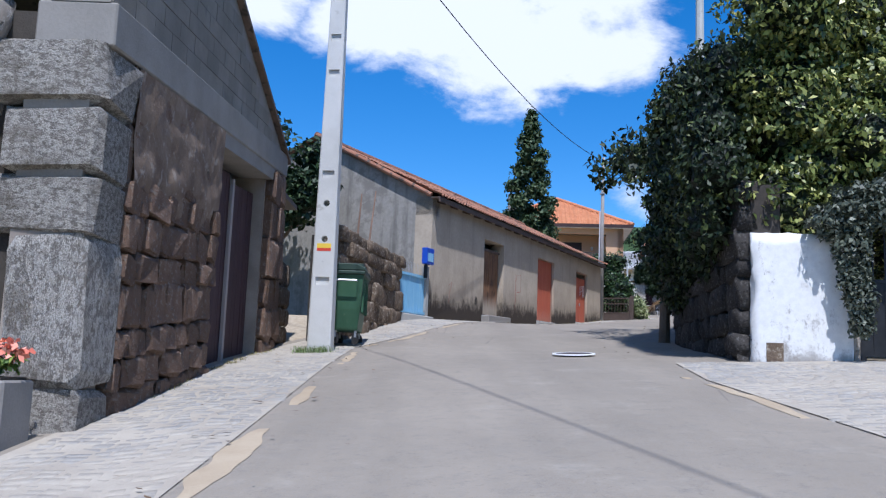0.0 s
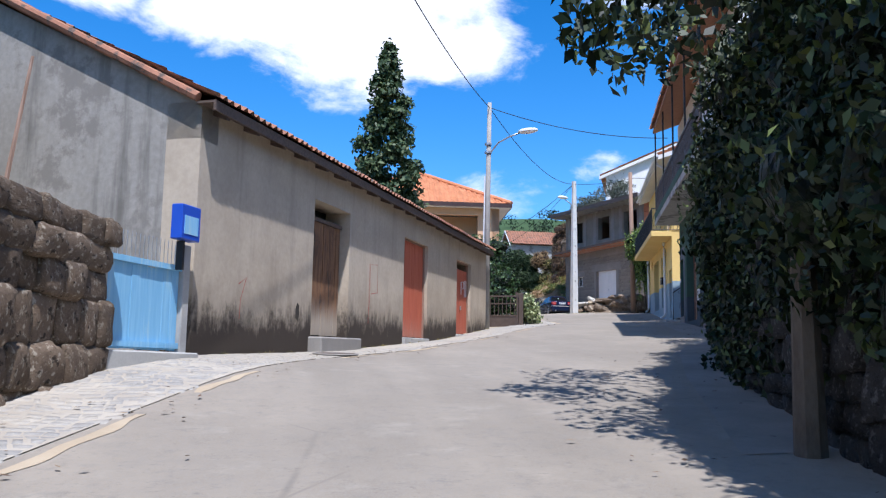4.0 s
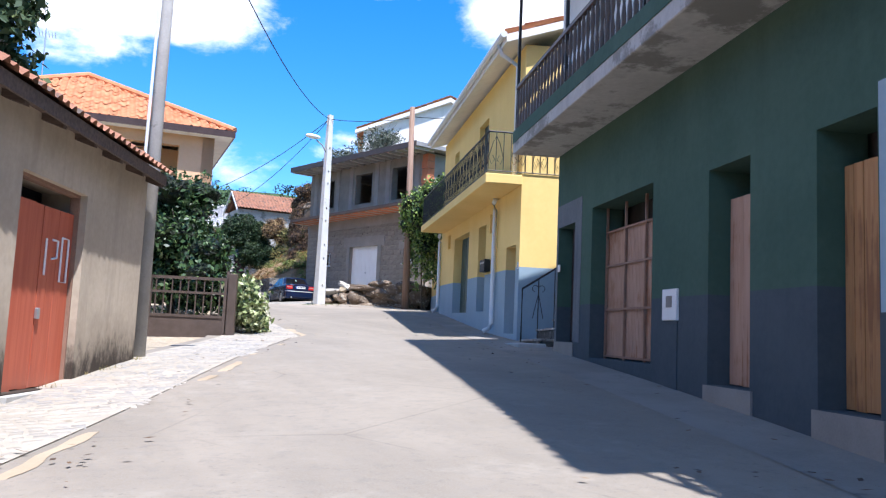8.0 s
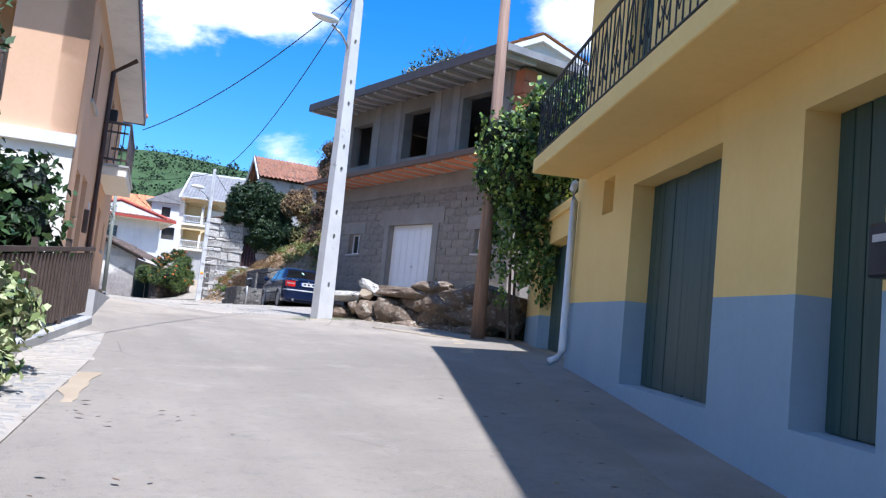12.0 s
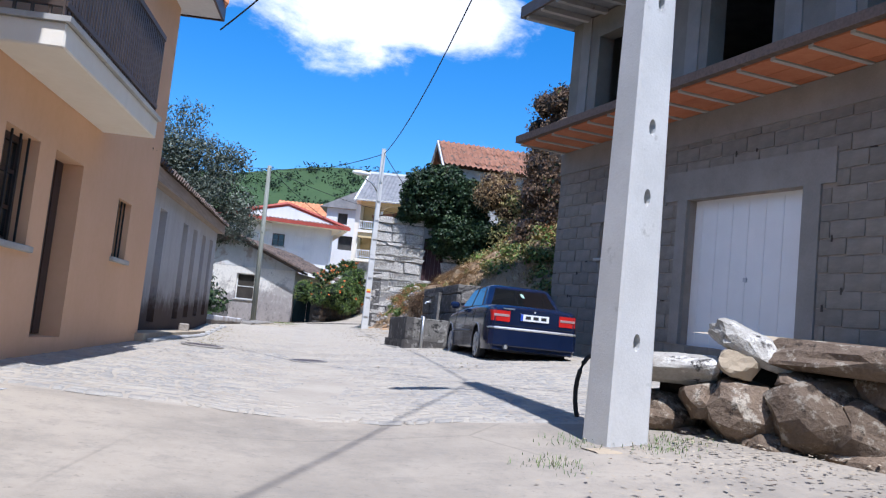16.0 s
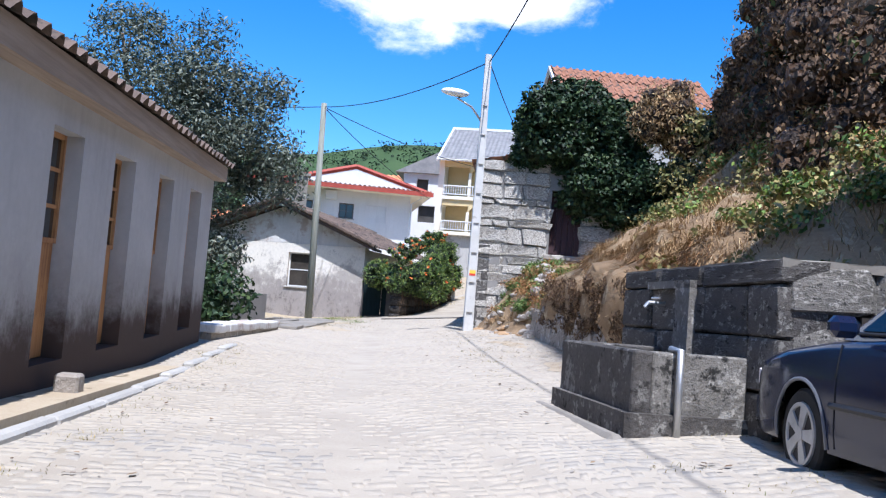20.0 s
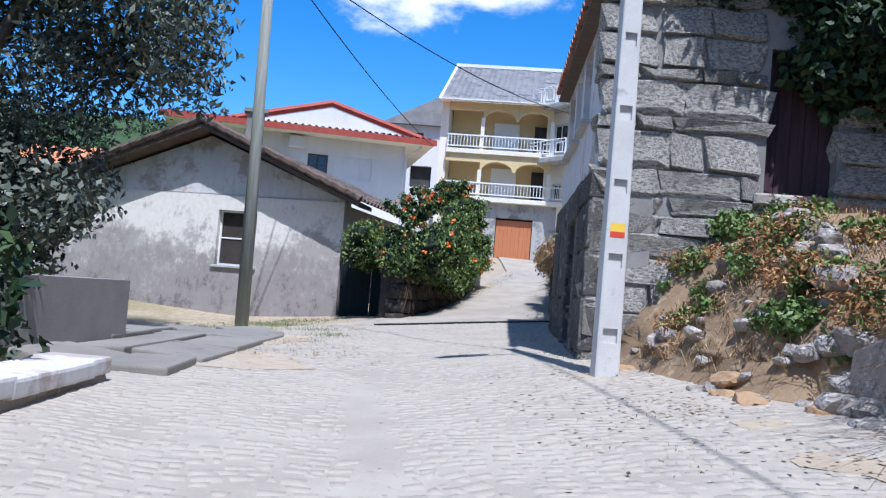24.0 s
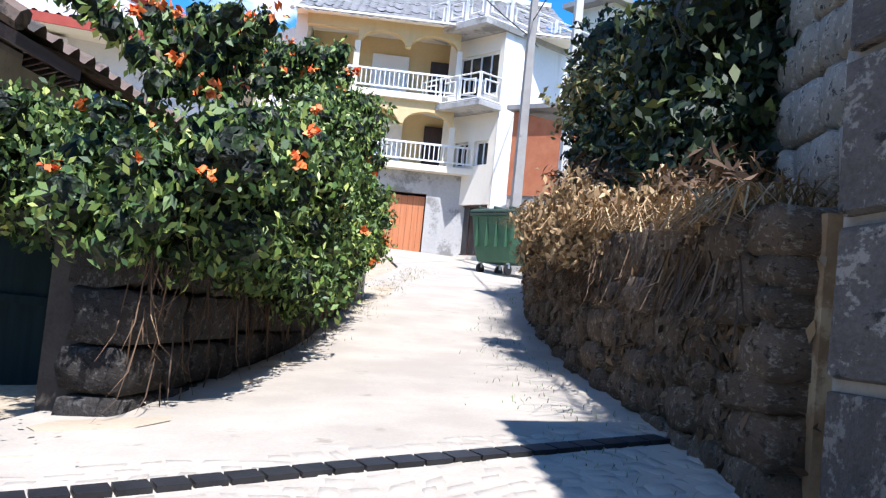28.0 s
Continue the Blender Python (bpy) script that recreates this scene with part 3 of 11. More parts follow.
def glass(name="window_glass", tint=(0.9, 0.95, 1.0)):
    n = Nodes(name)
    n.b.inputs["Roughness"].default_value = 0.03
    n.b.inputs["IOR"].default_value = 1.45
    n.b.inputs["Transmission Weight"].default_value = 0.0
    n.b.inputs["Base Color"].default_value = (*[v * 0.03 for v in tint], 1)
    n.b.inputs["Specular IOR Level"].default_value = 0.75
    return n.mat


M["glass"] = glass()


# ---------------------------------------------------------------- mesh helpers
def thing(name, label, category, at=None, group="", kind=""):
    """An Empty that stands for a whole thing."""
    ob = new(name)
    ob.empty_display_size = 0.2
    if at is not None:
        ob.matrix_world = at
    return tagged(ob, label, category, group, kind)


def link_mesh(name, me, material, parent=None, label=""):
    ob = new(name, me)
    for m in (material if isinstance(material, (list, tuple)) else [material]):
        me.materials.append(m)
    if parent is not None:
        ob.parent = parent
    if label:
        ob["label"] = label
    return ob


def part(name, bm, material, parent=None, label="", smooth=False):
    """Links a bmesh as one mesh object, under a thing or a part."""
    me = bpy.data.meshes.new(name)
    bm.normal_update()
    bm.to_mesh(me)
    bm.free()
    if smooth:
        me.polygons.foreach_set("use_smooth", [True] * len(me.polygons))
    return link_mesh(name, me, material, parent, label)


def from_np(name, verts, faces, material, parent=None, label="", smooth=False):
    """One mesh from arrays of vertices and equal-sized faces."""
    me = bpy.data.meshes.new(name)
    verts, faces = np.asarray(verts, dtype=np.float32), np.asarray(faces, dtype=np.int32)
    k = faces.shape[1]
    me.vertices.add(len(verts))
    me.vertices.foreach_set("co", verts.ravel())
    me.loops.add(faces.size)
    me.loops.foreach_set("vertex_index", faces.ravel())
    me.polygons.add(len(faces))
    me.polygons.foreach_set("loop_start", np.arange(0, faces.size, k, dtype=np.int32))
    if smooth:
        me.polygons.foreach_set("use_smooth", np.ones(len(faces), dtype=bool))
    me.update(calc_edges=True)
    return link_mesh(name, me, material, parent, label)


def box(bm, x0, x1, y0, y1, z0, z1, m=None):
    v = [bm.verts.new((x, y, z)) for z in (z0, z1) for x, y in ((x0, y0), (x1, y0), (x1, y1), (x0, y1))]
    for f in ((3, 2, 1, 0), (4, 5, 6, 7), (0, 1, 5, 4), (1, 2, 6, 5), (2, 3, 7, 6), (3, 0, 4, 7)):
        bm.faces.new([v[i] for i in f])
    if m is not None:
        bmesh.ops.transform(bm, matrix=m, verts=v)
    return v


def soft(bm, width=0.01, segments=1):
    bmesh.ops.bevel(bm, geom=list(bm.edges), offset=width, segments=segments, affect="EDGES", profile=0.6, clamp_overlap=True)
    return bm


def boxes(*items, bevel=0.0):
    bm = bmesh.new()
    for it in items:
        box(bm, *it)
    if bevel:
        soft(bm, bevel)
    return bm


def tube(bm, pts, r, sides=8, taper=None, cap=True):
    """A round bar along a polyline."""
    pts = [Vector(p) for p in pts]
    rings = []
    side = None
    for i, p in enumerate(pts):
        d = (pts[min(i + 1, len(pts) - 1)] - pts[max(i - 1, 0)]).normalized()
        ref = Vector((0, 0, 1)) if abs(d.z) < 0.9 else Vector((1, 0, 0))
        side = d.cross(ref).normalized()
        up = side.cross(d)
        rr = r if taper is None else r + (taper - r) * i / max(1, len(pts) - 1)
        rings.append([bm.verts.new(p + side * rr * math.cos(2 * math.pi * k / sides) + up * rr * math.sin(2 * math.pi * k / sides)) for k in range(sides)])
    for a, b in zip(rings, rings[1:]):
        for k in range(sides):
            bm.faces.new((a[k], a[(k + 1) % sides], b[(k + 1) % sides], b[k]))
    if cap:
        bm.faces.new(rings[0][::-1])
        bm.faces.new(rings[-1])
    return bm


def prism(bm, poly, axis, a, b):
    """A polygon, given in two axes, drawn out along the third (0 x, 1 y, 2 z) from a to b."""
    def at(p, d):
        q = list(p)
        q.insert(axis, d)
        return bm.verts.new(q)
    lo, hi = [at(p, a) for p in poly], [at(p, b) for p in poly]
    n = len(poly)
    bm.faces.new(lo[::-1])
    bm.faces.new(hi)
    for i in range(n):
        bm.faces.new((lo[i], lo[(i + 1) % n], hi[(i + 1) % n], hi[i]))
    bmesh.ops.recalc_face_normals(bm, faces=bm.faces)
    return bm


def holed(bm, a0, a1, z0, z1, d0, d1, holes, along=0):
    """A wall from a0 to a1 and z0 to z1, d0 to d1 thick, with real openings (a, a, z, z) through it."""
    aa = sorted({a0, a1, *[h[0] for h in holes], *[h[1] for h in holes]})
    zz = sorted({z0, z1, *[h[2] for h in holes], *[h[3] for h in holes]})
    grid = {}

    def vert(a, z, d):
        k = (a, z, d)
        if k not in grid:
            grid[k] = bm.verts.new((a, d, z) if along == 0 else (d, a, z))
        return grid[k]

    def solid(i, j):
        if not (0 <= i < len(aa) - 1 and 0 <= j < len(zz) - 1):
            return False
        ca, cz = (aa[i] + aa[i + 1]) / 2, (zz[j] + zz[j + 1]) / 2
        return not any(h[0] < ca < h[1] and h[2] < cz < h[3] for h in holes)
    for i in range(len(aa) - 1):
        for j in range(len(zz) - 1):
            if not solid(i, j):
                continue
            A, B, C, D = aa[i], aa[i + 1], zz[j], zz[j + 1]
            bm.faces.new((vert(A, C, d0), vert(B, C, d0), vert(B, D, d0), vert(A, D, d0)))
            bm.faces.new((vert(A, D, d1), vert(B, D, d1), vert(B, C, d1), vert(A, C, d1)))
            for ok, e in ((solid(i - 1, j), ((A, C), (A, D))), (solid(i + 1, j), ((B, D), (B, C))), (solid(i, j - 1), ((B, C), (A, C))), (solid(i, j + 1), ((A, D), (B, D)))):
                if not ok:
                    (p, q), (r, s) = e
                    bm.faces.new((vert(p, q, d1), vert(p, q, d0), vert(r, s, d0), vert(r, s, d1)))
    bmesh.ops.recalc_face_normals(bm, faces=bm.faces)
    return bm


def rise(bm, k):
    """Lets a building climb with its street: z grows by k a metre along it."""
    for v in bm.verts:
        v.co.z += k * v.co.x
    return bm


def facade(x, y, ux, uy):
    """The frame of a front: local x runs along it, local y into the house."""
    return Matrix.Translation((x, y, 0)) @ Matrix.Rotation(math.atan2(uy, ux), 4, "Z")


# ---------------------------------------------------------------- the lie of the land
# along the street: y, centre x, centre height, climb a metre to the left, climb a metre to the right
LIE = ((-40, 0.0, -4.0, -0.04, 0.04), (0, 0.0, 0.13, -0.06, 0.05), (6, 0.2, 0.80, -0.07, 0.045), (11, 0.7, 1.35, -0.045, 0.05),
       (15, 1.3, 1.72, -0.045, 0.03), (20.5, 3.0, 2.33, 0.035, 0.03), (25, 4.9, 2.72, -0.03, 0.04), (31.5, 7.9, 3.36, -0.085, 0.06),
       (36, 9.8, 3.75, -0.06, 0.07), (40, 11.0, 4.05, -0.07, 0.055), (47, 12.6, 4.66, -0.05, 0.075), (51, 13.0, 4.98, -0.02, 0.04),
       (55.4, 13.3, 5.26, 0.04, 0.07), (62, 13.55, 5.49, 0.02, 0.095), (67, 13.65, 5.60, -0.05, 0.08), (72, 13.75, 5.62, 0.06, 0.10),
       (78, 14.2, 5.78, 0.02, 0.15), (83.5, 15.6, 6.08, -0.06, 0.08), (88, 16.6, 6.40, -0.14, 0.06), (93, 18.4, 7.05, -0.05, 0.05),
       (97, 20.6, 7.48, 0, 0), (102, 22.0, 8.05, 0, 0), (107, 22.3, 8.55, 0, 0), (150, 25.0, 11.0, 0, 0))
LY = np.array([r[0] for r in LIE], float)
LTAB = np.array(LIE, float)


def lie(x, y):
    """The ground's height."""
    x, y = np.asarray(x, float), np.asarray(y, float)
    c, z, l, r = [np.interp(y, LY, LTAB[:, i]) for i in (1, 2, 3, 4)]
    d = x - c
    left, right = np.clip(-d, 0, 4.6), np.clip(d, 0, 4.6)
    return z + l * left + r * right


def smooth_lie(x, y):
    return sum(w * lie(x, np.asarray(y, float) + o) for o, w in ((-1.2, 0.25), (0, 0.5), (1.2, 0.25)))


def G(x, y):
    return float(smooth_lie(x, y))


LEFT = np.array(((-40, -2.66), (14.5, -2.66), (19.8, -0.95), (21.3, -0.3), (35.9, 6.4), (40.3, 8.55), (50.1, 10.8), (55.4, 10.8), (60.8, 11.4), (65, 11.3), (72.4, 11.65), (77.2, 12.3), (84, 13.4), (86, 14.9), (88, 15.9), (91.3, 17.3), (97, 19.5), (104, 20.6)))
RIGHT = np.array(((-40, 3.2), (3, 3.0), (10.9, 3.7), (15.5, 4.1), (20, 5.7), (23.8, 7.4), (26.84, 9.2), (35.6, 12.2), (37.8, 12.95), (46.85, 16.0), (51.6, 17.6), (55, 15.8), (58, 18.6), (66, 16.4), (69, 16.8), (75, 16.9), (78, 16.5), (83.5, 17.2), (88, 18.2), (92.5, 19.9), (97, 22.3), (101, 22.3), (106, 23.5)))


def left_x(y):
    return np.interp(y, LEFT[:, 0], LEFT[:, 1])


def right_x(y):
    return np.interp(y, RIGHT[:, 0], RIGHT[:, 1])


# ---------------------------------------------------------------- ground, road, pavements
def sheet(name, xs0, xs1, ys, across, lift, material, parent=None, label=""):
    """A strip that follows the ground between two edges x0(y) and x1(y)."""
    ys = np.asarray(ys, float)
    f = np.linspace(0, 1, across)
    a, b = np.array([xs0(y) for y in ys]), np.array([xs1(y) for y in ys])
    X = a[:, None] + (b - a)[:, None] * f[None, :]
    Y = np.repeat(ys[:, None], across, 1)
    Z = smooth_lie(X, Y) + lift
    n, m = X.shape
    i = np.arange((n - 1) * (m - 1))
    r, c = i // (m - 1), i % (m - 1)
    q = np.stack([r * m + c, r * m + c + 1, (r + 1) * m + c + 1, (r + 1) * m + c], 1)
    return from_np(name, np.stack([X, Y, Z], -1).reshape(-1, 3), q, material, parent, label, smooth=True)


def far_lines(a, b, step, reach, n):
    inner = np.arange(a, b + step / 2, step)
    g = np.geomspace(step, reach, n)
    return np.concatenate([(a - g)[::-1], inner, b + g])


gx, gy = far_lines(-16, 36, 0.6, 1600, 26), far_lines(-20, 112, 0.6, 1600, 26)
GX, GY = np.meshgrid(gx, gy)
GZ = smooth_lie(GX, GY)
dist = np.hypot(GX - 12, GY - 60)
away = np.clip((dist - 150) / 750, 0, 1)
bear = np.degrees(np.arctan2(GX - 12, GY - 60))
ridge = 148 + 9 * np.sin(np.radians(bear * 3.0 + 40)) + 8 * np.sin(np.radians(bear * 9.0)) + 5 * np.sin(np.radians(bear * 23.0))
GZ = GZ * (1 - away) + (8 + away ** 1.25 * ridge * np.where(np.abs(bear) < 120, 1.0, 0.35)) * away
GZ -= 0.035
nn, mm = GX.shape
ii = np.arange((nn - 1) * (mm - 1))
rr, cc = ii // (mm - 1), ii % (mm - 1)
ground = from_np("ground", np.stack([GX, GY, GZ], -1).reshape(-1, 3), np.stack([rr * mm + cc, rr * mm + cc + 1, (rr + 1) * mm + cc + 1, (rr + 1) * mm + cc], 1), M["field"], smooth=True)
tagged(ground, "sandy village ground with dry grass beside the street", "ground", kind="structure")


def edge_left(y):
    return float(left_x(y) + np.interp(y, (-40, 12, 30, 40, 47, 52, 57), (1.35, 1.35, 1.25, 1.35, 0.8, 0.1, 0.0)))


def edge_right(y):
    return float(right_x(y) - np.interp(y, (-40, 3, 9, 11, 20, 36, 47, 50, 54, 57), (0.0, 0.0, 0.9, 0.9, 0.7, 0.9, 0.6, 0.3, 0.4, 0.0)))


road = sheet("road", lambda y: float(left_x(y)) - 0.35, lambda y: float(right_x(y)) + (0.35 if y > 10 else 0.0), np.arange(-30, 55.9, 0.6), 18, 0.0, M["asphalt"])
tagged(road, "worn grey asphalt village street with sandy edges", "road", kind="structure")
pave_l = sheet("pavement_left", lambda y: float(left_x(y)) - 0.1, lambda y: edge_left(y) - 0.06, np.arange(-9.6, 49.3, 0.6), 4, 0.008, M["joint"])
tagged(pave_l, "narrow granite sett pavement beside the buildings", "pavement", kind="structure")
pave_r = sheet("pavement_right", lambda y: edge_right(y) + 0.06, lambda y: float(right_x(y)) + 0.1, np.arange(16.0, 48, 0.6), 4, 0.006, M["worncement"])
tagged(pave_r, "shaded cement pavement along the green house", "pavement", kind="structure")
drive = sheet("pavement_drive", lambda y: edge_right(y) + 0.02, lambda y: 9.5, np.arange(-4.2, 10.9, 0.6), 10, 0.010, M["joint"])
tagged(drive, "granite sett driveway in front of the white wall", "pavement", kind="structure")
lane = sheet("road_setts", lambda y: float(left_x(y)) - 0.15, lambda y: float(right_x(y)) + 0.3, np.arange(54.6, 106, 0.6), 14, 0.012, M["joint"])
for v in lane.data.vertices:
    if v.co.y < 55.3:
        v.co.z -= 0.045
tagged(lane, "old granite sett lane with sandy joints", "road", kind="structure")


def stone_meshes(name, count, seed, rough=0.10, bevel=0.16):
    """Unit stones with worn corners, to be scaled."""
    rng = random.Random(seed)
    made = []
    for k in range(count):
        bm = bmesh.new()
        box(bm, -0.5, 0.5, -0.5, 0.5, -0.5, 0.5)
        bmesh.ops.bevel(bm, geom=list(bm.edges), offset=bevel, segments=1, affect="EDGES", clamp_overlap=True)
        for v in bm.verts:
            v.co += Vector((rng.uniform(-rough, rough), rng.uniform(-rough, rough), rng.uniform(-rough, rough)))
        bm.normal_update()
        me = bpy.data.meshes.new(name)
        bm.to_mesh(me)
        bm.free()
        made.append(me)
    return made


def rock_meshes(name, count, seed, power, rough):
    """Unit field stones: rounded, squared by the power, and knobbly."""
    rng = random.Random(seed)
    made = []
    for k in range(count):
        bm = bmesh.new()
        bmesh.ops.create_icosphere(bm, subdivisions=3 if power > 0.45 else 2, radius=1)
        o = Vector((rng.uniform(0, 50), rng.uniform(0, 50), 0))
        for v in bm.verts:
            c = v.co.copy()
            q = Vector([math.copysign(abs(w) ** power, w) * 0.52 for w in c])
            v.co = q * (1 + rough * 2.0 * noise.noise(c * 1.3 + o) + rough * 0.9 * noise.noise(c * 3.7 + o))
        me = bpy.data.meshes.new(name)
        bm.to_mesh(me)
        bm.free()
        me.polygons.foreach_set("use_smooth", [True] * len(me.polygons))
        made.append(me)
    return made


SHAPES = {}


def shapes(name, material, count=7, seed=1, rough=0.06, bevel=0.14, power=0.0):
    key = (name, material.name, power)
    if key not in SHAPES:
        SHAPES[key] = rock_meshes(name, count, seed, power, rough) if power else stone_meshes(name, count, seed, rough, bevel)
        for me in SHAPES[key]:
            me.materials.append(material)
    return SHAPES[key]


def courses(parent, s0, s1, zlo, zhi, depth, face, material, seed, row=(0.28, 0.42), wide=(0.32, 0.7), skip=(), name="stone", gap=0.02, proud=0.03, rough=0.06, bevel=0.14, along=0, climb=0.0, limit=400, power=0.0, tilt=0.015):
    """Lays stones in uneven courses on a face: local x (or y) from s0 to s1, zlo(s) to zhi. face: the outer plane's local depth; skip: openings left free."""
    rng = random.Random(seed)
    meshes = shapes(name, material, 8, seed, rough, bevel, power)
    z = min(zlo(s0), zlo(s1))
    count = 0
    while z < zhi - 0.12:
        h = min(rng.uniform(*row), zhi - z)
        if zhi - z - h < 0.15:
            h = zhi - z
        s = s0 - rng.uniform(0, 0.12)
        while s < s1 - 0.06:
            w = rng.uniform(*wide)
            e = min(s + w, s1)
            if s1 - e < 0.15:
                e = s1
            a, c = (max(s, s0) + e) / 2, z + h / 2
            zz = c + climb * a
            if zz + h / 2 > zlo(a) and not any(k[0] < a < k[1] and k[2] < c < k[3] for k in skip) and count < limit:
                ww = e - max(s, s0)
                for k in skip:
                    if k[2] < c < k[3]:
                        lo, hi = a - ww / 2, a + ww / 2
                        if lo < k[0] < hi:
                            hi = k[0]
                        if lo < k[1] < hi:
                            lo = k[1]
                        a, ww = (lo + hi) / 2, hi - lo
                if ww > 0.1:
                    ob = new(name, rng.choice(meshes))
                    ob.parent = parent
                    p = face + depth / 2 - rng.uniform(0, proud)
                    ob.location = (a, p, zz) if along == 0 else (p, a, zz)
                    ww, hh = ww - gap, h - gap
                    ob.scale = (ww, depth, hh) if along == 0 else (depth, ww, hh)
                    ob.rotation_euler = (0, rng.uniform(-tilt, tilt), 0) if along == 0 else (rng.uniform(-tilt, tilt), 0, 0)
                    count += 1
            s = e
        z += h
    return count


def tiled(name, x0, x1, eave, top, material, parent, pitch=0.23, course=0.38, hip0=0.0, hip1=0.0, climb=0.0, amp=0.045, label="", sag=0.0, swap=False):
    """A slope of barrel tiles from the eave (y, z) up to the top (y, z), as real waves that overlap course on course. hip0, hip1: how far the ends draw in at the top."""
    cols = max(2, int(round((x1 - x0) / pitch)))
    run = math.hypot(top[0] - eave[0], top[1] - eave[1])
    rows = max(2, int(round(run / course)))
    k = 7
    prof = np.linspace(0, cols, cols * (k - 1) + 1)
    xx = x0 + (x1 - x0) * prof / cols
    wave = amp * np.maximum(np.cos(2 * math.pi * prof), -0.55)
    ny, nz = -(top[1] - eave[1]) / run, (top[0] - eave[0]) / run
    if nz < 0:
        ny, nz = -ny, -nz
    rng = np.random.RandomState(3)
    verts, faces = [], []
    for r in range(rows):
        jit = rng.uniform(-0.012, 0.012, cols + 1)[np.minimum(prof.astype(int), cols)]
        for f, up in ((r / rows - 0.004, 0.028), ((r + 1) / rows + 0.03, 0.0)):
            f = min(f, 1.0)
            lo, hi = x0 + hip0 * f, x1 - hip1 * f
            X = np.clip(xx, lo, hi)
            h = wave + up + jit - sag * math.sin(math.pi * min(max(f, 0), 1)) 
            Y = eave[0] + (top[0] - eave[0]) * f + ny * h
            Z = eave[1] + (top[1] - eave[1]) * f + nz * h + climb * X
            verts.append(np.stack([Y, X, Z] if swap else [X, Y, Z], 1))
        n = len(xx)
        b = 2 * r * n
        i = np.arange(n - 1)
        faces.append(np.stack([b + i, b + i + 1, b + n + i + 1, b + n + i], 1))
    ob = from_np(name, np.concatenate(verts), np.concatenate(faces), material, parent, label, smooth=True)
    ob["kind"] = "stuff"
    return ob


def slab_poly(name, poly, thick, material, parent, label=""):
    """A flat plate under a roof or a terrace: a 3D polygon with thickness downward."""
    bm = bmesh.new()
    lo, hi = [bm.verts.new((p[0], p[1], p[2] - thick)) for p in poly], [bm.verts.new(p) for p in poly]
    n = len(poly)
    bm.faces.new(hi)
    bm.faces.new(lo[::-1])
    for i in range(n):
        bm.faces.new((lo[i], lo[(i + 1) % n], hi[(i + 1) % n], hi[i]))
    bmesh.ops.recalc_face_normals(bm, faces=bm.faces)
    return part(name, bm, material, parent, label)


def planks(name, x0, x1, z0, z1, y, count, material, parent, thick=0.03, climb=0.0, seed=1, piece="board", gap=0.006):
    """A leaf of upright boards, each a piece of its own."""
    rng = random.Random(seed)
    leaf_ob = thing_part(name, parent)
    w = (x1 - x0) / count
    for i in range(count):
        bm = bmesh.new()
        box(bm, x0 + i * w + gap / 2, x0 + (i + 1) * w - gap / 2, y + rng.uniform(0, 0.008), y + thick, z0 + rng.uniform(0, 0.015), z1 - rng.uniform(0, 0.01))
        part(piece, rise(bm, climb), material, leaf_ob)
    return leaf_ob


def thing_part(name, parent):
    """A part that only gathers its pieces: its own mesh is a pair of ledges behind them."""
    ob = new(name)
    ob.empty_display_size = 0.1
    ob.parent = parent
    return ob


# ---- leaves
def leaf_cloud(blobs, count, size, seed, flat=0.6, shell=0.55, droop=0.0, slim=0.55):
    """Leaves as small folded quads, scattered through lumpy ellipsoids (x, y, z, rx, ry, rz)."""
    rng = np.random.RandomState(seed)
    vol = np.array([b[3] * b[4] * b[5] for b in blobs]) ** 0.67
    which = rng.choice(len(blobs), count, p=vol / vol.sum())
    B = np.array(blobs, float)[which]
    d = rng.normal(size=(count, 3))
    d /= np.linalg.norm(d, axis=1)[:, None]
    lump = 1 + 0.22 * np.sin(d[:, 0] * 7 + B[:, 0] * 3) * np.sin(d[:, 1] * 6 + B[:, 1]) + 0.16 * np.sin(d[:, 2] * 9 + which)
    rad = (shell + (1 - shell) * rng.rand(count) ** 0.6) * lump
    P = B[:, :3] + d * B[:, 3:] * rad[:, None]
    nrm = d * (1 - flat) + rng.normal(size=(count, 3)) * flat + np.array([0, 0, 0.35])
    nrm /= np.linalg.norm(nrm, axis=1)[:, None]
    t = np.cross(nrm, rng.normal(size=(count, 3)))
    t[:, 2] -= droop
    t /= np.linalg.norm(t, axis=1)[:, None]
    u = np.cross(nrm, t)
    s = size * rng.uniform(0.6, 1.35, count)
    a, b = t * (s * 0.5)[:, None], u * (s * 0.5 * slim)[:, None]
    fold = nrm * (s * 0.12)[:, None]
    V = np.stack([P - a, P + b + fold, P + a, P - b + fold], 1).reshape(-1, 3)
    F = np.arange(count * 4).reshape(-1, 4)
    return V, F


def foliage(name, blobs, count, size, seed, material, parent=None, label="", core=0.0, inner=None, **kw):
    V, F = leaf_cloud(blobs, count, size, seed, **kw)
    ob = from_np(name, V, F, material, parent, label)
    # opaque lumps added inside the leaves, their colour dark as deep shade
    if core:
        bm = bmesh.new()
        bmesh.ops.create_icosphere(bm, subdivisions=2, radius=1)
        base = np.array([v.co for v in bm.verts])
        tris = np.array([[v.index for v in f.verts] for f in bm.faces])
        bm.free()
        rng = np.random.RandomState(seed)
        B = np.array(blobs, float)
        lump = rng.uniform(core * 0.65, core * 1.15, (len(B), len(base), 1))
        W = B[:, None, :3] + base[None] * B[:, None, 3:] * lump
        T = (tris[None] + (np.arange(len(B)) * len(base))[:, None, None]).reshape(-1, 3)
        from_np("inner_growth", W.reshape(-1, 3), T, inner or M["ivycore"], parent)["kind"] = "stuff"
    return ob


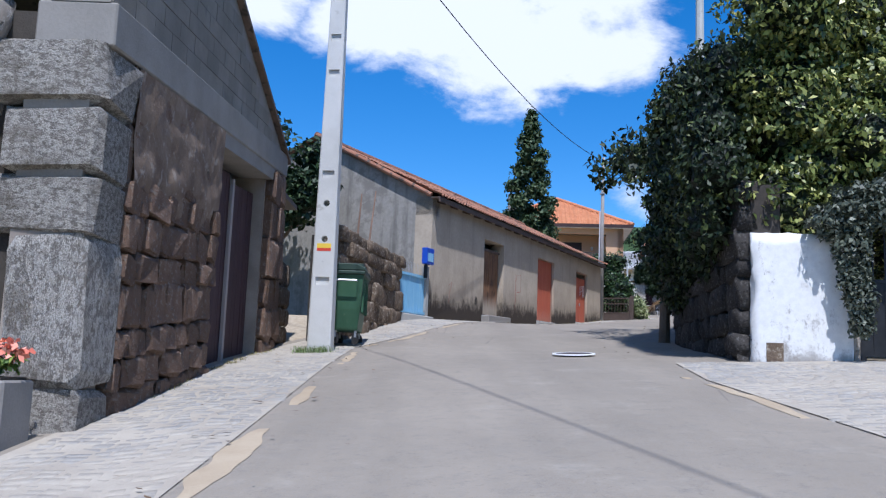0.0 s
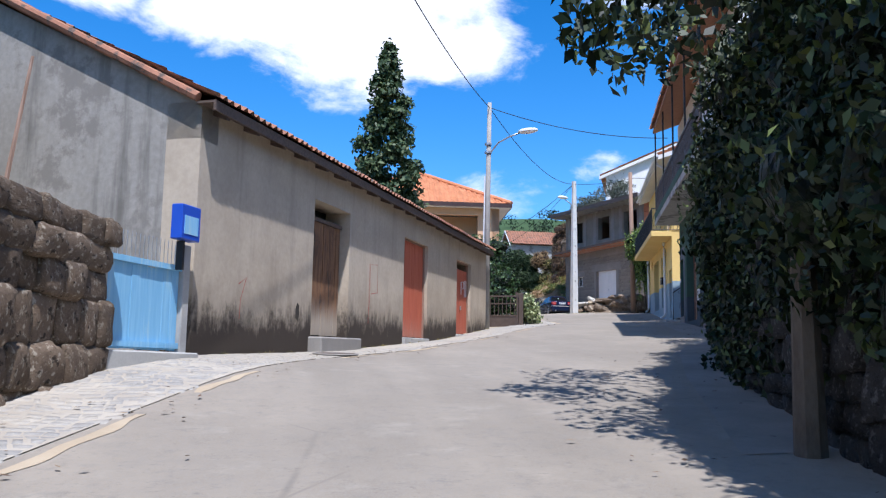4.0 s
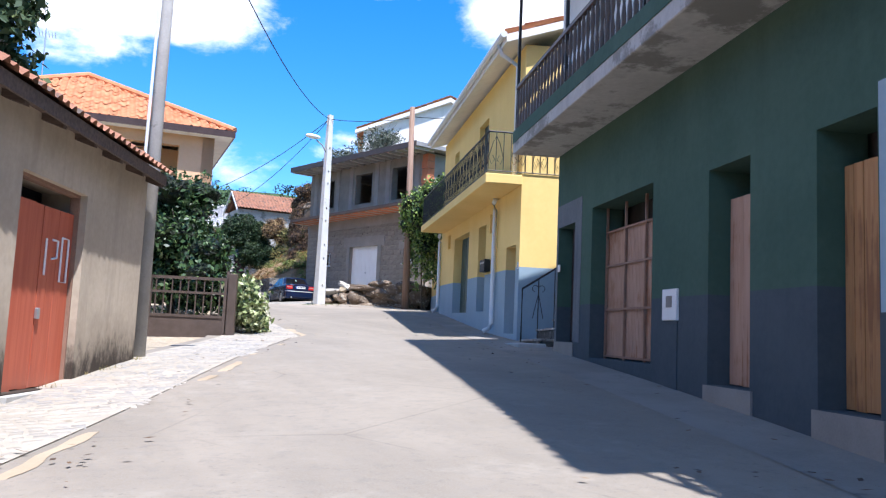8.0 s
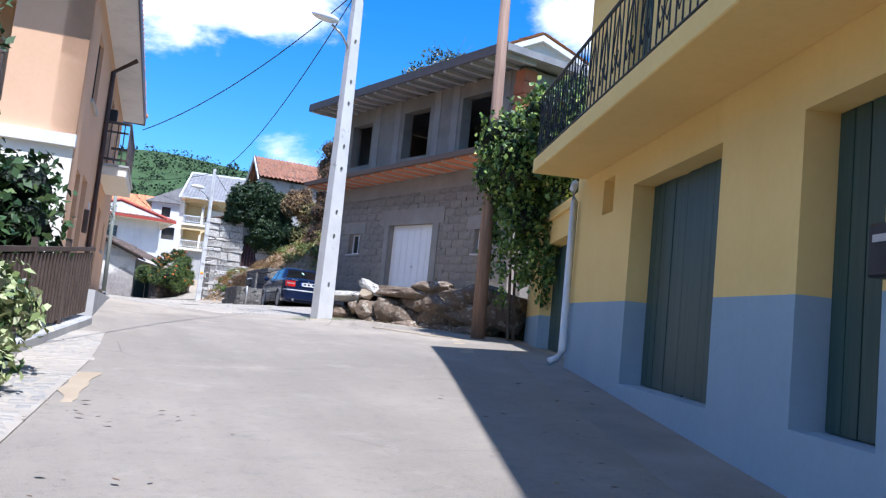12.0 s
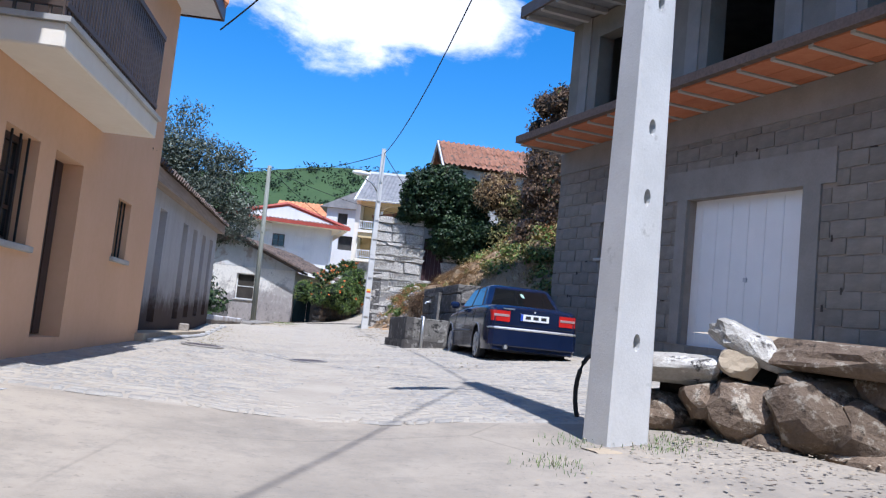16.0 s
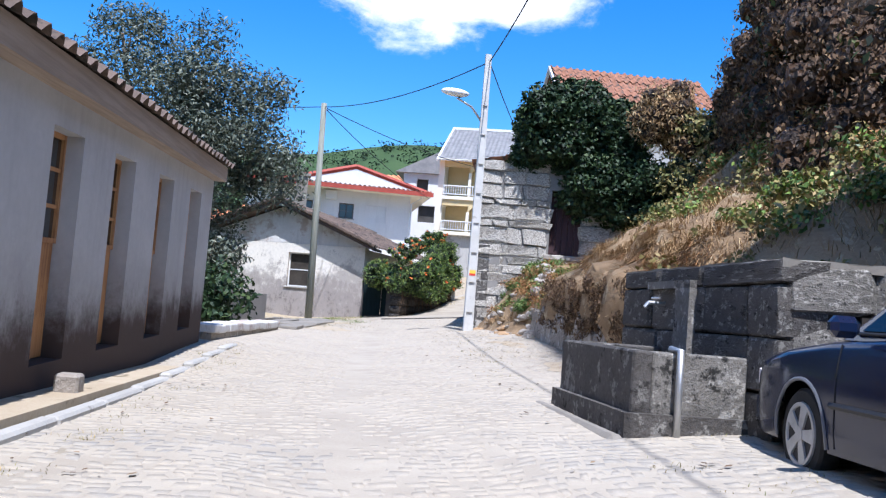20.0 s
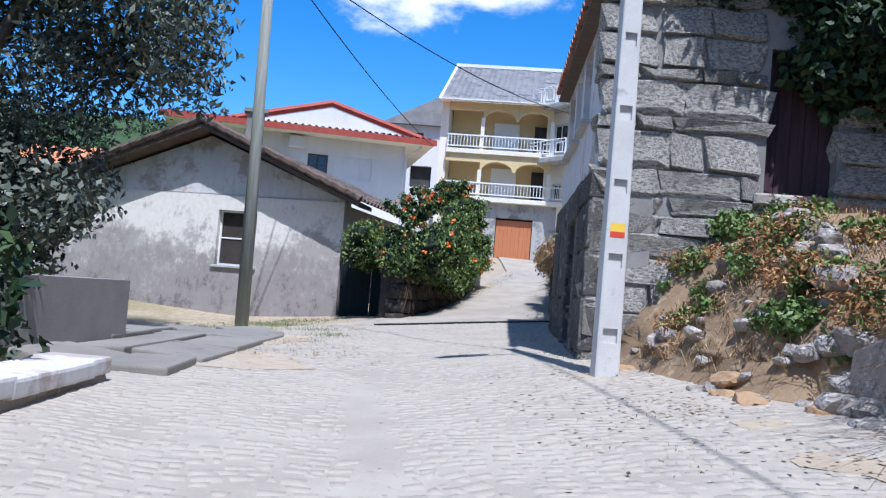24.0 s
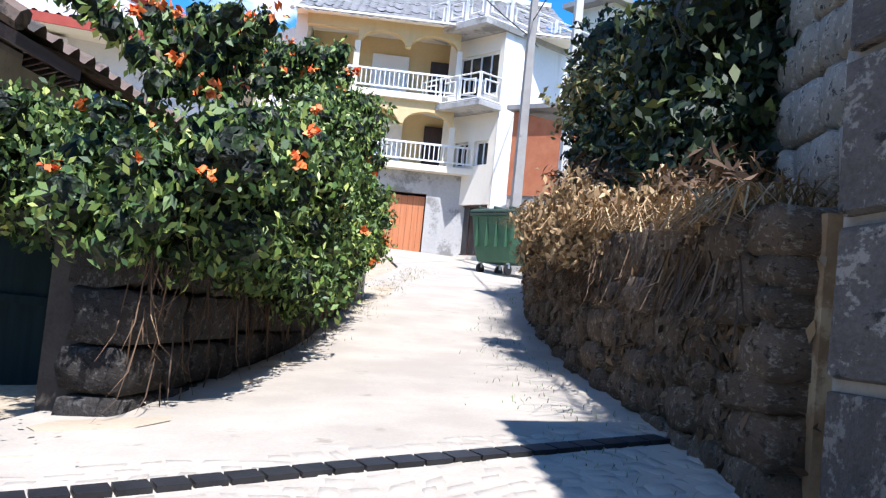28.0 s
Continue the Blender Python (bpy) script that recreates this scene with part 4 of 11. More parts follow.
def lumps(base, count, seed, r=(0.4, 0.8)):
    """Small clumps strewn over one big ellipsoid."""
    rng = random.Random(seed)
    x, y, z, rx, ry, rz = base
    made = []
    for i in range(count):
        d = Vector((rng.gauss(0, 1), rng.gauss(0, 1), rng.gauss(0, 1))).normalized()
        k = rng.uniform(0.45, 0.95)
        q = rng.uniform(*r)
        made.append((x + d.x * rx * k, y + d.y * ry * k, z + d.z * rz * k, q, q, q * 0.85))
    return made


def limbs(name, base, tips, r0, material, parent, seed=1):
    """A tapered trunk that forks into limbs."""
    rng = random.Random(seed)
    bm = bmesh.new()
    base = Vector(base)
    mid = base + Vector((rng.uniform(-.1, .1), rng.uniform(-.1, .1), (sum(t[2] for t in tips) / len(tips) - base.z) * 0.45))
    tube(bm, [base - Vector((0, 0, 0.2)), base.lerp(mid, 0.5) + Vector((rng.uniform(-.06, .06), rng.uniform(-.06, .06), 0)), mid], r0, 9, taper=r0 * 0.7)
    for t in tips:
        t = Vector(t)
        j = mid.lerp(t, 0.5) + Vector((rng.uniform(-.25, .25), rng.uniform(-.25, .25), rng.uniform(-.1, .25)))
        tube(bm, [mid - Vector((0, 0, 0.1)), j, t], r0 * 0.55, 6, taper=r0 * 0.12)
        for k in range(3):
            q = j.lerp(t, rng.uniform(0.2, 0.9))
            tube(bm, [q, q + Vector((rng.uniform(-.7, .7), rng.uniform(-.7, .7), rng.uniform(0, .8)))], r0 * 0.2, 5, taper=r0 * 0.05)
    return part(name, bm, material, parent, smooth=True)


def blades(xy, z, count, height, seed, bend=0.5, width=0.012):
    """Grass: thin bent blades from points given by xy(rng) on the surface z(x, y)."""
    rng = np.random.RandomState(seed)
    P = np.array([xy(rng) for _ in range(count)])
    Z = np.array([z(px, py) for px, py in P])
    P = np.column_stack([P, Z])
    ang = rng.rand(count) * 2 * math.pi
    h = height * rng.uniform(0.5, 1.3, count)
    out = np.column_stack([np.cos(ang), np.sin(ang), np.zeros(count)])
    side = np.column_stack([-np.sin(ang), np.cos(ang), np.zeros(count)]) * width
    up = np.array([0, 0, 1.0])
    m = P + up * (h * 0.6)[:, None] + out * (h * bend * 0.35)[:, None]
    e = P + up * (h * (1 - 0.3 * bend))[:, None] + out * (h * bend)[:, None]
    V = np.stack([P - side, P + side, m + side * 0.8, m - side * 0.8, e + side * 0.1, e - side * 0.1], 1).reshape(-1, 3)
    b = np.arange(count)[:, None] * 6
    F = np.concatenate([b + np.array([[0, 1, 2, 3]]), b + np.array([[3, 2, 4, 5]])])
    return V, F


# ---- stock parts of buildings
def rail_bars(parent, pts, z_low, z_high, gap, material, bar=0.008, top=0.02, name="railing", climb=0.0, foot=True):
    """A metal railing over a polyline in plan: one mesh for its frame, one for each bar."""
    for (xa, ya), (xb, yb) in zip(pts, pts[1:]):
        L = math.hypot(xb - xa, yb - ya)
        fr = bmesh.new()
        za, zb = climb * xa, climb * xb
        tube(fr, [(xa, ya, z_high + za), (xb, yb, z_high + zb)], top, 6)
        frame_ob = part(name, fr, material, parent)
        if foot:
            fr = bmesh.new()
            tube(fr, [(xa, ya, z_low + za), (xb, yb, z_low + zb)], top * 0.7, 6)
            part("bottom_rail", fr, material, parent)
        n = max(1, int(L / gap))
        for i in range(n + 1):
            f = i / n
            bm = bmesh.new()
            x, y = xa + (xb - xa) * f, ya + (yb - ya) * f
            box(bm, x - bar, x + bar, y - bar, y + bar, z_low + climb * x, z_high + climb * x)
            part("bar", bm, material, frame_ob)


def concrete_pole(name, x, y, z0, z1, turn, w0=0.34, w1=0.17, label="", sticker=0.0, ovals=(), panels=(), deep=0.7, oval=(0.028, 0.055)):
    """A tapering reinforced-concrete pole: ovals are holes right through it, panels are shallow sunk fields."""
    at = Matrix.Translation((x, y, 0)) @ Matrix.Rotation(radians(turn), 4, "Z")
    ob = thing(name, label or "tapering grey concrete utility pole with holes", "utility pole", at)
    H = z1 - z0
    bm = bmesh.new()

    def half(z):
        return (w0 + (w1 - w0) * min(max((z - z0) / H, -0.1), 1)) / 2
    cells = sorted([(z - 0.10, z + 0.10, "o") for z in ovals] + [(z - 0.08, z + 0.08, "p") for z in panels])
    zs, kinds = [z0 - 0.5], []
    for a, b, kind in cells:
        zs += [a, b]
        kinds += ["", kind]
    zs.append(z1)
    kinds.append("")
    for a, b, kind in zip(zs, zs[1:], kinds):
        ha, hb = half(a), half(b)
        da, db = ha * deep, hb * deep
        c = 0.12
        lo = [(-ha, -da + c * da), (-ha + c * ha, -da), (ha - c * ha, -da), (ha, -da + c * da), (ha, da), (-ha, da)]
        hi = [(-hb, -db + c * db), (-hb + c * hb, -db), (hb - c * hb, -db), (hb, -db + c * db), (hb, db), (-hb, db)]
        L, U = [bm.verts.new((p, q, a)) for p, q in lo], [bm.verts.new((p, q, b)) for p, q in hi]
        for n in range(6):
            m = (n + 1) % 6
            if kind and n in ((1, 4) if kind == "o" else (1,)):
                continue
            bm.faces.new((L[n], L[m], U[m], U[n]))
        zm, hm = (a + b) / 2, (ha + hb) / 2
        dm = hm * deep
        if kind == "o":
            ring = [(oval[0] * math.cos(t), zm + oval[1] * math.sin(t)) for t in np.linspace(0, 2 * math.pi, 12, endpoint=False)]
            F, K = [bm.verts.new((p, -dm, q)) for p, q in ring], [bm.verts.new((p, dm, q)) for p, q in ring]
            bm.faces.new([L[1], L[2]] + [F[n] for n in (0, 11, 10, 9, 8, 7, 6)])
            bm.faces.new([U[2], U[1]] + [F[n] for n in (6, 5, 4, 3, 2, 1, 0)])
            bm.faces.new((L[2], U[2], F[0]))
            bm.faces.new((U[1], L[1], F[6]))
            bm.faces.new([L[4], L[5]] + [K[n] for n in (6, 7, 8, 9, 10, 11, 0)])
            bm.faces.new([U[5], U[4]] + [K[n] for n in (0, 1, 2, 3, 4, 5, 6)])
            bm.faces.new((L[5], U[5], K[6]))
            bm.faces.new((U[4], L[4], K[0]))
            for n in range(12):
                m = (n + 1) % 12
                bm.faces.new((F[n], F[m], K[m], K[n]))
        elif kind == "p":
            w = hm * 0.62
            R = [bm.verts.new(v) for v in ((-w, -dm, zm - .06), (w, -dm, zm - .06), (w, -dm, zm + .06), (-w, -dm, zm + .06))]
            S = [bm.verts.new(v) for v in ((-w, -dm + .03, zm - .06), (w, -dm + .03, zm - .06), (w, -dm + .03, zm + .06), (-w, -dm + .03, zm + .06))]
            O = [L[1], L[2], U[2], U[1]]
            for n in range(4):
                m = (n + 1) % 4
                bm.faces.new((O[n], O[m], R[m], R[n]))
                bm.faces.new((R[n], R[m], S[m], S[n]))
            bm.faces.new(S)
    bm.faces.new([bm.verts.new((p, q, z1)) for p, q in ((-w1 / 2, -w1 / 2 * deep), (w1 / 2, -w1 / 2 * deep), (w1 / 2, w1 / 2 * deep), (-w1 / 2, w1 / 2 * deep))])
    bmesh.ops.remove_doubles(bm, verts=bm.verts, dist=0.0005)
    bmesh.ops.recalc_face_normals(bm, faces=bm.faces)
    part("shaft", bm, M["pole"], ob)
    if sticker:
        w = 2 * half(sticker)
        part("sticker", boxes((-w * .33, w * .33, -w * deep * .5 - .004, -w * deep * .5, sticker, sticker + 0.07)), M["signyellow"], ob, "yellow sticker")
        part("sticker", boxes((-w * .33, w * .33, -w * deep * .5 - .004, -w * deep * .5, sticker - 0.045, sticker)), M["signred"], ob, "red sticker")
    return ob


def wire(name, pts, sag, r=0.012, label="black overhead cable between poles", sides=5):
    a, b = Vector(pts[0]), Vector(pts[1])
    bm = bmesh.new()
    line = []
    for i in range(17):
        f = i / 16
        p = a.lerp(b, f)
        p.z -= sag * 4 * f * (1 - f)
        line.append(p)
    tube(bm, line, r, sides)
    return tagged(part(name, bm, M["black"]), label, "cable")


def street_lamp(parent, x, y, z, dx, dy, reach=1.1):
    """An arm with a cobra lamp head, in the parent's frame."""
    bm = bmesh.new()
    tube(bm, [(x, y, z - 0.55), (x + dx * .3, y + dy * .3, z - 0.22), (x + dx * .65, y + dy * .65, z - 0.08), (x + dx * reach, y + dy * reach, z)], 0.025, 7)
    arm = part("lamp_arm", bm, M["steel"], parent, smooth=True)
    bm = bmesh.new()
    bmesh.ops.create_uvsphere(bm, u_segments=14, v_segments=8, radius=1)
    ang = math.atan2(dy, dx)
    bmesh.ops.transform(bm, verts=bm.verts, matrix=Matrix.Translation((x + dx * (reach + .25), y + dy * (reach + .25), z + 0.03)) @ Matrix.Rotation(ang, 4, "Z") @ Matrix.Diagonal((0.32, 0.13, 0.085, 1)))
    part("lamp_head", bm, M["lampglass"], arm, smooth=True)
    return arm


def window(parent, x0, x1, z0, z1, y, frame_mat, climb=0.0, bars=1, sill=True, cross=0, name="window", fw=0.05, glass_mat=None):
    """A window in an opening: frame, mullions, panes and a sill."""
    fr = bmesh.new()
    for a in ((x0, x0 + fw, y, y + 0.06, z0, z1), (x1 - fw, x1, y, y + 0.06, z0, z1), (x0 + fw, x1 - fw, y, y + 0.06, z0, z0 + fw), (x0 + fw, x1 - fw, y, y + 0.06, z1 - fw, z1)):
        box(fr, *a)
    ob = part(name, rise(fr, climb), frame_mat, parent)
    n = bars + 1
    for i in range(1, n):
        xm = x0 + (x1 - x0) * i / n
        part("mullion", rise(boxes((xm - fw * .4, xm + fw * .4, y + 0.005, y + 0.055, z0 + fw, z1 - fw)), climb), frame_mat, ob)
    for i in range(1, cross + 1):
        zm = z0 + (z1 - z0) * i / (cross + 1)
        part("glazing_bar", rise(boxes((x0 + fw, x1 - fw, y + 0.01, y + 0.05, zm - .015, zm + .015)), climb), frame_mat, ob)
    for i in range(n):
        a, b = x0 + (x1 - x0) * i / n, x0 + (x1 - x0) * (i + 1) / n
        part("pane", rise(boxes((a + fw * .5, b - fw * .5, y + 0.025, y + 0.032, z0 + fw * .5, z1 - fw * .5)), climb), glass_mat or M["glass"], ob)
    if sill:
        part("window_sill", rise(boxes((x0 - 0.06, x1 + 0.06, -0.05, y, z0 - 0.05, z0), bevel=0.008), climb), M["concrete"], parent)
    return ob


# ================================================================ first stretch: barn, bin, gate, long store
def stone_barn():
    ob = thing("stone_barn", "old granite barn with a grey cement-block gable above", "barn", facade(-2.66, 0, 0, 1))
    k = 0.088
    bm = bmesh.new()
    holed(bm, 6.66, 14.5, -0.6, 3.04, 0.10, 0.6, [(10.35, 13.4, 0.1, 3.04)])
    part("wall", rise(bm, k), M["mortar"], ob)
    part("side_wall", boxes((6.74, 7.2, 0.10, 9.0, -0.6, 3.9)), M["darkjoint"], ob)
    part("far_side", boxes((14.2, 14.5, 0.6, 9.0, 0.4, 4.3)), M["lintel"], ob)
    part("threshold", rise(boxes((10.2, 13.5, 0.02, 0.5, -0.2, 0.16), bevel=0.02), k), M["granite"], ob)
    part("ring_beam", rise(boxes((6.72, 14.52, -0.03, 0.6, 3.04, 3.40), bevel=0.015), k), M["lintel"], ob, "grey cement ring beam")
    part("door_lintel", rise(boxes((10.1, 13.6, -0.012, 0.5, 2.86, 3.038)), k), M["lintel"], ob)
    ap, az, ez = 7.6, 5.92, 3.12
    bm = bmesh.new()
    prism(bm, [(6.72, 3.40), (14.3, 3.40), (ap, az), (6.72, az - .3)], 1, 0.03, 0.5)
    part("gable", rise(bm, k), M["lintel"], ob, "bare cement gable")
    rng = random.Random(4)
    row = 0
    z = 3.41
    while z < 5.7:
        s = 6.74 - (row % 2) * 0.25
        while s < 14.2:
            e = min(s + 0.5, 14.2)
            top = 3.40 + (14.3 - e) * (az - 3.40) / (14.3 - ap)
            if z + 0.2 < top and e - max(s, 6.74) > 0.1:
                bm = boxes((max(s, 6.74) + .004, e - .004, 0.016 + rng.uniform(0, .006), 0.06, z + .004, z + 0.196))
                part("block", rise(bm, k), M["cement"], ob)
            s += 0.5
        z += 0.2
        row += 1
    slab_poly("roof", [(6.5, -0.06, az + .38), (ap, -0.06, az + .69), (14.65, -0.06, 4.62), (14.65, 9, 4.62), (ap, 9, az + .69), (6.5, 9, az + .38)], 0.06, M["darktile"], ob)
    # the big dressed corner stones, alternately long and short
    qs = shapes("quoin", M["pitted"], 6, 11, 0.045, 0.075)
    for i, (z0, z1, a, b) in enumerate(((0.42, 0.98, 0.72, 0.70), (0.98, 2.12, 0.74, 0.62), (2.12, 2.60, 0.80, 0.9), (2.60, 3.14, 0.82, 0.75), (3.14, 3.68, 0.85, 1.0))):
        q = new("quoin", qs[i % 6])
        q.parent = ob
        q.location = (6.62 + a / 2, -0.02 + b / 2, (z0 + z1) / 2)
        q.scale = (a, b, z1 - z0 - 0.02)
        q.rotation_euler = (0, 0, rng.uniform(-.02, .02))
    courses(ob, 7.3, 10.3, lambda s: -0.2, 2.06, 0.3, -0.02, M["granite"], 21, (0.18, 0.40), (0.20, 0.60), climb=k, proud=0.035, rough=0.09, bevel=0.11, gap=0.004, tilt=0.08)
    courses(ob, 7.35, 10.3, lambda s: 2.0, 3.03, 0.3, -0.008, M["granite"], 22, (0.30, 0.5), (0.4, 0.8), climb=k, proud=0.006, rough=0.03, bevel=0.04, gap=-0.01, tilt=0.05)
    # old mortar smeared over the upper courses, stones showing through
    ns, nz = 60, 26
    gs, gz = np.meshgrid(np.linspace(7.36, 10.3, ns), np.linspace(1.82, 3.03, nz), indexing="ij")
    off = np.array([[noise.noise(Vector((a * 2.1, 4.0, b * 2.6))) * .030 + noise.noise(Vector((a * 7.0, 9.0, b * 7.0))) * .016 for b in gz[0]] for a in gs[:, 0]])
    off += np.interp(gz, (1.82, 2.15), (0.045, 0.0))
    ia = np.arange((ns - 1) * (nz - 1))
    ra, ca = ia // (nz - 1), ia % (nz - 1)
    from_np("smeared_mortar", np.stack([gs, -0.030 + off, gz + gs * k], -1).reshape(-1, 3), np.stack([ra * nz + ca, (ra + 1) * nz + ca, (ra + 1) * nz + ca + 1, ra * nz + ca + 1], 1), M["smear"], ob, "earthy mortar smeared over the stones", smooth=True)
    courses(ob, 13.45, 14.5, lambda s: -0.2, 3.03, 0.3, -0.03, M["granite"], 23, (0.36, 0.62), (0.40, 0.6), climb=k, proud=0.03, rough=0.05, bevel=0.08, gap=0.004, tilt=0.04)
    courses(ob, 0.8, 7.0, lambda s: 0.2, 4.2, 0.35, 6.58, M["quoin"], 25, (0.35, 0.7), (0.5, 1.1), along=1, proud=0.1, rough=0.07, power=0.4, gap=-0.02)
    # double plank door
    for a, b, sd in ((10.4, 11.9, 1), (11.96, 13.36, 2)):
        planks("door", a, b, 0.17, 2.72 if sd == 1 else 2.62, 0.26, 8, M["barndoor"], ob, climb=k, seed=sd)
    part("batten", rise(boxes((11.88, 11.98, 0.21, 0.26, 0.18, 2.66), bevel=0.006), k), M["palebatten"], ob, "pale worn batten")
    part("dark_inside", boxes((10.1, 13.7, 0.7, 0.75, 0.6, 4.6)), M["interior"], ob)
    return ob


stone_barn()


def planter():
    ob = thing("planter", "grey cement planter with reddish flowers at the barn's corner", "planter", Matrix.Translation((-3.05, 6.2, 0)))
    part("trough", boxes((-.2, .2, -.25, .2, 0.1, 1.05), bevel=0.015), M["lintel"], ob)
    part("soil", boxes((-.16, .16, -.21, .16, 1.04, 1.07)), M["darkjoint"], ob)
    foliage("leaves", [(0, -.02, 1.16, .17, .2, .1)], 260, 0.07, 91, M["vine"], ob, shell=0.2)
    foliage("flower", [(.05, 0, 1.24, .16, .2, .08)], 170, 0.06, 92, M["pinkflower"], ob, "salmon-red flowers", shell=0.2, slim=0.8)


planter()


def lean_to():
    ob = thing("lean_to_shed", "dark timber lean-to shed with a sheet roof", "shed", facade(-2.85, 0, 0, 1))
    part("wall", boxes((14.55, 15.9, 0.0, 0.3, 0.8, 3.0)), M["darkjoint"], ob)
    part("roof", boxes((14.7, 16.1, -0.15, 3.0, 4.05, 4.13)), M["darkdoor"], ob)
    part("back_wall", boxes((14.55, 15.9, 2.6, 2.7, 0.8, 4.05)), M["darkdoor"], ob)
    courses(ob, 14.6, 15.9, lambda s: 1.0, 3.0, 0.25, -0.14, M["mossy"], 31, (0.25, 0.4), (0.3, 0.6))


lean_to()
concrete_pole("utility_pole", -1.80, 13.55, G(-1.80, 13.55), 9.2, -6, 0.36, 0.19, sticker=3.02, ovals=(3.16, 3.71), panels=(2.52, 4.16, 5.77, 6.35, 7.0, 7.6), oval=(0.05, 0.05))


def wheelie(x, y, turn, slim=1.0, group="waste containers", tone="green plastic wheeled waste container with a dark lid"):
    z = G(x, y)
    ob = thing("waste_container", tone, "waste container", Matrix.Translation((x, y, z)) @ Matrix.Rotation(radians(turn), 4, "Z") @ Matrix.Diagonal((0.9, slim, 1.05, 1)), group)
    bm = bmesh.new()
    v = []
    for zz, w, d in ((0.22, 0.46, 0.34), (0.55, 0.54, 0.40), (1.10, 0.60, 0.47)):
        v.append([bm.verts.new((a * w, b * d, zz)) for a, b in ((-1, -1), (1, -1), (1, 1), (-1, 1))])
    for a, b in zip(v, v[1:]):
        for i in range(4):
            bm.faces.new((a[i], a[(i + 1) % 4], b[(i + 1) % 4], b[i]))
    bm.faces.new(v[0][::-1])
    bm.faces.new(v[-1])
    soft(bm, 0.03, 2)
    part("body", bm, M["bin"], ob, smooth=False)
    part("rim", boxes((-0.64, 0.64, -0.51, 0.51, 1.08, 1.14), bevel=0.015), M["binlid"], ob)
    bm = bmesh.new()
    prism(bm, [(-0.52, 1.145), (0.52, 1.145), (0.50, 1.19), (0.25, 1.25), (-0.25, 1.25), (-0.50, 1.19)], 0, -0.63, 0.63)
    lid = part("lid", soft(bm, 0.012), M["binlid"], ob)
    for i in range(3):
        x0 = -0.45 + 0.45 * i
        part("rib", boxes((x0 - .03, x0 + .03, -0.43, 0.43, 1.2, 1.265), bevel=0.01), M["binlid"], lid)
    for sx in (-1, 1):
        tb = bmesh.new()
        tube(tb, [(sx * 0.63, -0.3, 0.98), (sx * 0.72, -0.3, 0.98), (sx * 0.72, 0.3, 0.98), (sx * 0.63, 0.3, 0.98)], 0.016, 6)
        part("handle", tb, M["steel"], ob)
        for sy in (-1, 1):
            bm = bmesh.new()
            tube(bm, [(sx * 0.40 - .025, sy * 0.28, 0.10), (sx * 0.40 + .025, sy * 0.28, 0.10)], 0.10, 14)
            wh = part("wheel", bm, M["black"], ob)
            part("bracket", boxes((sx * .4 - .035, sx * .4 + .035, sy * .28 - .03, sy * .28 + .03, 0.12, 0.24)), M["steel"], wh)
    for i in range(4):
        x0 = -0.42 + 0.28 * i
        part("body_rib", boxes((x0 - .02, x0 + .02, -0.475, -0.40, 0.5, 1.05), bevel=0.008), M["bin"], ob)
    return ob


wheelie(-1.55, 15.0, 90, 0.58)


def garden_wall():
    L = math.hypot(0.95, 4.2)
    ob = thing("garden_wall", "dark red-brown rubble stone garden wall", "wall", facade(-1.95, 15.6, 0.95 / L, 4.2 / L))
    part("core", boxes((0, L, 0.06, 0.4, 1.0, 3.55)), M["darkjoint"], ob)
    courses(ob, 0, L, lambda s: 1.5 + 0.18 * s, 3.72, 0.32, -0.08, M["mossy"], 41, (0.22, 0.42), (0.25, 0.6), rough=0.09, proud=0.12, power=0.5, gap=-0.04, tilt=0.1)
    for i in range(2):
        bm = bmesh.new()
        tube(bm, [(2.2 + i * .75, 0.3, 3.5), (2.25 + i * 0.95, 0.25, 4.75 + i * .25)], 0.025, 6, taper=0.015)
        part("stake", bm, M["wood"], ob)


garden_wall()


def blue_gate():
    dx, dy = 0.62, 1.2
    L = math.hypot(dx, dy)
    ob = thing("garden_gate", "light blue sheet-metal garden gate between posts", "gate", facade(-0.97, 19.85, dx / L, dy / L))
    planks("leaf", 0.06, L - 0.06, 2.52, 3.40, 0.05, 9, M["bluegate"], ob, thick=0.02, piece="strip", gap=0.004)
    part("top_rail", boxes((0.04, L - .04, 0.02, 0.08, 3.40, 3.46)), M["bluegate"], ob)
    part("bottom_rail", boxes((0.04, L - .04, 0.02, 0.08, 2.55, 2.61)), M["bluegate"], ob)
    part("mesh_panel", boxes(*[(0.08 + i * 0.07, 0.085 + i * 0.07, 0.05, 0.055, 3.46, 3.72) for i in range(17)]), M["steel"], ob)
    part("post", boxes((-0.06, 0.04, 0.0, 0.12, 2.3, 3.75), bevel=0.01), M["concrete"], ob)
    part("post", boxes((L - 0.05, L + 0.08, 0.0, 0.14, 2.3, 3.7), bevel=0.01), M["concrete"], ob)
    part("sill", boxes((-0.1, L + .1, -0.15, 0.2, 2.2, 2.51), bevel=0.015), M["concrete"], ob)
    box_ob = thing("letter_box", "blue framed letter box with a pale front", "letter box", facade(-0.30, 20.98, dx / L, dy / L))
    part("case", boxes((-0.36, 0.0, -0.10, 0.04, 3.72, 4.10), bevel=0.01), M["plateblue"], box_ob)
    part("front", boxes((-0.31, -0.05, -0.106, -0.09, 3.78, 3.98)), M["bluegate"], box_ob)
    part("bracket", boxes((-0.2, -0.16, -0.02, 0.06, 3.4, 3.72)), M["iron"], box_ob)


blue_gate()


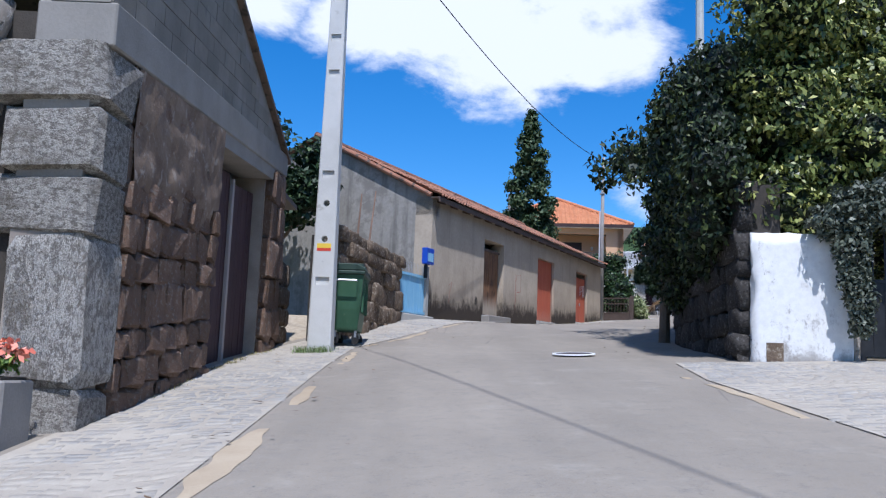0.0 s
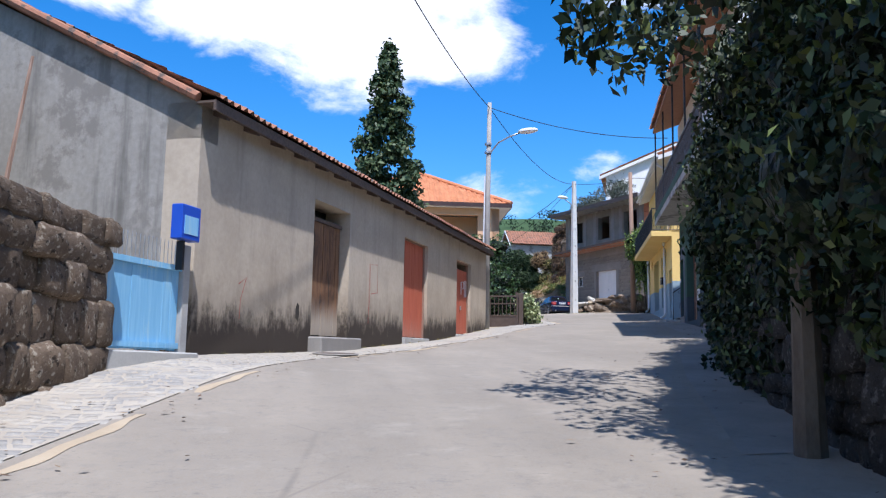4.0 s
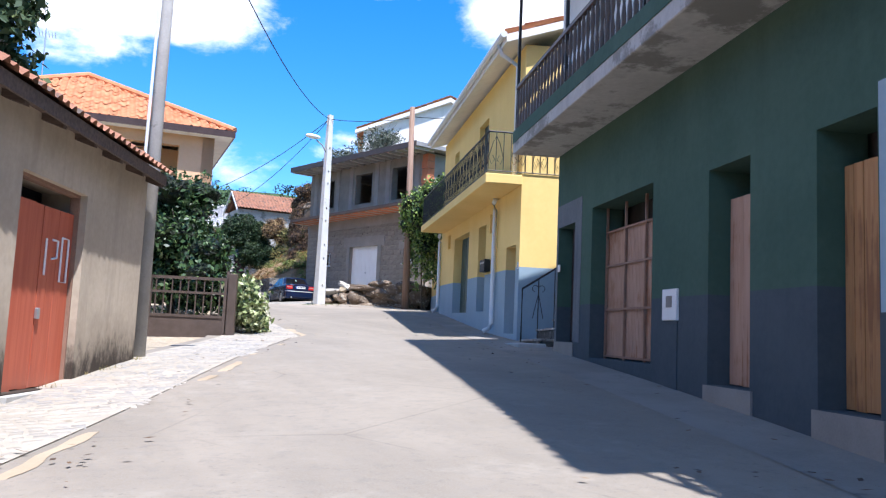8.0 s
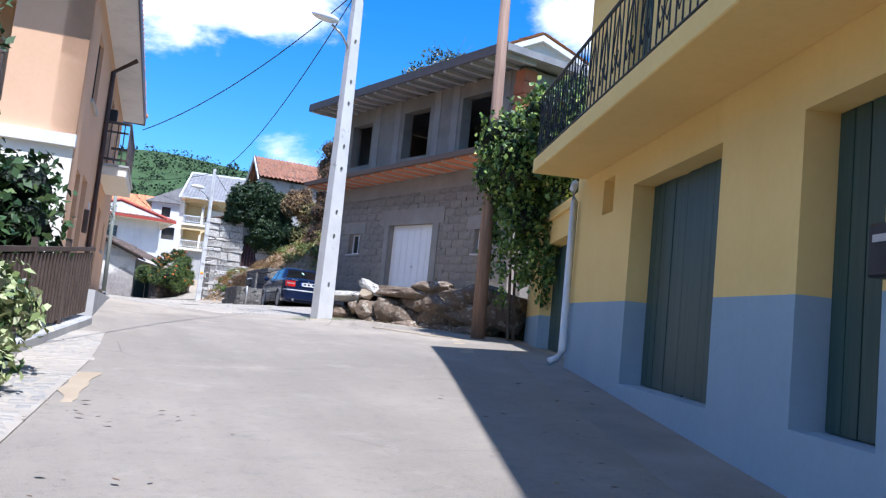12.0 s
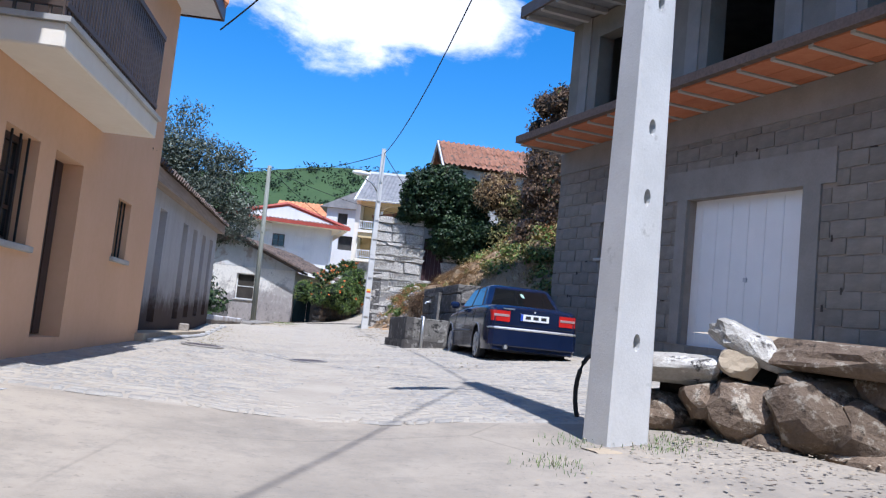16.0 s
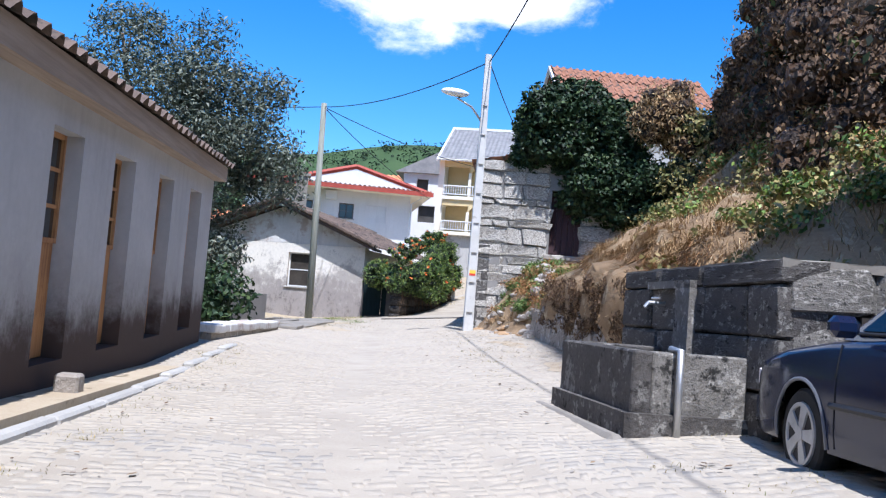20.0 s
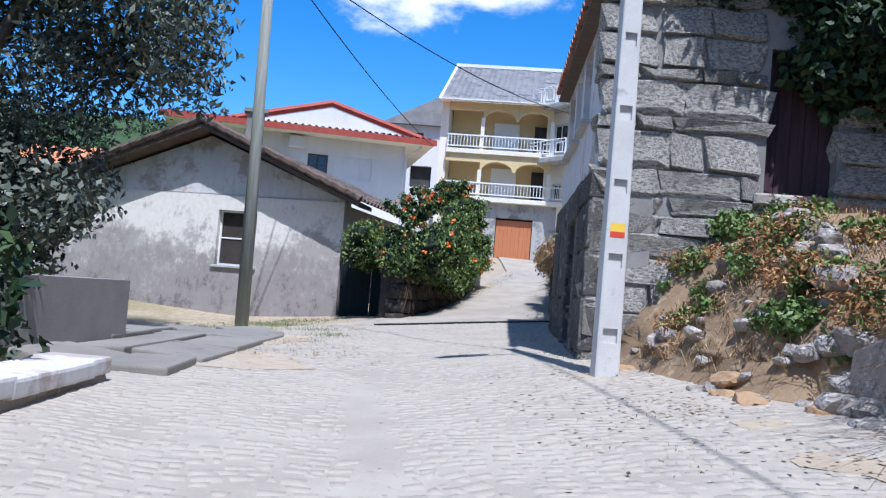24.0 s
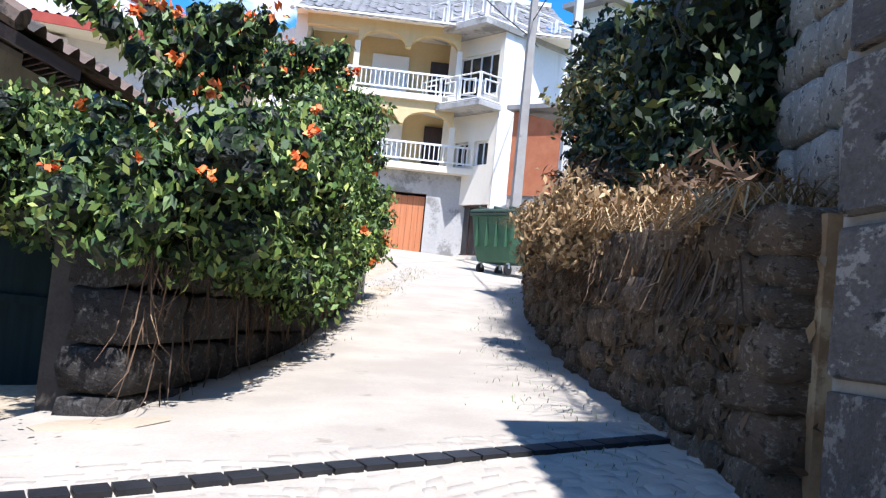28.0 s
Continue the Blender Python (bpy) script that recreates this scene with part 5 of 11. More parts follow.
def store():
    k = 0.021
    ob = thing("long_store", "long low rendered store with wooden and red sheet doors", "storehouse", facade(-0.3, 21.3, 0.417, 0.909))
    doors = ((3.42, 4.95, 2.78, 4.86), (8.05, 9.80, 2.84, 4.86), (12.48, 14.0, 3.00, 4.86))
    bm = bmesh.new()
    holed(bm, 0.0, 15.95, 1.6, 5.44, 0, 0.45, doors)
    part("front_wall", rise(bm, k), M["barnwall"], ob)
    bm = bmesh.new()
    prism(bm, [(0.45, 1.4), (7.0, 1.4), (7.0, 5.3), (3.35, 7.10), (0.0, 5.42), (0.0, 5.0), (0.45, 5.0)], 0, 0.0, 0.4)
    part("gable_wall", bm, M["barnside"], ob, "bare streaked gable wall")
    bm = bmesh.new()
    prism(bm, [(0.45, 1.6), (7.0, 1.6), (7.0, 5.3), (3.35, 7.10), (0.45, 5.6)], 0, 15.55, 15.95)
    part("end_wall", rise(bm, k), M["barnside"], ob)
    part("back_wall", rise(boxes((0.4, 15.55, 6.6, 7.0, 1.4, 5.3)), k), M["barnside"], ob)
    part("floor_inside", boxes((0.4, 15.6, 0.5, 6.6, 2.2, 2.3)), M["interior"], ob)
    roof = tiled("roof", -0.12, 15.98, (-0.245, 5.44), (3.35, 7.17), M["oldtile"], ob, climb=k, pitch=0.17, amp=0.03, label="old barrel-tile roof")
    tiled("back_roof", -0.12, 15.98, (7.4, 5.2), (3.35, 7.17), M["oldtile"], ob, climb=k)
    part("eave_board", rise(boxes((-0.1, 15.95, -0.225, -0.20, 5.30, 5.42)), k), M["rafter"], ob)
    part("decking", rise(boxes((-0.1, 15.95, -0.20, 0.02, 5.39, 5.415)), k), M["rafter"], ob)
    for i in range(21):
        x = 0.25 + i * 0.78
        bm = bmesh.new()
        prism(bm, [(-0.19, 5.27), (0.02, 5.34), (0.02, 5.45), (-0.19, 5.385)], 0, x, x + 0.08)
        part("rafter", rise(bm, k), M["rafter"], ob)
    tb = bmesh.new()
    tube(tb, [(-0.1, 0.0, 5.46), (-0.12, 3.35, 7.20)], 0.06, 8)
    part("verge_tile", tb, M["oldtile"], ob)
    rg = bmesh.new()
    tube(rg, [(-0.1, 3.35, 7.20), (15.98, 3.35, 7.20 + 16.0 * k)], 0.09, 8)
    part("ridge_tile", rg, M["oldtile"], ob)
    (a, b, c, d) = doors[0]
    door = planks("door", a + .05, (a + b) / 2 - .01, c, d - 0.28, 0.16, 4, M["browndoor"], ob, climb=k, seed=3)
    door = planks("door", (a + b) / 2 + .01, b - .05, c, d - 0.28, 0.16, 4, M["browndoor"], ob, climb=k, seed=4)
    part("transom", rise(boxes((a, b, 0.14, 0.2, d - 0.28, d - 0.22)), k), M["rafter"], ob)
    part("dark_inside", rise(boxes((a - .2, b + .2, 0.5, 0.53, c - .2, d + .2)), k), M["interior"], ob)
    part("step", rise(boxes((a - .08, b + .12, -0.22, 0.1, 2.1, 2.76), bevel=0.02), k), M["lintel"], ob, "worn cement door step")
    for (a, b, c, d), n, sd in ((doors[1], 5, 5), (doors[2], 4, 6)):
        top = d if sd == 5 else d - 0.2
        planks("door", a + .03, (a + b) / 2 - .008, c, top, 0.10, n, M["reddoor"], ob, climb=k, seed=sd, piece="sheet", gap=0.003, thick=0.02)
        planks("door", (a + b) / 2 + .008, b - .03, c, top, 0.10, n, M["reddoor"], ob, climb=k, seed=sd + 5, piece="sheet", gap=0.003, thick=0.02)
        part("lintel", rise(boxes((a, b, 0.07, 0.16, d - 0.03, d)), k), M["rustbar"], ob)
        part("jamb", rise(boxes((a, a + .03, 0.07, 0.16, c, d - .03)), k), M["rustbar"], ob)
        part("jamb", rise(boxes((b - .03, b, 0.07, 0.16, c, d - .03)), k), M["rustbar"], ob)
        part("dark_inside", rise(boxes((a - .1, b + .1, 0.5, 0.53, c - .2, d + .1)), k), M["interior"], ob)
        part("step", rise(boxes((a - .03, b + .03, -0.06, 0.12, c - .3, c - .01), bevel=0.01), k), M["concrete"], ob)
    # the number painted in white strokes on the small red door, and a padlock
    for pts in (((13.33, 4.36), (13.33, 4.02)), ((13.48, 4.36), (13.60, 4.36), (13.60, 4.20), (13.48, 4.18)), ((13.70, 4.40), (13.86, 4.40), (13.86, 3.98), (13.70, 3.98), (13.70, 4.40))):
        bm = bmesh.new()
        tube(bm, [(p, 0.095, q + k * p) for p, q in pts], 0.012, 4)
        part("paint_stroke", bm, M["garagewhite"], ob, "white paint stroke")
    part("padlock", rise(boxes((13.22, 13.28, 0.07, 0.10, 3.62, 3.72), bevel=0.006), k), M["steel"], ob)
    # a broken hole in the render by the wooden door, its shade painted as a near-black plate
    bm = bmesh.new()
    prism(bm, [(2.86, 3.02), (2.93, 2.98), (2.98, 3.06), (2.97, 3.20), (2.90, 3.24), (2.85, 3.14)], 1, -0.004, 0.02)
    part("vent_hole", rise(bm, k), M["darkjoint"], ob, "broken vent hole")
    return ob


store()


def street_pole():
    z = G(6.45, 36.15)
    ob = thing("street_lamp", "slender weathered concrete pole with a street lamp arm", "street lamp", Matrix.Translation((6.45, 36.15, z)))
    bm = bmesh.new()
    tube(bm, [(0, 0, -0.3), (0, 0, 3.4), (0.03, 0, 6.75)], 0.10, 10, taper=0.06)
    part("shaft", bm, M["weathered"], ob, smooth=True)
    street_lamp(ob, 0.03, 0, 5.72, 0.78, -0.62, 1.0)
    for zz in (5.2, 5.45):
        bm = bmesh.new()
        tube(bm, [(0, 0, zz), (0, 0, zz + .06)], 0.105, 10)
        part("clamp", bm, M["steel"], ob)
    bm = bmesh.new()
    tube(bm, [(-0.12, -.05, 0.0), (-0.12, -.05, 2.0), (-0.10, -0.04, 4.5)], 0.02, 6)
    part("conduit", bm, M["pvc"], ob)


street_pole()


def manhole(x, y, r, label, rim=None):
    z = G(x, y)
    sx, sy = (G(x + .3, y) - G(x - .3, y)) / .6, (G(x, y + .3) - G(x, y - .3)) / .6
    tip = Vector((-sx, -sy, 1)).to_track_quat("Z", "Y").to_matrix().to_4x4()
    ob = thing("manhole", label, "manhole cover", Matrix.Translation((x, y, z + 0.022)) @ tip, "manhole covers")
    bm = bmesh.new()
    bmesh.ops.create_circle(bm, cap_ends=True, radius=r, segments=28)
    r2 = bmesh.ops.extrude_face_region(bm, geom=list(bm.faces))
    bmesh.ops.translate(bm, verts=[v for v in r2["geom"] if isinstance(v, bmesh.types.BMVert)], vec=(0, 0, 0.012))
    part("cover", bm, M["ironbrown"], ob)
    bm = bmesh.new()
    n = 28
    rings = []
    for rad, h in ((r + .005, 0.0), (r + .005, 0.014), (r + .045, 0.014), (r + .05, 0.0)):
        rings.append([bm.verts.new((rad * math.cos(2 * math.pi * i / n), rad * math.sin(2 * math.pi * i / n), h)) for i in range(n)])
    for a, b in zip(rings, rings[1:]):
        for i in range(n):
            bm.faces.new((a[i], a[(i + 1) % n], b[(i + 1) % n], b[i]))
    part("ring", bm, rim or M["lintel"], ob)


manhole(1.82, 12.3, 0.245, "round iron manhole cover with a white painted ring", M["garagewhite"])
manhole(1.43, 22.88, 0.26, "rusty round manhole cover in the sett pavement")
manhole(12.18, 61.7, 0.23, "round iron manhole cover in the sett lane")
manhole(13.55, 60.9, 0.20, "round iron manhole cover in the sett lane")


# ---- the white wall with the creeper, and its gate
def creeper_wall():
    # end face towards the walk, white
    wob = facade(3.68, 10.85, 0.998, -0.05)
    face = thing("white_wall", "short white limewashed wall end beside the drive", "wall", wob)
    bm = bmesh.new()
    holed(bm, 0.10, 1.27, 0.9, 3.06, 0, 0.4, [])
    bmesh.ops.subdivide_edges(bm, edges=list(bm.edges), cuts=13, use_grid_fill=True)
    rng = random.Random(9)
    for v in bm.verts:
        w = 0.03 if v.co.x < 0.12 else 0.006
        v.co += Vector((rng.uniform(-w, w), rng.uniform(-.006, .006) + (0.03 if v.co.x < 0.14 and v.co.y < 0.1 else 0), rng.uniform(-.01, .01)))
    part("render_coat", bm, M["flakedwhite"], face, smooth=True)
    bm = boxes((0.24, 0.44, -0.012, 0.02, 1.38, 1.72))
    part("bare_patch", bm, M["mossy"], face, "patch where the limewash fell off")
    # long face along the street
    line = ((3.70, 11.0), (4.1, 15.5), (5.7, 20.0), (7.4, 23.8), (9.05, 26.6))
    for i, ((xa, ya), (xb, yb)) in enumerate(zip(line, line[1:])):
        L = math.hypot(xb - xa, yb - ya)
        w = thing("rubble_wall", "dark rubble wall overgrown with creeper", "wall", facade(xb, yb, (xa - xb) / L, (ya - yb) / L), "creeper wall stretches")
        z = G(xa, ya)
        part("core", boxes((-.05, L + .02, 0.1, 0.45, z - 0.5, z + 2.2)), M["darkjoint"], w)
        if i < 2:
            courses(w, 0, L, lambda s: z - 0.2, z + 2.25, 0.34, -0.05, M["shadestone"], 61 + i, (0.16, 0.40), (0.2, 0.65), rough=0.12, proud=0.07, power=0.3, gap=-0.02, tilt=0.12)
    # iron gate beside the white wall
    g = thing("iron_gate", "black iron bar gate beside the white wall", "gate", facade(5.10, 10.92, 0.97, -0.22))
    part("gate_frame", boxes((0.0, 0.06, 0, 0.05, 1.5, 3.4), (1.9, 1.96, 0, 0.05, 1.5, 3.4), (0.06, 1.9, 0, 0.05, 3.2, 3.25), (0.06, 1.9, 0, 0.05, 2.5, 2.54), (0.06, 1.9, 0, 0.05, 1.6, 1.65)), M["iron"], g)
    for i in range(13):
        part("bar", boxes((0.15 + i * .14, 0.17 + i * .14, 0.01, 0.03, 1.6, 3.5)), M["iron"], g)
    part("kick_plate", boxes((0.06, 1.9, 0.02, 0.03, 1.65, 2.5)), M["iron"], g)
    p = thing("gate_post", "rough granite gate post", "post", facade(5.03, 10.88, 1, 0))
    part("shaft", boxes((-0.06, 0.06, 0, 0.3, 0.9, 3.2), bevel=0.03), M["quoin"], p)
    w = thing("drive_wall", "low grey wall beyond the drive", "wall", facade(7.05, 10.5, 0.97, -0.22))
    part("core", boxes((0, 8, 0, 0.4, 0.8, 3.0)), M["lintel"], w)


creeper_wall()


def creeper():
    ob = thing("creeper", "dense dark green creeper spilling over the wall", "climbing plant", Matrix.Identity(4))
    line = ((3.95, 11.5), (4.15, 13.5), (4.3, 15.5), (5.85, 20.0), (7.45, 23.4), (8.3, 25.2))
    run = [0.0]
    for a, b in zip(line, line[1:]):
        run.append(run[-1] + math.hypot(b[0] - a[0], b[1] - a[1]))
    rng = random.Random(5)
    face, crown = [], []
    s = 0.0
    while s < run[-1] - 0.7:
        x, y = float(np.interp(s, run, [p[0] for p in line])), float(np.interp(s, run, [p[1] for p in line]))
        z = G(x, y)
        cap = float(np.interp(y, (15.0, 17.0, 18.3, 20.0, 22.0, 25.2), (4.4, 4.0, 3.6, 2.8, 2.6, 2.0)))
        for h in (0.35, 1.0, 1.7, 2.4, 3.1, 3.75):
            if h > cap or (h < 1.5 and y < 17.5 and (y < 13.6 or h < 0.9)):
                continue
            q = rng.uniform(0.45, 0.62)
            out = (0.05 if h < 1.5 else 0.25) + rng.uniform(-0.1, 0.18) - (0.16 if y > 16 else 0)
            if y < 15.2:
                out += 0.1
            face.append((x - out, y + rng.uniform(-.2, .2), z + h + rng.uniform(-.15, .15), q * .8, q * 1.05, q))
        for h in (2.9, 3.6, 4.3):
            if h > cap - 0.1:
                continue
            q = rng.uniform(0.6, 0.95)
            crown.append((x + rng.uniform(0.3, 1.7), y + rng.uniform(-.3, .3), z + h * rng.uniform(.95, 1.12), q, q, q * .8))
        s += 0.5
    front = [(4.3 + i * .55, 11.25 + .2 * math.sin(i * 2.0), 3.55 + .5 * (i % 3) * .5 + .16 * i, .62, .45, .5) for i in range(8)]
    front += [(4.5 + i * .7, 11.6, 4.6 + .25 * i, .8, .6, .7) for i in range(6)]
    # shade is put into the wall leaves' colour, sunlight into the crown's
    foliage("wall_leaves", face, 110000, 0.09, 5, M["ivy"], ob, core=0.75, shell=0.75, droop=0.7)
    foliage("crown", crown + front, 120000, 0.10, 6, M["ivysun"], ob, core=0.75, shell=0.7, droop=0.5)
    back = [(7.5, 14.5, 5.6, 2.4, 3.0, 2.4), (8.3, 17.8, 5.6, 1.8, 2.2, 2.0), (8.6, 12.4, 6.6, 2.6, 1.6, 3.0), (9.3, 21.0, 4.6, 1.4, 1.8, 1.2)]
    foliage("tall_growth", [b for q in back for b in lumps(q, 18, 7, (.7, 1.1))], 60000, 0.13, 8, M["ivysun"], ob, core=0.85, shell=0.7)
    # thin shoots that reach out over the street
    foliage("overhanging_growth", [(3.55, 13.4, 5.0, .6, .9, .5), (3.5, 15.6, 5.3, .6, 1.0, .45), (3.5, 17.4, 5.5, .7, 1.1, .4), (4.2, 18.6, 5.6, .7, 1.0, .4), (3.2, 17.8, 5.2, .3, .4, .2)], 1500, 0.15, 9, M["ivy"], ob, shell=0.1, droop=0.6)
    for i, (x, y, z) in enumerate(((3.95, 15.9, 1.8), (5.3, 18.9, 2.2), (6.4, 21.4, 2.5))):
        bm = bmesh.new()
        tube(bm, [(x, y, z - .2), (x + .05, y + .1, z + 1.3), (x + .4, y + .2, z + 2.6)], 0.11, 8, taper=0.05)
        part("stem", bm, M["bark"], ob)
    foliage("pale_growth", [(4.85, 10.55, 2.75, .20, .14, .6), (4.92, 10.5, 2.2, .17, .13, .45), (5.0, 10.6, 3.35, .42, .22, .3), (4.65, 10.62, 3.2, .28, .18, .22), (5.35, 10.6, 3.5, .4, .22, .3)], 7500, 0.075, 12, M["olive"], ob, "grey-green shoots over the white wall")
    foliage("autumn_growth", [(8.3, 25.3, 5.6, .5, .5, .4), (8.0, 24.6, 5.8, .5, .5, .4)], 900, 0.12, 13, M["brownleaf"], ob, "browned leaves by the balcony")
    foliage("flower", [(6.4, 10.7, 4.55, .16, .12, .12), (7.0, 10.8, 4.75, .14, .1, .1)], 60, 0.12, 14, M["flower"], ob, "orange trumpet flowers")
    p = thing("wooden_pole", "grey pole half hidden in the creeper", "utility pole", Matrix.Translation((4.45, 15.4, 1.6)))
    bm = bmesh.new()
    tube(bm, [(0, 0, 0), (0, 0, 6.6)], 0.10, 9, taper=0.07)
    part("shaft", bm, M["pole"], p)


creeper()


def tree(name, label, x, y, z, blobs, count, leafsize, mat, r0=0.16, seed=1, **kw):
    ob = thing(name, label, "tree", Matrix.Translation((0, 0, 0)))
    tips = [b[:3] for b in blobs[:9]]
    limbs("trunk", (x, y, z), tips, r0, M["bark"], ob, seed)
    foliage("crown", blobs, count, leafsize, seed, mat, ob, **kw)
    return ob


tree("garden_tree", "dark green laurel-like tree behind the garden wall", -4.3, 21.0, 2.6, lumps((-4.2, 20.8, 5.6, 1.5, 1.5, 1.7), 26, 3, (.45, .75)), 9000, 0.17, M["bush"], 0.13, 3, shell=0.6, core=0.6)
con = []
for i in range(46):
    f = i / 45
    a = i * 2.4
    w = 1.25 * (1 - f) ** 0.75 * (0.65 + 0.5 * abs(math.sin(i * 1.7)))
    con.append((3.9 + math.cos(a) * w, 40.6 + math.sin(a) * w, 5.6 + 7.7 * f, 0.26 + 0.55 * (1 - f) * (0.6 + 0.4 * abs(math.sin(i * 2.1))), 0.26 + 0.55 * (1 - f), 0.36))
tree("conifer", "tall narrow dark conifer behind the store", 3.9, 40.6, 4.0, con, 15000, 0.20, M["conifer"], 0.18, 4, shell=0.3, droop=0.3, core=0.45)


# ================================================================ second stretch: green house, yellow house, orange house, block house
def green_house():
    # local x runs back towards the walk: X = 8.98 - s along the street
    k = -0.026
    far_x, far_y = 9.2 + 0.321 * 9.08, 26.84 + 0.947 * 9.08
    ob = thing("green_house", "dark green two-storey house with rusty doors and a long balcony", "house", facade(far_x, far_y, -0.321, -0.947))
    S = lambda s: 9.08 - s
    H = {"door1": (S(8.98), S(8.16), 4.02, 5.66), "garage": (S(7.42), S(5.33), 3.84, 5.76), "door2": (S(3.98), S(3.2), 3.72, 5.65), "door3": (S(2.22), S(1.52), 3.66, 5.64), "win": (S(1.05), S(-0.05), 4.82, 5.66)}
    bm = bmesh.new()
    holed(bm, 0.0, 10.6, 4.52, 7.3, 0, 0.4, [(a, b, max(c, 4.52), d) for a, b, c, d in H.values()])
    part("wall", rise(bm, k), M["green"], ob)
    bm = bmesh.new()
    holed(bm, 0.0, 10.6, 2.6, 4.52, 0.0, 0.4, [(a, b, c, 4.52) for a, b, c, d in H.values() if c < 4.4])
    part("wall_foot", rise(bm, k), M["greenfoot"], ob, "blue-grey painted wall foot")
    bm = bmesh.new()
    holed(bm, S(1.5), S(-0.3), 4.32, 5.80, -0.006, 0.0, [H["win"]])
    part("patch", rise(bm, k), M["bluefoot"], ob, "pale grey unpainted patch round the window")
    bm = bmesh.new()
    holed(bm, S(9.06), S(7.86), 4.6, 5.98, -0.006, 0.0, [H["door1"]])
    part("patch", rise(bm, k), M["barecement"], ob, "grey unpainted cement round the narrow door")
    # upper storey, set back under a deep eave
    bm = bmesh.new()
    holed(bm, 0.0, 10.6, 7.3, 9.7, 0.0, 0.35, [(S(7.6), S(6.8), 7.35, 9.2), (S(4.6), S(3.7), 7.35, 9.2)])
    part("upper_wall", rise(bm, k), M["white"], ob, "whitish upper storey wall")
    for a, b in ((S(7.6), S(6.8)), (S(4.6), S(3.7))):
        part("door", rise(boxes((a, b, 0.16, 0.2, 7.35, 9.2)), k), M["darkdoor"], ob)
    part("far_wall", boxes((0.0, 0.35, 0.4, 8.0, 3.0, 9.7)), M["green"], ob)
    part("near_wall", rise(boxes((10.25, 10.6, 0.4, 8.0, 2.6, 9.7)), k), M["white"], ob)
    part("back_wall", boxes((0.0, 10.6, 7.7, 8.0, 3.0, 9.5)), M["green"], ob)
    slab = boxes((-0.05, 10.4, -0.70, 0.0, 6.74, 6.98), bevel=0.01)
    part("balcony_slab", rise(slab, k), M["slabgrey"], ob, "grimy concrete balcony slab")
    part("slab_band", rise(boxes((-0.055, 10.41, -0.71, -0.69, 6.90, 7.08)), k), M["green"], ob)
    # balustrade panels on the slab edge
    rl = bmesh.new()
    box(rl, -0.03, 10.4, -0.69, -0.63, 7.72, 7.77)
    rail = part("rail", rise(rl, k), M["ironbrown"], ob)
    for i in range(62):
        x = 0.05 + i * 0.168
        bm = bmesh.new()
        tube(bm, [(x, -0.66, 7.0 + .12 * q) for q in range(7)], 0.014, 5)
        for v in bm.verts:
            f = (v.co.z - 7.0) / 0.72
            w = 1 + 1.1 * abs(math.sin(f * math.pi * 2))
            v.co.x = x + (v.co.x - x) * w
            v.co.y = -0.66 + (v.co.y + 0.66) * w
        part("baluster", rise(bm, k), M["ironbrown"], rail)
    rail_bars(ob, [(-0.02, -0.66), (-0.02, -0.02)], 7.02, 7.75, 0.14, M["iron"], climb=k)
    rail_bars(ob, [(10.36, -0.66), (10.36, -0.02)], 7.02, 7.75, 0.2, M["iron"], climb=k)
    for i in range(5):
        x = -0.02 + i * 2.59
        part("post", rise(boxes((x - .02, x + .02, -0.68, -0.64, 6.95, 9.65)), k), M["iron"], ob)
    # eave: a deep sloping soffit
    bm = bmesh.new()
    prism(bm, [(-0.74, 9.60), (0.0, 9.86), (4.0, 11.4), (8.3, 10.0), (8.3, 9.9), (4.0, 11.3), (0.0, 9.77), (-0.74, 9.51)], 0, 0.06, 10.8)
    part("roof_deck", rise(bm, k), M["soffit"], ob, "brown boarded soffit")
    tiled("roof", 0.02, 10.85, (-0.80, 9.65), (4.0, 11.5), M["oldtile"], ob, climb=k)
    tiled("back_roof", 0.02, 10.85, (8.35, 10.05), (4.0, 11.5), M["oldtile"], ob, climb=k)
    # doors
    a, b, c, d = H["garage"]
    part("dark_inside", rise(boxes((a - .2, b + .2, 0.55, 0.6, c - .3, d + .2)), k), M["interior"], ob)
    top = d - 0.30
    fr = part("garage_door", rise(boxes((a, b, 0.246, 0.256, c + .02, top)), k), M["rustsheet"], ob, "rusty ribbed sheet door")
    for f in (0.01, 0.34, 0.66, 0.99):
        part("upright_bar", rise(boxes((a + (b - a) * f - .012, a + (b - a) * f + .012, 0.19, 0.22, c, d)), k), M["rustbar"], fr)
    for z in (c + .02, c + .6, c + 1.15, top - .03):
        part("cross_bar", rise(boxes((a, b, 0.195, 0.212, z, z + .025)), k), M["rustbar"], fr)
    for i in range(44):
        x = a + .02 + (b - a - .04) * i / 44
        bm = boxes((x, x + (b - a) / 44 - .012, 0.225, 0.245, c + .03, top))
        part("rib", rise(bm, k), M["rustsheet"], fr)
    for key, mat, gap in (("door1", M["darkdoor"], 0.0), ("door2", M["rustsheet"], 0.25), ("door3", M["schooldoor"], 0.25)):
        a, b, c, d = H[key]
        part("dark_inside", rise(boxes((a - .1, b + .1, 0.45, 0.5, c - .2, d + .2)), k), M["interior"], ob)
        planks("door", a + .02, b - .02, c, d - gap, 0.2, 6 if key == "door3" else 3, mat, ob, climb=k, piece="panel", gap=0.008 if key == "door3" else 0.004, thick=0.03)
        part("door_step", rise(boxes((a - .05, b + .05, -0.02, 0.2, c - .4, c - .005)), k), M["lintel"], ob)
    a, b, c, d = H["win"]
    window(ob, a, b, c, d, 0.18, M["ironbrown"], climb=k, bars=1, cross=1, sill=False)
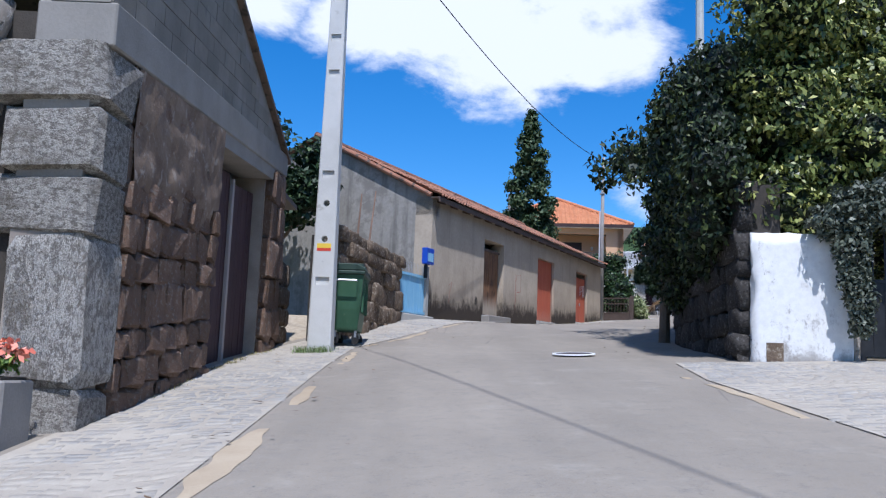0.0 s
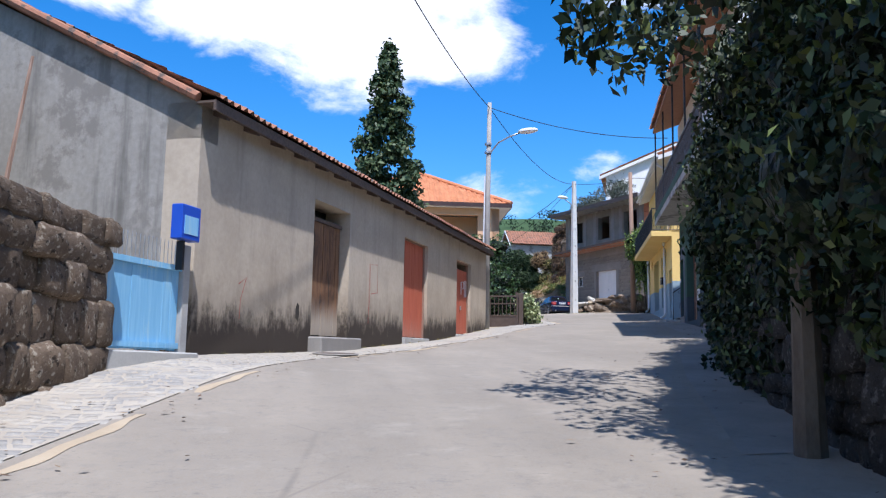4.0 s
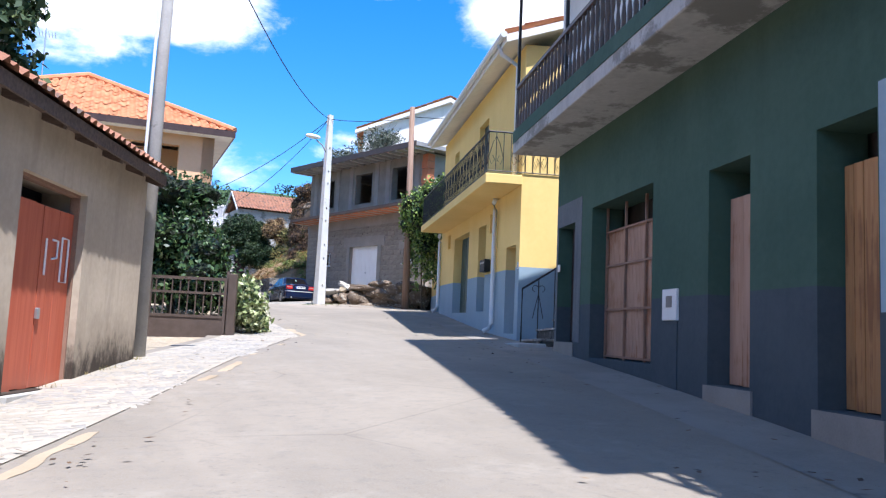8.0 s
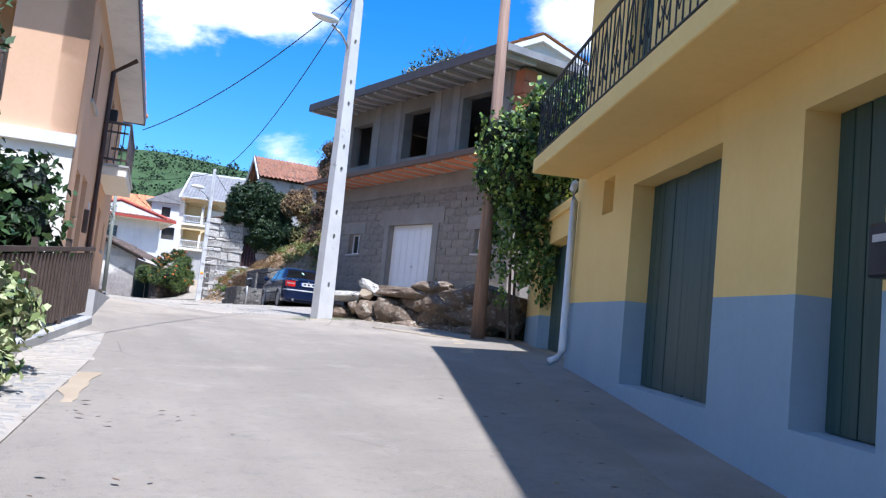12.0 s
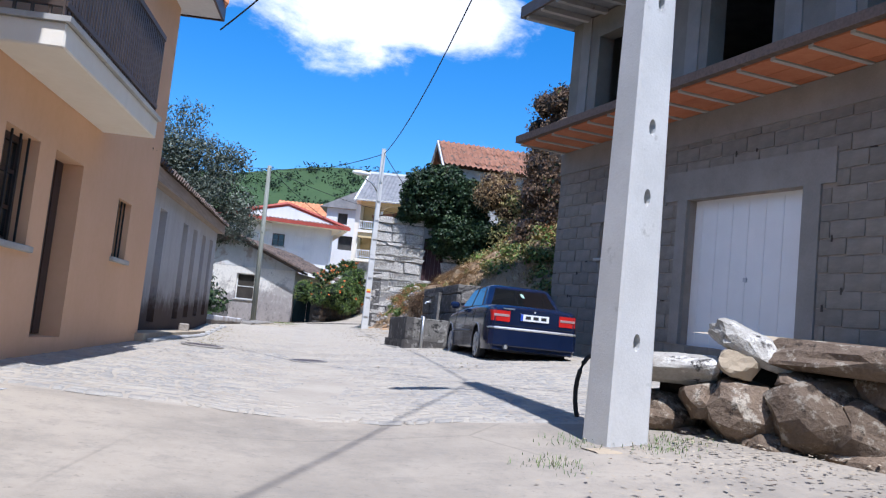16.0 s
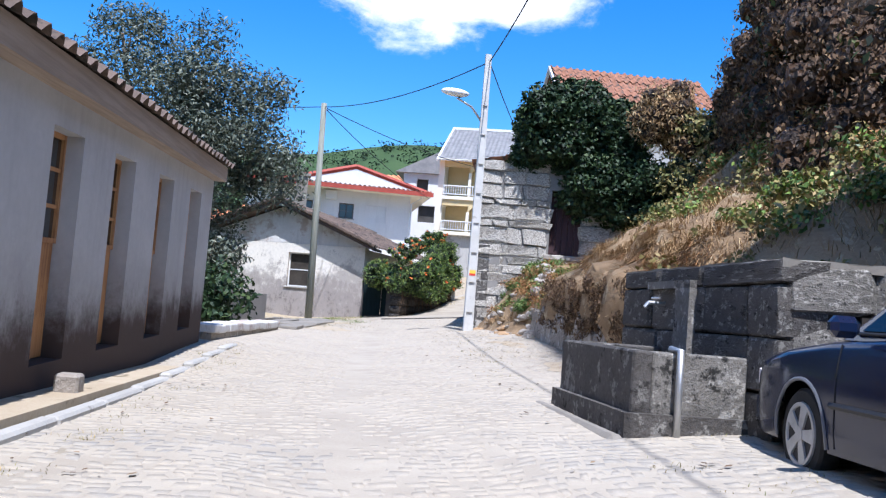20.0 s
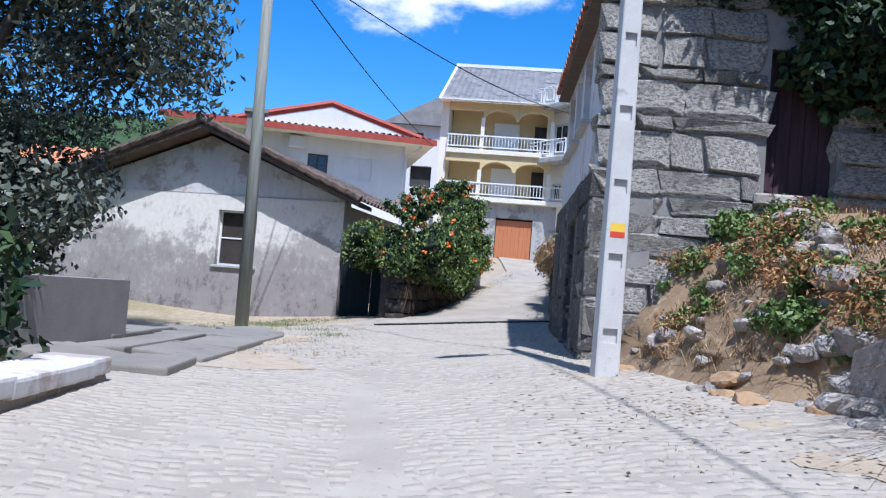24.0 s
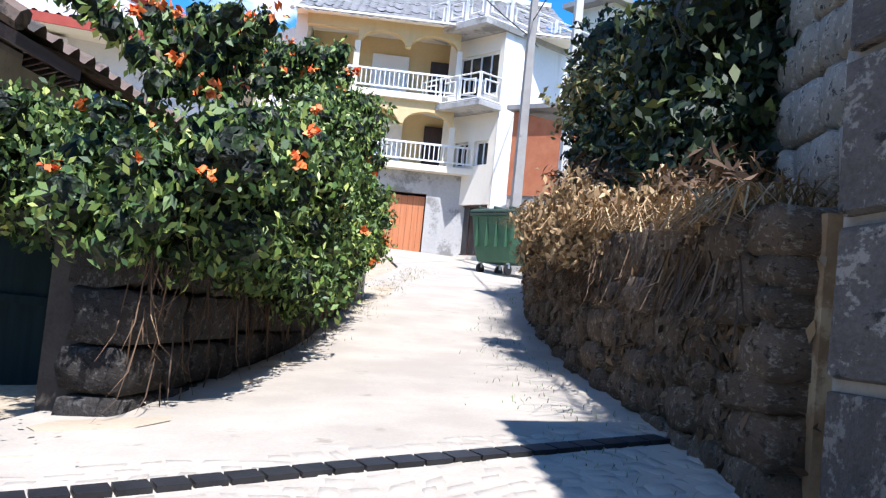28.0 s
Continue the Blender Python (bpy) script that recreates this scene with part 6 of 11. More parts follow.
    part("dark_inside", rise(boxes((a - .1, b + .1, 0.45, 0.5, c - .2, d + .2)), k), M["interior"], ob)
    m = thing("meter_box", "white electricity meter box set in the green wall", "meter box", ob.matrix_world.copy())
    a, b = S(4.97), S(4.62)
    part("case", rise(boxes((a, b, -0.03, 0.01, 4.29, 4.60), bevel=0.006), k), M["garagewhite"], m)
    part("dial_window", rise(boxes((a + .11, b - .10, -0.036, -0.028, 4.42, 4.53)), k), M["lintel"], m)
    part("pipe_cover", rise(boxes((a + .02, b - .02, -0.012, 0.01, 3.6, 4.29)), k), M["greenfoot"], m)
    for i in range(2):
        part("number_plate", rise(boxes((S(8.96) + i * .06, S(8.96) + .045 + i * .06, -0.012, 0.0, 5.02, 5.12)), k), M["plate"], ob, "small white number plate")
    return ob


green_house()


def outer_stair():
    ob = thing("outer_stair", "granite outer stair between the two houses with an iron handrail", "stair", facade(12.35, 36.25, 0.947, -0.321))
    z0 = G(12.4, 36.8)
    for i in range(9):
        x = 0.05 + i * 0.28
        z = z0 + 0.10 + i * 0.185
        part("step", boxes((x, x + 3.2 - i * 0.28, 0.02, 1.28, z - 0.185, z - 0.035)), M["basalt"], ob, "dark stone riser")
        part("tread", boxes((x - 0.03, x + 0.30, 0.0, 1.30, z - 0.035, z), bevel=0.006), M["quoin"], ob)
    part("foot_slab", boxes((-0.35, 0.1, -0.2, 1.4, z0 - 0.2, z0 + 0.02), bevel=0.02), M["concrete"], ob)
    rl = bmesh.new()
    tube(rl, [(0.02, 1.18, z0 + 0.05), (0.02, 1.18, z0 + 0.95), (2.6, 1.18, z0 + 0.95 + 2.58 * 0.66)], 0.018, 7)
    rail = part("handrail", rl, M["iron"], ob)
    for i in range(9):
        x = 0.3 + i * 0.28
        bm = bmesh.new()
        tube(bm, [(x, 1.18, z0 + 0.1 + i * .185), (x, 1.18, z0 + 0.95 + (x - .02) * 0.66)], 0.009, 6)
        part("bar", bm, M["iron"], rail)
        if i % 2 == 0:
            for sgn in (-1, 1):
                bm = bmesh.new()
                h = z0 + 0.78 + (x - .02) * 0.66
                pts = [(x, 1.18, h - 0.08)] + [(x + sgn * (0.055 - 0.055 * math.cos(a)), 1.18, h + 0.055 * math.sin(a)) for a in np.linspace(0, 4.6, 9)]
                tube(bm, pts, 0.006, 4)
                part("scroll", bm, M["iron"], rail)
                bm = bmesh.new()
                tube(bm, [(x, 1.18, h - 0.08), (x + sgn * 0.09, 1.18, h - 0.5)], 0.006, 4)
                part("stay", bm, M["iron"], rail)


outer_stair()


def yellow_house():
    k = -0.036
    Lf = 9.75
    u = Vector((0.321, 0.947))
    fx, fy = 12.93 + u.x * Lf, 37.79 + u.y * Lf
    ob = thing("yellow_house", "yellow house with a blue-grey dado and an iron balcony", "house", facade(fx, fy, -u.x, -u.y))
    S = lambda s: Lf - s
    lift = -k * Lf      # heights are given at the near corner
    Z = lambda z: z + lift
    H = {"d1": (S(1.08), S(0.28), Z(4.16), Z(5.75)), "dB": (S(4.0), S(3.14), Z(4.58), Z(6.41)), "vent": (S(2.76), S(2.34), Z(6.17), Z(6.57)), "dA": (S(7.38), S(5.22), Z(4.56), Z(6.45)), "vent2": (S(8.5), S(8.08), Z(6.27), Z(6.65))}
    bm = bmesh.new()
    holed(bm, 0, Lf, Z(5.335), Z(9.35), 0, 0.4, [(a, b, max(c, Z(5.335)), d) for a, b, c, d in H.values()] + [(S(4.4), S(3.3), Z(7.0), Z(8.75)), (S(7.9), S(7.2), Z(7.0), Z(8.75))])
    part("wall", rise(bm, k), M["yellow"], ob)
    bm = bmesh.new()
    holed(bm, 0, Lf, Z(3.2), Z(5.335), 0, 0.4, [(a, b, c, Z(5.335)) for a, b, c, d in H.values() if c < Z(5)])
    part("dado", rise(bm, k), M["bluefoot"], ob, "blue-grey painted dado")
    # the sunlit side
    part("side_wall", rise(boxes((Lf - 0.4, Lf, 0.4, 8, Z(5.335), Z(9.35))), k), M["yellow"], ob)
    part("side_dado", rise(boxes((Lf - 0.4, Lf, 0.4, 8, Z(3.2), Z(5.335))), k), M["bluefoot"], ob)
    part("far_wall", boxes((0, 0.4, 0.4, 8, 4.0, 9.7)), M["yellow"], ob)
    part("back_wall", boxes((0, Lf, 8, 8.3, 4.0, 9.7)), M["yellow"], ob)
    slab = boxes((S(9.3), S(-0.04), -0.66, 0.0, Z(6.78), Z(6.95)), bevel=0.01)
    part("balcony_slab", rise(slab, k), M["yellow"], ob)
    # scrolled iron railing
    pts = [(S(9.3), -0.62), (S(-0.02), -0.62), (S(-0.02), 3.4)]
    for (xa, ya), (xb, yb) in zip(pts, pts[1:]):
        L = math.hypot(xb - xa, yb - ya)
        fr = bmesh.new()
        z0, z1 = Z(7.0), Z(7.70)
        tube(fr, [(xa, ya, z1 + k * xa), (xb, yb, z1 + k * xb)], 0.018, 6)
        tube(fr, [(xa, ya, z0 + k * xa), (xb, yb, z0 + k * xb)], 0.010, 6)
        rail = part("railing", fr, M["iron"], ob)
        n = int(L / 0.13)
        for i in range(n + 1):
            f = i / n
            x, y = xa + (xb - xa) * f, ya + (yb - ya) * f
            bm = bmesh.new()
            tube(bm, [(x, y, z0 + k * x), (x, y, z1 + k * x)], 0.007, 5)
            part("bar", bm, M["iron"], rail)
            if i % 3 == 1:
                dx, dy = (xb - xa) / L, (yb - ya) / L
                bm = bmesh.new()
                for sg in (-1, 1):
                    line = [(x, y, z0 + .62 + k * x), (x + sg * dx * .06, y + sg * dy * .06, z0 + .5 + k * x), (x + sg * dx * .13, y + sg * dy * .13, z0 + .24 + k * x), (x + sg * dx * .08, y + sg * dy * .08, z0 + .12 + k * x), (x + sg * dx * .02, y + sg * dy * .02, z0 + .2 + k * x), (x + sg * dx * .06, y + sg * dy * .06, z0 + .27 + k * x)]
                    tube(bm, line, 0.006, 4)
                part("scroll", bm, M["iron"], rail)
    # eave
    bm = bmesh.new()
    prism(bm, [(-0.42, Z(9.28)), (-0.42, Z(9.42)), (4.2, Z(11.0)), (8.8, Z(9.42)), (8.8, Z(9.28)), (4.2, Z(10.85))], 0, S(9.95), S(-0.25))
    part("roof_deck", rise(bm, k), M["white"], ob)
    gt = bmesh.new()
    tube(gt, [(S(9.95), -0.47, Z(9.42) + k * S(9.95)), (S(-0.25), -0.47, Z(9.42) + k * S(-.25))], 0.06, 8)
    part("gutter", gt, M["pvc"], ob)
    tiled("roof", S(9.95), S(-0.25), (-0.42, Z(9.45)), (4.2, Z(11.1)), M["tile"], ob, climb=k)
    tiled("back_roof", S(9.95), S(-0.25), (8.8, Z(9.45)), (4.2, Z(11.1)), M["tile"], ob, climb=k)
    # doors, vents, pipes
    for key, mat, rev in (("d1", M["darkdoor"], 0.22), ("dB", M["greendoor"], 0.2), ("dA", M["greendoor"], 0.2)):
        a, b, c, d = H[key]
        if key == "dA":
            planks("door", a + .02, b - .02, c, d, rev, 14, mat, ob, climb=k, piece="panel", thick=0.03, gap=0.004)
        else:
            planks("door", a + .02, b - .02, c, d, rev, 5, mat, ob, climb=k, piece="panel", thick=0.03, gap=0.01)
    for key in ("vent", "vent2"):
        a, b, c, d = H[key]
        part("vent_back", rise(boxes((a - .02, b + .02, 0.14, 0.18, c - .02, d + .02)), k), M["yellow"], ob)
    for a, b in ((S(4.4), S(3.3)), (S(7.9), S(7.2))):
        dd = planks("balcony_door", a + .02, b - .02, Z(7.0), Z(8.75), 0.12, 4, M["greendoor"], ob, climb=k, piece="shutter", thick=0.03, gap=0.01)
    for s, zt in ((1.93, 6.75), (9.6, 6.75)):
        bm = bmesh.new()
        x = S(s)
        ztop = Z(zt) + k * x
        zb = G(12.93 + u.x * s - .06, 37.79 + u.y * s) + 0.12
        tube(bm, [(x + .12, -0.10, ztop), (x, -0.10, ztop - 0.05), (x, -0.07, ztop - 0.2), (x, -0.07, zb + 0.1), (x, -0.12, zb), (x, -0.22, zb - 0.05)], 0.045, 9)
        part("downpipe", bm, M["pvc"], ob, "white plastic downpipe", smooth=True)
    bm = bmesh.new()
    x = S(0.25)
    tube(bm, [(x, -0.47, Z(9.40) + k * x), (x, -0.4, Z(9.2) + k * x), (x, -0.08, Z(9.0) + k * x), (x, -0.08, Z(6.95) + k * x)], 0.045, 9)
    part("downpipe", bm, M["pvc"], ob, smooth=True)
    mb = thing("mail_box", "dark green wall mail box", "mail box", ob.matrix_world.copy())
    a, b = S(3.06), S(2.54)
    part("case", rise(boxes((a, b, -0.13, 0.0, Z(5.38), Z(5.63)), bevel=0.012), k), M["iron"], mb)
    part("flap", rise(boxes((a + .05, b - .05, -0.136, -0.12, Z(5.54), Z(5.575))), k), M["steel"], mb)
    nm = part("number_tile", rise(boxes((S(0.10), S(0.03), -0.012, 0, Z(5.30), Z(5.42))), k), M["plate"], ob)
    for i in range(3):
        part("bar_mark", rise(boxes((S(0.09), S(0.04), -0.016, -0.010, Z(5.32 + i * .035), Z(5.335 + i * .035))), k), M["bluefoot"], nm)
    # outer annex with a second green door, beyond the first corner
    an = thing("yellow_annex", "yellow yard front with a wide dark green door", "house", facade(18.55, 52.6, -0.32, -0.947))
    hs = [(1.25, 3.2, 4.9, 6.95), (4.0, 4.7, 5.0, 6.95)]
    bm = bmesh.new()
    holed(bm, 0.0, 5.1, 5.75, 7.35, 0, 0.4, [(a, b, 5.75, d) for a, b, c, d in hs])
    part("wall", bm, M["yellow"], an)
    bm = bmesh.new()
    holed(bm, 0.0, 5.1, 4.2, 5.75, 0, 0.4, [(a, b, c, 5.75) for a, b, c, d in hs])
    part("dado", bm, M["bluefoot"], an)
    part("arch_band", boxes((-0.05, 5.15, -0.06, 0.45, 7.35, 7.5), bevel=0.01), M["yellow"], an)
    planks("door", 1.27, 3.18, 4.9, 6.93, 0.2, 8, M["greendoor"], an, piece="panel", thick=0.03, gap=0.006)
    part("grille_back", boxes((3.9, 4.8, 0.3, 0.35, 4.9, 7.0)), M["greendoor"], an)
    gr = part("grille", boxes((4.0, 4.7, 0.1, 0.13, 5.0, 5.04), (4.0, 4.7, 0.1, 0.13, 5.8, 5.84), (4.0, 4.7, 0.1, 0.13, 6.9, 6.94)), M["iron"], an)
    for i in range(8):
        part("bar", boxes((4.04 + i * .085, 4.055 + i * .085, 0.105, 0.125, 5.0, 6.9)), M["iron"], gr)
    part("meter_flap", boxes((3.4, 3.75, -0.02, 0.0, 5.55, 6.05), bevel=0.005), M["steel"], an)
    return ob


yellow_house()


def vine():
    ob = thing("grape_vine", "bright green grape vine on the yard corner", "climbing plant", Matrix.Identity(4))
    blobs = lumps((17.6, 50.7, 8.6, 0.75, 1.2, 1.1), 34, 5, (.3, .52)) + lumps((17.8, 51.6, 8.1, 0.65, 0.6, 1.3), 26, 6, (.3, .5))
    rv = random.Random(12)
    hang = []
    for i in range(20):
        x, y, low = 17.75 + rv.uniform(-.4, .7), rv.uniform(50.9, 52.4), rv.uniform(5.8, 7.2)
        for j in range(6):
            hang.append((x + rv.uniform(-.06, .06), y + rv.uniform(-.06, .06), low + (8.2 - low) * j / 5, .14, .14, .22))
    foliage("leaves", blobs, 30000, 0.085, 31, M["vine"], ob, shell=0.45, droop=0.7, slim=0.85, core=0.8)
    foliage("hanging_growth", hang, 7000, 0.08, 32, M["vine"], ob, shell=0.3, droop=0.9, slim=0.85)
    for i in range(2):
        bm = bmesh.new()
        tube(bm, [(18.2 + i * .12, 52.55, 4.9), (18.1 + i * .1, 52.5, 6.2), (17.8 + i * .15, 52.1, 7.8)], 0.035, 6, taper=0.02)
        part("stem", bm, M["bark"], ob)
    p = thing("wooden_pole", "rusty brown timber pole at the yard corner", "utility pole", Matrix.Translation((17.3, 52.0, 5.0)))
    bm = bmesh.new()
    tube(bm, [(0, 0, -0.2), (-0.1, 0, 7.2)], 0.13, 9, taper=0.09)
    part("shaft", bm, M["wood"], p, smooth=True)


vine()


# ---- the fence, hedge and orange house
def yard_fence():
    g = thing("yard_gate", "brown iron double gate with a solid lower panel", "gate", facade(5.95, 41.55, 2.6 / 2.84, -1.15 / 2.84))
    z = 3.85
    for i, (a, b) in enumerate(((0.03, 1.40), (1.44, 2.80))):
        lf = part("leaf", boxes((a, a + .05, 0, .05, z, z + 1.08), (b - .05, b, 0, .05, z, z + 1.08), (a + .05, b - .05, 0, .05, z, z + .05), (a + .05, b - .05, 0, .05, z + .36, z + .41), (a + .05, b - .05, 0, .05, z + 0.78, z + .82), (a + .05, b - .05, 0, .05, z + 1.03, z + 1.08)), M["ironbrown"], g)
        part("panel", boxes((a + .05, b - .05, .015, .03, z + .05, z + .36)), M["ironbrown"], lf)
        for j in range(9):
            x = a + 0.12 + j * 0.14
            part("bar", boxes((x - .01, x + .01, .015, .035, z + .41, z + 1.03)), M["ironbrown"], lf)
    part("post", boxes((2.82, 2.97, -.03, .12, z - .2, z + 1.16), bevel=0.01), M["ironbrown"], g)
    dx, dy = 10.85 - 8.62, 50.1 - 40.5
    L = math.hypot(dx, dy)
    f = thing("yard_fence", "brown sheet-metal fence on a low cement kerb", "fence", facade(8.62, 40.5, dx / L, dy / L))
    part("kerb", rise(boxes((0, L, -0.05, 0.2, 3.3, 4.05), bevel=0.02), 0.092), M["concrete"], f)
    n = 7
    for i in range(n):
        a, b = L * i / n, L * (i + 1) / n
        pn = part("panel", rise(boxes((a + .05, b - .02, 0.05, 0.065, 4.10, 4.86)), 0.092), M["ironbrown"], f)
        part("post", rise(boxes((a, a + .05, 0.03, 0.09, 4.0, 5.02)), 0.092), M["ironbrown"], f)
        part("top_rail", rise(boxes((a + .05, b, 0.035, 0.085, 4.88, 4.93)), 0.092), M["ironbrown"], f)
        for j in range(9):
            x = a + .1 + (b - a - .12) * j / 9
            part("rib", rise(boxes((x, x + .02, 0.03, 0.05, 4.1, 4.86)), 0.092), M["ironbrown"], pn)
    s = thing("variegated_shrub", "pale variegated shrub at the foot of the fence", "shrub", Matrix.Identity(4))
    bl = []
    rng = random.Random(8)
    for i in range(30):
        q = rng.random() ** 1.5
        x, y = 8.85 + 1.1 * q, 40.5 + 5.6 * q
        bl.append((x + rng.uniform(-.1, .35), y, G(x, y) + rng.uniform(0.1, 0.85), .25, .32, .25))
    foliage("leaves", bl, 5200, 0.10, 44, M["paleleaf"], s, shell=0.4)
    foliage("inner_leaves", bl, 1500, 0.10, 45, M["hedge"], s, shell=0.1)
    h = tree("hedge_tree", "dense rounded dark green hedge tree behind the fence", 8.7, 46.9, 4.2, lumps((8.5, 46.6, 6.0, 1.25, 1.5, 1.9), 40, 6, (.4, .7)) + lumps((9.2, 45.0, 5.4, .8, 1.2, 1.0), 14, 7, (.35, .55)) + lumps((9.3, 48.6, 6.0, .9, 1.2, 1.3), 14, 9, (.35, .6)), 17000, 0.13, M["hedge"], 0.12, 6, shell=0.7, core=0.75)


yard_fence()


def orange_house():
    ob = thing("orange_house", "peach two-storey house with balconies and a hipped tile roof", "house", facade(10.81, 55.46, 0.1, 0.995))
    k = 0.0
    s0, s1 = -4.35, 5.78
    H = [(-0.05, 0.58, 6.27, 7.16), (0.82, 1.55, 6.32, 7.18), (1.94, 2.74, 5.58, 7.20), (4.1, 4.66, 6.45, 7.10), (-2.35, -1.45, 5.35, 7.2), (-3.5, -2.8, 5.35, 7.1)]
    U = [(1.6, 2.3, 7.95, 9.4), (3.75, 4.15, 8.55, 9.1), (-2.9, -2.0, 8.3, 9.4)]
    bm = bmesh.new()
    holed(bm, s0, s1, 4.5, 9.9, 0, 0.35, H + U)
    part("front_wall", bm, M["peach"], ob)
    part("far_wall", boxes((s1 - .35, s1, 0.35, 7.3, 4.5, 9.9)), M["peach"], ob)
    part("back_wall", boxes((s0, s1, 7.3, 7.6, 4.0, 9.9)), M["peach"], ob)
    # the end with the loggia, seen on the way up
    bm = bmesh.new()
    holed(bm, 0.0, 7.3, 4.0, 9.9, s0, s0 + 0.3, [(1.0, 6.4, 7.75, 9.55), (2.6, 3.4, 4.5, 6.4)], along=1)
    part("end_wall", bm, M["peach"], ob)
    part("end_lower", boxes((s0 - 0.02, s0, 0.0, 7.3, 4.0, 7.25)), M["cream"], ob, "cream ground-floor front")
    part("end_band", boxes((s0 - 0.10, s0 + .05, -0.02, 7.32, 7.25, 7.42), (s0 - .06, s0, -0.01, 7.31, 5.55, 5.66)), M["white"], ob)
    part("loggia_back", boxes((s0 + 1.5, s0 + 1.6, 0.9, 6.5, 7.4, 9.7)), M["peach"], ob)
    part("loggia_floor", boxes((s0 + .05, s0 + 1.5, 0.9, 6.5, 7.4, 7.6)), M["concrete"], ob)
    part("loggia_door", boxes((s0 + 1.44, s0 + 1.5, 2.3, 4.2, 7.6, 9.25)), M["darkdoor"], ob)
    for y in (1.7, 4.9):
        part("wall_lamp", boxes((s0 + 1.38, s0 + 1.5, y - .06, y + .06, 8.8, 9.0), bevel=0.02), M["lampglass"], ob)
    fr = part("loggia_rail", boxes((s0 + .12, s0 + .16, 1.0, 6.4, 8.45, 8.5), (s0 + .12, s0 + .16, 1.0, 6.4, 7.75, 7.79)), M["ironbrown"], ob)
    for i in range(36):
        part("bar", boxes((s0 + .13, s0 + .15, 1.08 + i * .15, 1.1 + i * .15, 7.78, 8.46)), M["ironbrown"], fr)
    for a, b, c, d in H + U:
        part("dark_inside", boxes((a - .05, b + .05, 0.30, 0.34, c - .05, d + .05)), M["interior"], ob)
        if d - c > 1.3:
            planks("door", a + .02, b - .02, c, d, 0.18, 4, M["darkdoor"], ob, piece="panel", gap=0.01)
        else:
            sh = window(ob, a, b, c, d, 0.14, M["darkdoor"], bars=1, cross=2)
            for j in range(4):
                part("grille_bar", boxes((a + (b - a) * (j + .5) / 4 - .008, a + (b - a) * (j + .5) / 4 + .008, 0.05, 0.066, c, d)), M["iron"], sh)
    # balcony on the front
    b0, b1 = 0.25, 3.15
    part("balcony_slab", boxes((b0, b1, -0.52, 0.0, 7.62, 7.80), bevel=0.012), M["cream"], ob)
    part("slab_nosing", boxes((b0 - .03, b1 + .03, -0.55, 0.0, 7.80, 7.84)), M["concrete"], ob)
    fr = part("balcony_rail", boxes((b0 + .02, b1 - .02, -0.50, -0.46, 8.62, 8.67), (b0 + .02, b1 - .02, -0.50, -0.46, 7.92, 7.96), (b0 + .02, b0 + .06, -0.46, 0, 8.62, 8.67), (b0 + .02, b0 + .06, -0.46, 0, 8.45, 8.48), (b0 + .02, b0 + .06, -0.46, 0, 7.92, 7.96), (b1 - .06, b1 - .02, -0.46, 0, 8.62, 8.67)), M["ironbrown"], ob)
    n = 40
    for i in range(n + 1):
        x = b0 + .03 + (b1 - b0 - .06) * i / n
        part("bar", boxes((x - .022, x + .022, -0.488, -0.472, 7.84, 8.64)), M["ironbrown"], fr)
    for i in range(4):
        y = -0.38 + i * 0.12
        part("bar", boxes((b0 + .03, b0 + .05, y - .01, y + .01, 7.84, 8.64)), M["ironbrown"], fr)
    bm = bmesh.new()
    tube(bm, [(-0.14, -0.06, 5.3), (-0.14, -0.06, 9.5), (-0.14, -0.45, 9.8)], 0.045, 8)
    part("downpipe", bm, M["brownpipe"], ob)
    part("lantern", boxes((0.75, 0.9, -0.18, -0.02, 8.75, 9.0), bevel=0.02), M["iron"], ob)
    part("number_tile", boxes((-0.62, -0.50, -0.015, 0.0, 6.75, 6.95)), M["plate"], ob)
    part("mail_slot", boxes((-1.30, -1.14, -0.08, 0.0, 6.35, 6.75), bevel=0.01), M["ironbrown"], ob)
    part("door_apron", boxes((s0, s1, -0.55, 0.0, 4.9, 5.32)), M["concrete"], ob)
    # roof: eave plate and four hips
    e0, e1, f0, f1 = s0 - 0.5, s1 + 0.2, -0.5, 8.0
    zt = 10.02
    part("eave_plate", boxes((e0, e1, f0, f1, 9.88, 10.00)), M["white"], ob, "white boxed eave")
    part("fascia", boxes((e0 - .03, e1 + .03, f0 - .03, f0, 9.86, 10.06), (e0 - .03, e0, f0, f1, 9.86, 10.06), (e1, e1 + .03, f0, f1, 9.86, 10.06)), M["brownpipe"], ob)
    ap = 12.35
    mid = (f0 + f1) / 2
    hx = 4.6
    tiled("roof", e0, e1, (f0, zt), (mid, ap), M["tile"], ob, hip0=hx, hip1=hx, pitch=0.25)
    tiled("back_roof", e0, e1, (f1, zt), (mid, ap), M["tile"], ob, hip0=hx, hip1=hx, pitch=0.25)
    half = (f1 - f0) / 2
    tiled("end_roof", f0, f1, (e0, zt), (e0 + hx, ap), M["tile"], ob, hip0=half, hip1=half, pitch=0.25, swap=True)
    tiled("end_roof", f0, f1, (e1, zt), (e1 - hx, ap), M["tile"], ob, hip0=half, hip1=half, pitch=0.25, swap=True)
    for a, b in (((e0, f0, zt), (e0 + hx, mid, ap)), ((e1, f0, zt), (e1 - hx, mid, ap)), ((e0, f1, zt), (e0 + hx, mid, ap)), ((e0 + hx, mid, ap), (e1 - hx, mid, ap))):
        bm = bmesh.new()
        tube(bm, [(a[0], a[1], a[2] + .06), (b[0], b[1], b[2] + .06)], 0.10, 8)
        part("hip_tile", bm, M["tile"], ob)
